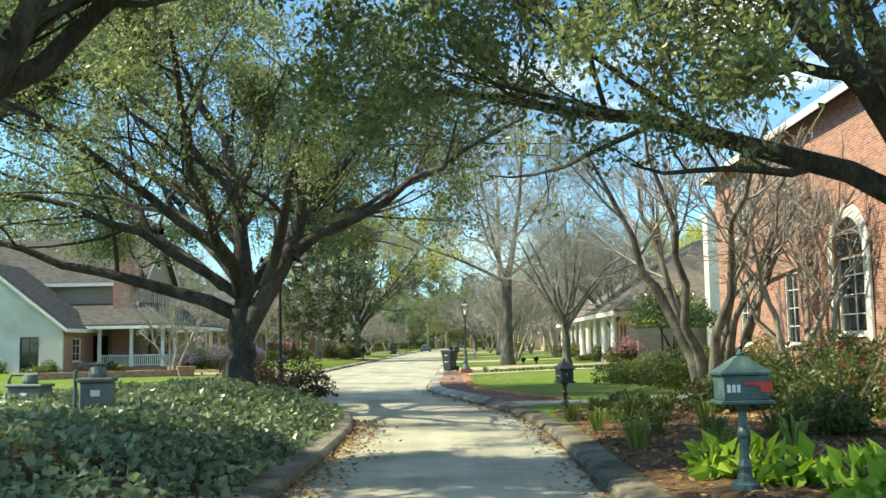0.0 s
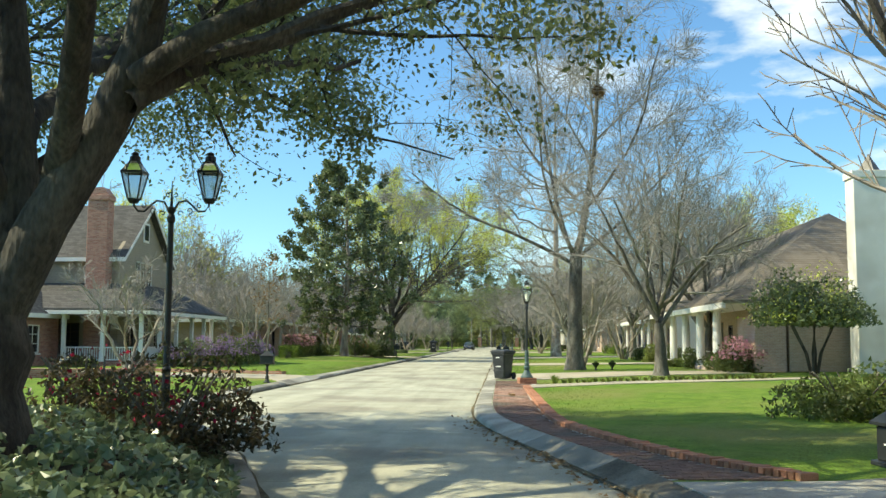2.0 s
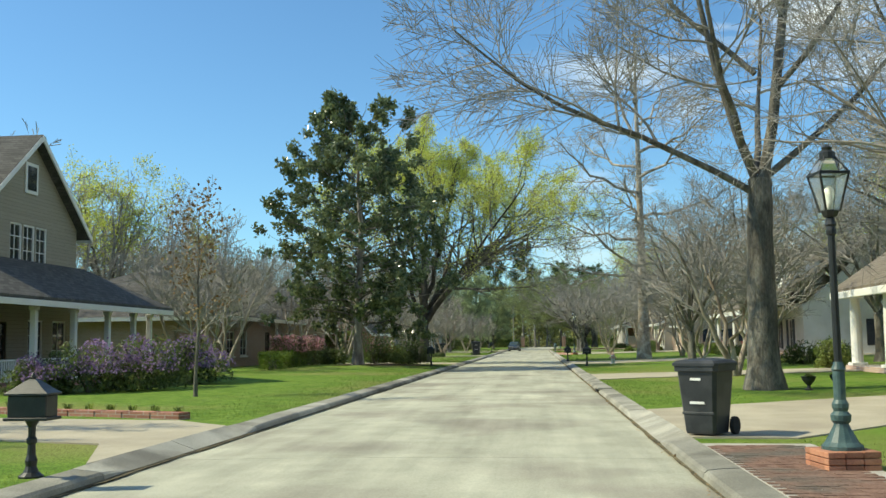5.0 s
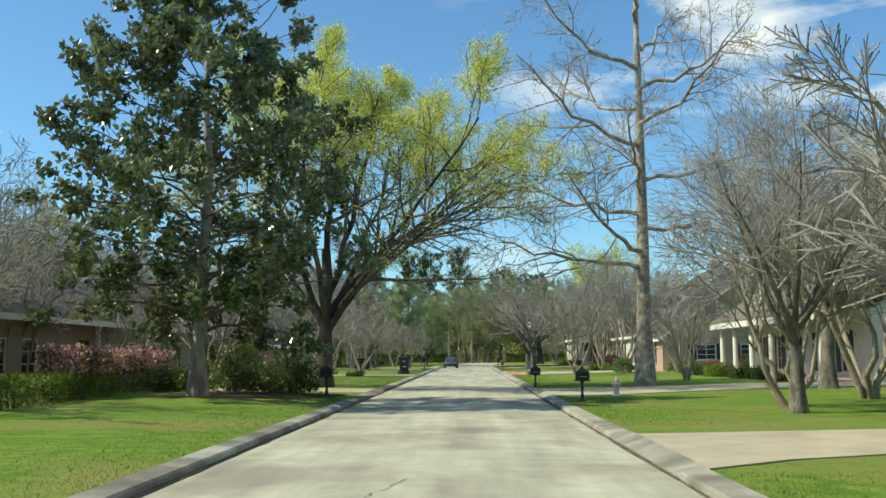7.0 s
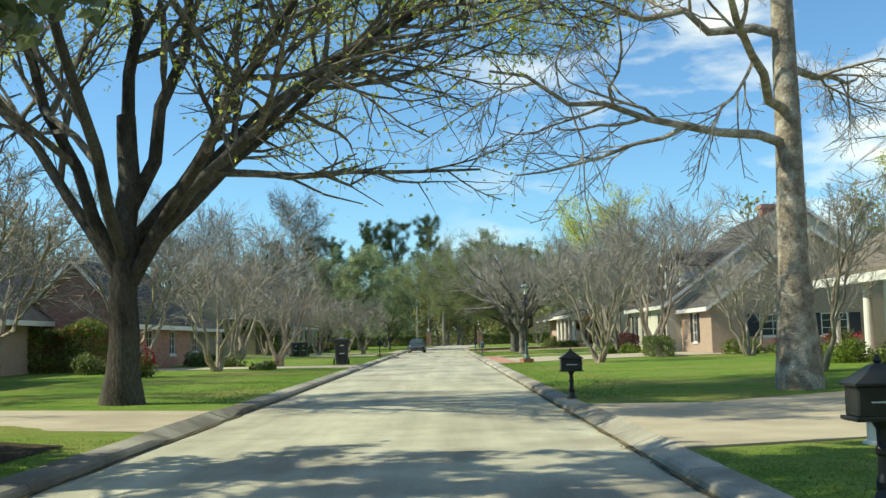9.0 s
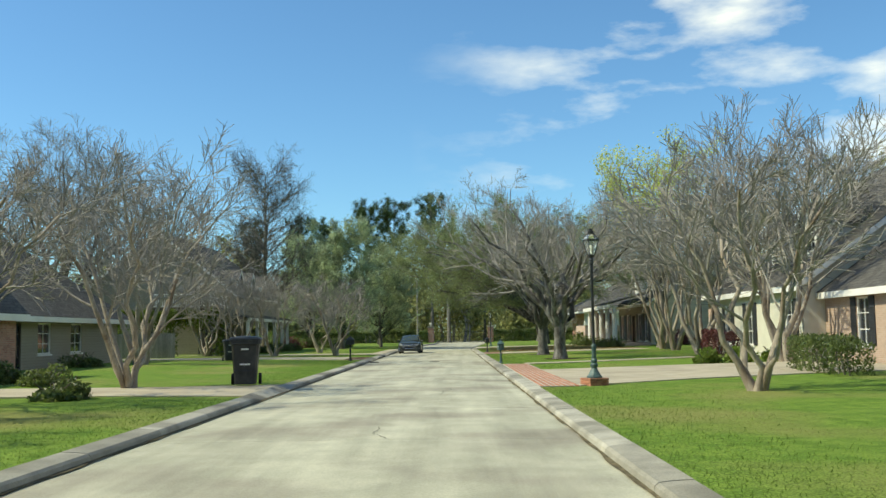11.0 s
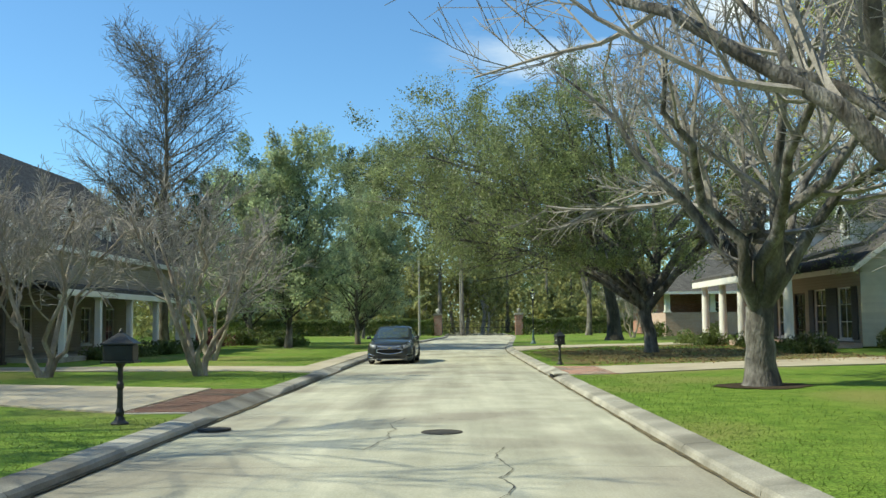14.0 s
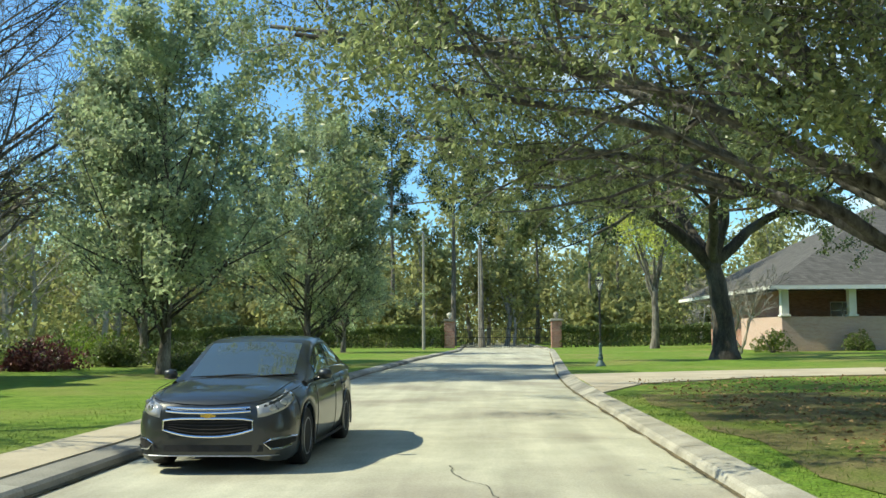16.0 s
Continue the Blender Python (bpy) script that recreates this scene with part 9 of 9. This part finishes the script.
# ---- the gate and its ivy-grown walls ----
def gate():
    for x, sgn in ((-5.9, -1), (3.5, 1)):
        e = thing("gate_pillar", "brick gate pillar with a pale cap and ball finial", "pillar", (x, 257.5, 0), 0, "gate pillars")
        bm = bmesh.new()
        box(bm, -0.45, 0.45, -0.45, 0.45, -0.1, 2.45, 0.01)
        part("shaft", bm, M_WBRICK, e)
        bm = bmesh.new()
        box(bm, -0.58, 0.58, -0.58, 0.58, 2.45, 2.58, 0.02)
        box(bm, -0.48, 0.48, -0.48, 0.48, 2.58, 2.68, 0.02)
        part("cap", bm, M_KERB, e)
        bm = bmesh.new()
        lathe(bm, ((0.1, 0), (0.08, 0.06), (0.2, 0.2), (0.24, 0.34), (0.2, 0.48), (0.05, 0.58)), 14, (0, 0, 2.68))
        part("finial", bm, M_KERB, e, smooth=True)
        hedge("hedge", "tall ivy-grown wall beside the gate", (x + sgn * 13, 257.5, 0), 25, 0.9, 2.0, 16000, 0.17, M_SHRUB, None, 0, 0, 20 + sgn, 0.06)
    g = thing("iron_gate", "closed dark iron gate between brick pillars", "gate", (-1.2, 257.7, 0))
    for s in (-1, 1):
        bm = bmesh.new()
        for z in (0.15, 1.0, 1.75):
            box(bm, min(s * 0.05, s * 4.1), max(s * 0.05, s * 4.1), -0.025, 0.025, z, z + 0.05)
        leaf = part("gate_leaf", bm, M_IRON, g)
        for i in range(26):
            b = bmesh.new()
            x = s * (0.1 + i * 4.0 / 25)
            pipe(b, ((x, 0, 0.1), (x, 0, 1.75 + 0.45 * (i / 25) ** 1.5)), 0.016, 5)
            part("bar", b, M_IRON, leaf)


gate()


def pole(at, h, r, label, material=M_FENCE, name="utility_pole"):
    e = thing(name, label, "pole", at)
    bm = bmesh.new()
    lathe(bm, ((r, -0.1), (r, 0.3), (r * 0.8, h * 0.6), (r * 0.55, h)), 10)
    part("shaft", bm, material, e)
    bm = bmesh.new()
    pipe(bm, ((0, 0, h - 0.6), (0.5, 0, h - 0.35), (1.0, 0, h - 0.3)), 0.03, 6)
    part("arm", bm, material, e)


pole((-7.72, 249.54, 0.1), 9.5, 0.13, "tall pale concrete pole near the gate")
pole((-3.25, 267.1, 0.0), 10.5, 0.13, "slim grey pole past the gate")


# ---- small things ----
def planter(at, turn=0):
    e = thing("planter", "dark square planter on the low brick wall", "planter", at, turn)
    bm = bmesh.new()
    w = ((0.34, 0.0), (0.42, 0.42), (0.46, 0.43), (0.46, 0.5))
    rings = [[bm.verts.new((a * r, b * r, z)) for a, b in ((-1, -1), (1, -1), (1, 1), (-1, 1))] for r, z in w]
    for p, q in zip(rings, rings[1:]):
        for i in range(4):
            bm.faces.new((p[i], p[(i + 1) % 4], q[(i + 1) % 4], q[i]))
    bm.faces.new(rings[0][::-1]), bm.faces.new(rings[-1])
    part("pot", bm, M_WBRICK, e)


planter(on_lawn(-13.41, 48.57), 20)


def low_wall(pts, h, label):
    e = tagged(new("garden_wall"), label, "garden wall", kind="structure")
    for (x0, y0), (x1, y1) in zip(pts, pts[1:]):
        d = Vector((x1 - x0, y1 - y0, 0))
        m = Matrix.Translation((x0, y0, lawn_z(x0, y0))) @ d.to_track_quat("X", "Z").to_matrix().to_4x4()
        n = max(1, int(d.length / 0.6))
        for i in range(n):
            bm = bmesh.new()
            box(bm, i * d.length / n + 0.004, (i + 1) * d.length / n - 0.004, -0.15, 0.15, -0.1, h, 0.012, m)
            part("wall_block", bm, M_WBRICK, e)


low_wall(((-19.88, 45.84), (-16.81, 47.92), (-13.4, 49.35)), 0.32, "low brick retaining wall beside the drive")
low_wall(((-9.22, 53.19), (-12.59, 54.45), (-17.4, 56.4)), 0.12, "low brick edging of a flower border")
for i in range(16):
    x = -9.6 - i * 0.58
    y = 53.9 + i * 0.25
    copy_thing(base, pose(x, y, lawn_z(x, y), 0, 0, i * 67) @ Matrix.Scale(0.7, 4))


def cracks():
    rng = np.random.default_rng(77)
    for x, y, L, a in ((-2.4, 32.8, 2.4, 1.5), (-4.46, 66.45, 3.4, 1.6), (-3.95, 63.38, 1.8, 1.3), (-2.61, 70.85, 2.2, 0.4), (-3.8, 146.4, 11.5, 1.64), (-4.64, 157.22, 4.2, 1.5), (-3.94, 161.13, 0.9, 0.0), (-4.59, 83.6, 3.0, 1.4), (-3.1, 130.24, 3.2, 1.5), (-3.37, 139.06, 2.4, 1.4), (-3.03, 180.69, 2.4, 1.6), (-3.76, 119.98, 2.0, 1.5), (-4.82, 173.64, 1.6, 0.9)):
        bm = bmesh.new()
        n = int(L / 0.12)
        px, py, prev, drift = x, y, None, 0.0
        for i in range(n):
            drift = 0.8 * drift + rng.normal() * 0.16
            aa = a + drift
            px, py = px + 0.12 * math.cos(aa) + rng.normal() * 0.018, py + 0.12 * math.sin(aa)
            u = (px - left_edge(py)) / (right_edge(py) - left_edge(py))
            z = 0.03 * (1 - (2 * u - 1) ** 2) - 0.015 + 0.012
            w = 0.003 + 0.006 * rng.random()
            nx, ny = -math.sin(a) * w, math.cos(a) * w
            cur = (bm.verts.new((px + nx, py + ny, z)), bm.verts.new((px - nx, py - ny, z)))
            if prev:
                bm.faces.new((prev[0], prev[1], cur[1], cur[0]))
            prev = cur
        part("crack", bm, M_CRACK, road)
    for x, y, w in ((-3.71, 159.2, 0.42), (-7.09, 159.83, 0.35)):
        bm = bmesh.new()
        lathe(bm, ((w * 0.7, -0.02), (w * 0.7, 0.016), (w * 0.62, 0.02), (w * 0.58, 0.014)), 20, (x, y, 0.012))
        part("manhole_cover", bm, M_CRACK, road)
    grate = bmesh.new()
    box(grate, -7.80, -7.43, 40.15, 41.05, 0.085, 0.128, 0.008)
    g = part("drain_grate", grate, M_CRACK, road, "dark iron grate set in the kerb")
    for k in range(6):
        bm = bmesh.new()
        box(bm, -7.78, -7.45, 40.20 + 0.145 * k, 40.25 + 0.145 * k, 0.126, 0.140, 0.004)
        part("grate_bar", bm, M_IRON, g)
    for x, y, tn in ((-0.86, 64, 0), (-0.86, 172.8, 0)):
        bm = bmesh.new()
        s = 1 if x > -3 else -1
        box(bm, min(x, x + s * 0.42), max(x, x + s * 0.42), y - 0.6, y + 0.6, 0.10, 0.15, 0.01)
        d = part("drain_cover", bm, M_KERB, road)
        bm = bmesh.new()
        box(bm, x - 0.012 if s > 0 else x - 0.02, x + 0.02 if s > 0 else x + 0.012, y - 0.45, y + 0.45, 0.015, 0.095)
        part("drain_mouth", bm, M_DARK, d)


cracks()


def picket_fence(p, q, h=1.65):
    e = thing("wooden_fence", "weathered grey wooden board fence beside the carport", "fence", (p[0], p[1], lawn_z(*p)))
    d = Vector((q[0] - p[0], q[1] - p[1], 0))
    m = d.to_track_quat("X", "Z").to_matrix().to_4x4()
    rng = np.random.default_rng(140)
    n = int(d.length / 0.145)
    for i in range(n):
        bm = bmesh.new()
        t = h + rng.normal() * 0.012
        prism(bm, [m @ Vector((i * 0.145, 0, -0.05)), m @ Vector((i * 0.145 + 0.138, 0, -0.05)), m @ Vector((i * 0.145 + 0.138, 0, t - 0.03)), m @ Vector((i * 0.145 + 0.11, 0, t)), m @ Vector((i * 0.145 + 0.03, 0, t)), m @ Vector((i * 0.145, 0, t - 0.03))], m.to_3x3() @ Vector((0, 0.02, 0)))
        part("board", bm, M_FENCE, e)
    for z in (0.35, h - 0.35):
        part("rail", box(bmesh.new(), 0, d.length, 0.021, 0.06, z, z + 0.09, 0, m), M_FENCE, e)


picket_fence((-31, 170.4), (-21.6, 171.4))


def hanging_flag(at):
    """A striped cloth hanging in folds from a slanted pole."""
    e = thing("flag", "red and white striped flag hanging from a slanted pole", "flag", at)
    bm = bmesh.new()
    pipe(bm, ((0.5, 0.28, -0.55), (-0.35, -0.1, 0.5)), 0.016, 6)
    part("pole", bm, M_WHITE, e)
    bm = bmesh.new()
    lathe(bm, ((0.01, 0), (0.035, 0.03), (0.01, 0.07)), 8, (-0.355, -0.1, 0.5))
    part("finial", bm, M_GOLD, e)
    for k in range(7):
        cols = []
        bm = bmesh.new()
        for j in range(2):
            u = (k + j) / 7
            top = Vector((-0.33 + 0.62 * u, -0.09 + 0.27 * u, 0.46 - 0.75 * u))
            cols.append([bm.verts.new(top + Vector((0.02 * math.sin(5 * v + 3 * u) - 0.10 * u * v, 0.07 * math.sin(7 * u * 3.14) * (0.3 + v), -0.95 * v))) for v in np.linspace(0, 1, 7)])
        for i in range(6):
            bm.faces.new((cols[0][i], cols[1][i], cols[1][i + 1], cols[0][i + 1]))
        ext = bmesh.ops.extrude_face_region(bm, geom=bm.faces[:])
        for g in ext["geom"]:
            if isinstance(g, bmesh.types.BMVert):
                g.co.y += 0.006
        part("stripe", bm, M_RED if k % 2 == 0 else M_WHITE, e)


hanging_flag((12.95, 159.95, 2.85))


def leaf_clump(at):
    rng = np.random.default_rng(150)
    e = thing("leaf_clump", "curled clump of dry brown leaves on the brick walk", "fallen leaves", at)
    p = rng.normal(size=(18, 3)) * np.array([0.06, 0.06, 0.025])
    p[:, 2] = np.abs(p[:, 2])
    v, f = leaves(p, 0.085, rng, -0.1, 0.42)
    v[:, 2] = np.maximum(v[:, 2], 0.0)
    tagged(array_mesh("leaf", v, f, M_LITTER, e), kind="stuff")


leaf_clump((0.05, 38.4, 0.145))


def squirrel_nest(at):
    rng = np.random.default_rng(151)
    e = thing("squirrel_nest", "round brown nest of dry leaves high in a bare tree", "nest", at)
    p = unit(rng.normal(size=(420, 3))) * (0.34 * rng.random((420, 1)) ** 0.4)
    v, f = leaves(p, 0.14, rng, 0.0, 0.42)
    tagged(array_mesh("leaf", v, f, M_LITTER, e), kind="stuff")


squirrel_nest((4.72, 61.9, 14.2))


def sapling(at):
    rng = np.random.default_rng(160)
    main = limb(((0, 0, -0.1), (0.03, 0, 1.4), (0, 0.04, 3.4), (0.05, 0, 5.2)), 0.05, 0.012, 9, 0.02, rng)
    l1 = spawn(main, 26, 0.3, 1.0, 40, 0.32, 3, 0.1, 0.08, rng, 0.45)
    l2 = spawn(l1, 6, 0.2, 1.0, 40, 0.5, 1, 0.1, 0.05, rng, 0.6)
    a = along(l1[0], 24, rng, 0.12, 0.4)
    plant("sapling", "slim young tree holding dry brown leaves and pale flowers", "tree", at, 0, ([main, l1], [7, 3]), ([(l2[0], np.maximum(l2[1], 0.005))], [3]), leaves(a, 0.10, rng, 0.3), M_BARKG, M_TWIG, M_LITTER)


sapling(on_lawn(-11.9, 61.2))


def grass():
    """Blades along the lawns nearest the street, densest at the kerb."""
    rng = np.random.default_rng(88)
    n = 90000
    y = rng.uniform(31, 205, n)
    side = np.where(rng.random(n) < 0.5, -1, 1)
    off = np.abs(rng.normal(size=n)) * 1.6 + 0.0
    le = np.array([left_edge(b) for b in np.arange(0, 230, 1.0)])
    re = np.array([right_edge(b) for b in np.arange(0, 230, 1.0)])
    g = np.arange(0, 230, 1.0)
    x = np.where(side < 0, np.interp(y, g, le) - KERB_W - off, np.interp(y, g, re) + KERB_W + off)
    ok = np.ones(n, bool)
    for a, b in DROPS_L:
        ok &= ~((side < 0) & (y > a - 0.5) & (y < b + 1.5))
    for a, b in DROPS_R:
        ok &= ~((side > 0) & (y > a - 0.5) & (y < b + 1.5))
    ok &= ~((side > 0) & (y < 49) & (x < np.interp(y, [24, 26, 28, 30, 36, 49], [3.0, 2.0, 1.5, 1.05, 0.9, 0.9]))) & ~((side > 0) & (y > 131) & (y < 150) & (x < 0.75)) & ~((side < 0) & (y > 176) & (x > -8.9))
    x, y = x[ok], y[ok]
    z = np.array([lawn_z(a, b) for a, b in zip(x, y)])
    h = rng.uniform(0.02, 0.05, len(x))
    a = rng.uniform(0, 6.28, len(x))
    w = 0.006
    lean = rng.normal(size=(len(x), 2)) * 0.025
    P = np.stack([x, y, z], 1)
    s = np.stack([np.cos(a) * w, np.sin(a) * w, np.zeros(len(x))], 1)
    tip = P + np.stack([lean[:, 0], lean[:, 1], h], 1)
    V = np.stack([P - s, P + s, tip], 1).reshape(-1, 3)
    f = np.arange(len(V)).reshape(-1, 3)
    tagged(array_mesh("grass", V, f, M_BLADE), "fringe of grass blades along the lawn edge", "grass", kind="stuff")


grass()


# ---- brick paving beside the kerb ----
EDGE_LINE = ((23.6, 2.95), (24.2, 2.62), (25.0, 2.2), (26, 1.82), (27.4, 1.42), (28.6, 1.12), (30.0, 0.84), (31.5, 0.74), (36, 0.66), (43.2, 0.56))


def edge_x(y):
    return float(np.interp(y, [p[0] for p in EDGE_LINE], [p[1] for p in EDGE_LINE]))


def brick_mesh(l, w, h, name="brick"):
    bm = bmesh.new()
    box(bm, -l / 2, l / 2, -w / 2, w / 2, -h, 0, 0.006)
    return link_mesh(name, bm, M_BRICK)


def brick_walk():
    rng = np.random.default_rng(99)
    bedding = [(right_edge(y) + KERB_W + 0.01, y) for y in np.arange(23.5, 48.6, 1.0)] + [(edge_x(min(y, 43.2)) + (0.0 if y < 43.4 else 0.4), y) for y in np.arange(48.4, 23.4, -1.0)]
    walkway = tagged(sheet("brick_walk", bedding, M_MORTAR, 0.004, 0.1, z=0.125), "worn red-brown brick walk between kerb and lawn", "brick walk", kind="structure")
    mesh = brick_mesh(0.192, 0.093, 0.06)
    rest = bmesh.new()
    made = 0
    y = 23.65
    row = 0
    while y < 48.2:
        x0, x1 = right_edge(y) + KERB_W + 0.02, edge_x(min(y, 43.2)) + (0.0 if y < 43.4 else 0.35) - 0.06
        x = x0 + (0.1 if row % 2 else 0.0)
        while x + 0.19 < x1:
            z = 0.128 + 0.010 + rng.normal() * 0.002
            m = pose(x + 0.095, y, z, rng.normal() * 0.7, rng.normal() * 0.7, rng.normal() * 1.5)
            if 36 < y < 43 and made < 300:
                ob = new("brick", mesh)
                ob.parent = walkway
                ob.matrix_basis = m
                made += 1
            else:
                box(rest, -0.096, 0.096, -0.0465, 0.0465, -0.03, 0, 0, m)
            x += 0.2
        y += 0.1
        row += 1
    tagged(part("brick_rest", rest, M_BRICK, walkway), kind="stuff")
    # soldier course edging the lawn
    edging = tagged(new("brick_edging"), "raised orange brick edging along the lawn", "brick edging", kind="structure")
    emesh = brick_mesh(0.22, 0.085, 0.14)
    emesh.materials.clear()
    emesh.materials.append(M_EDGE)
    y = 23.65
    while y < 43.2:
        x = edge_x(y)
        sl = (edge_x(y + 0.2) - edge_x(y - 0.2)) / 0.4
        ob = new("brick", emesh)
        ob.parent = edging
        ob.matrix_basis = pose(x, y, 0.128 + 0.075 + rng.normal() * 0.004, rng.normal(), rng.normal() * 2, -math.degrees(math.atan(sl)) + rng.normal())
        y += 0.0945


brick_walk()


def brick_strip():
    """Rows of red brick set in pale mortar across the mouth of the broad drive."""
    rng = np.random.default_rng(111)
    x0 = -0.45
    pad = tagged(sheet("brick_apron", [(x0, 131.2), (0.62, 131.3), (0.70, 149.6), (x0, 149.8)], M_MORTAR, 0.012, 0.1, z=0.128), "seven rows of red brick across the drive mouth", "brick apron", kind="structure")
    mesh = brick_mesh(0.098, 0.24, 0.06)
    mesh.materials.clear()
    mesh.materials.append(M_EDGE)
    rest = bmesh.new()
    made = 0
    for r in range(7):
        y = 131.4
        while y < 149.5:
            m = pose(x0 + 0.085 + r * 0.153, y, 0.128 + 0.02 + rng.normal() * 0.002, 0, 0, rng.normal() * 0.6)
            if y < 141.5 and made < 300:
                ob = new("brick", mesh)
                ob.parent = pad
                ob.matrix_basis = m
                made += 1
            else:
                box(rest, -0.049, 0.049, -0.12, 0.12, -0.03, 0, 0, m)
            y += 0.248
    tagged(part("brick_rest", rest, M_EDGE, pad), kind="stuff")
    for poly, a, b in ((((-0.46, 171.9), (1.05, 172.1), (1.05, 176.9), (-0.46, 177.1)), (-0.4, 172.1), (1.0, 176.7)), (((-7.87, 161.2), (-9.0, 161.2), (-9.0, 167.1), (-7.87, 167.1)), (-8.95, 161.4), (-7.95, 167.0))):
        pad = tagged(sheet("brick_apron", poly, M_MORTAR, 0.006, 0.1, z=0.128), "faded red brick apron at a drive mouth", "brick apron", kind="structure")
        rest = bmesh.new()
        y = a[1]
        row = 0
        while y < b[1]:
            x = a[0] + (0.1 if row % 2 else 0)
            while x < b[0]:
                box(rest, -0.095, 0.095, -0.044, 0.044, -0.03, 0, 0, pose(x + 0.05, y, 0.128 + 0.014 + rng.normal() * 0.002, 0, 0, rng.normal()))
                x += 0.2
            y += 0.1
            row += 1
        tagged(part("brick_rest", rest, M_BRICK, pad), kind="stuff")


brick_strip()
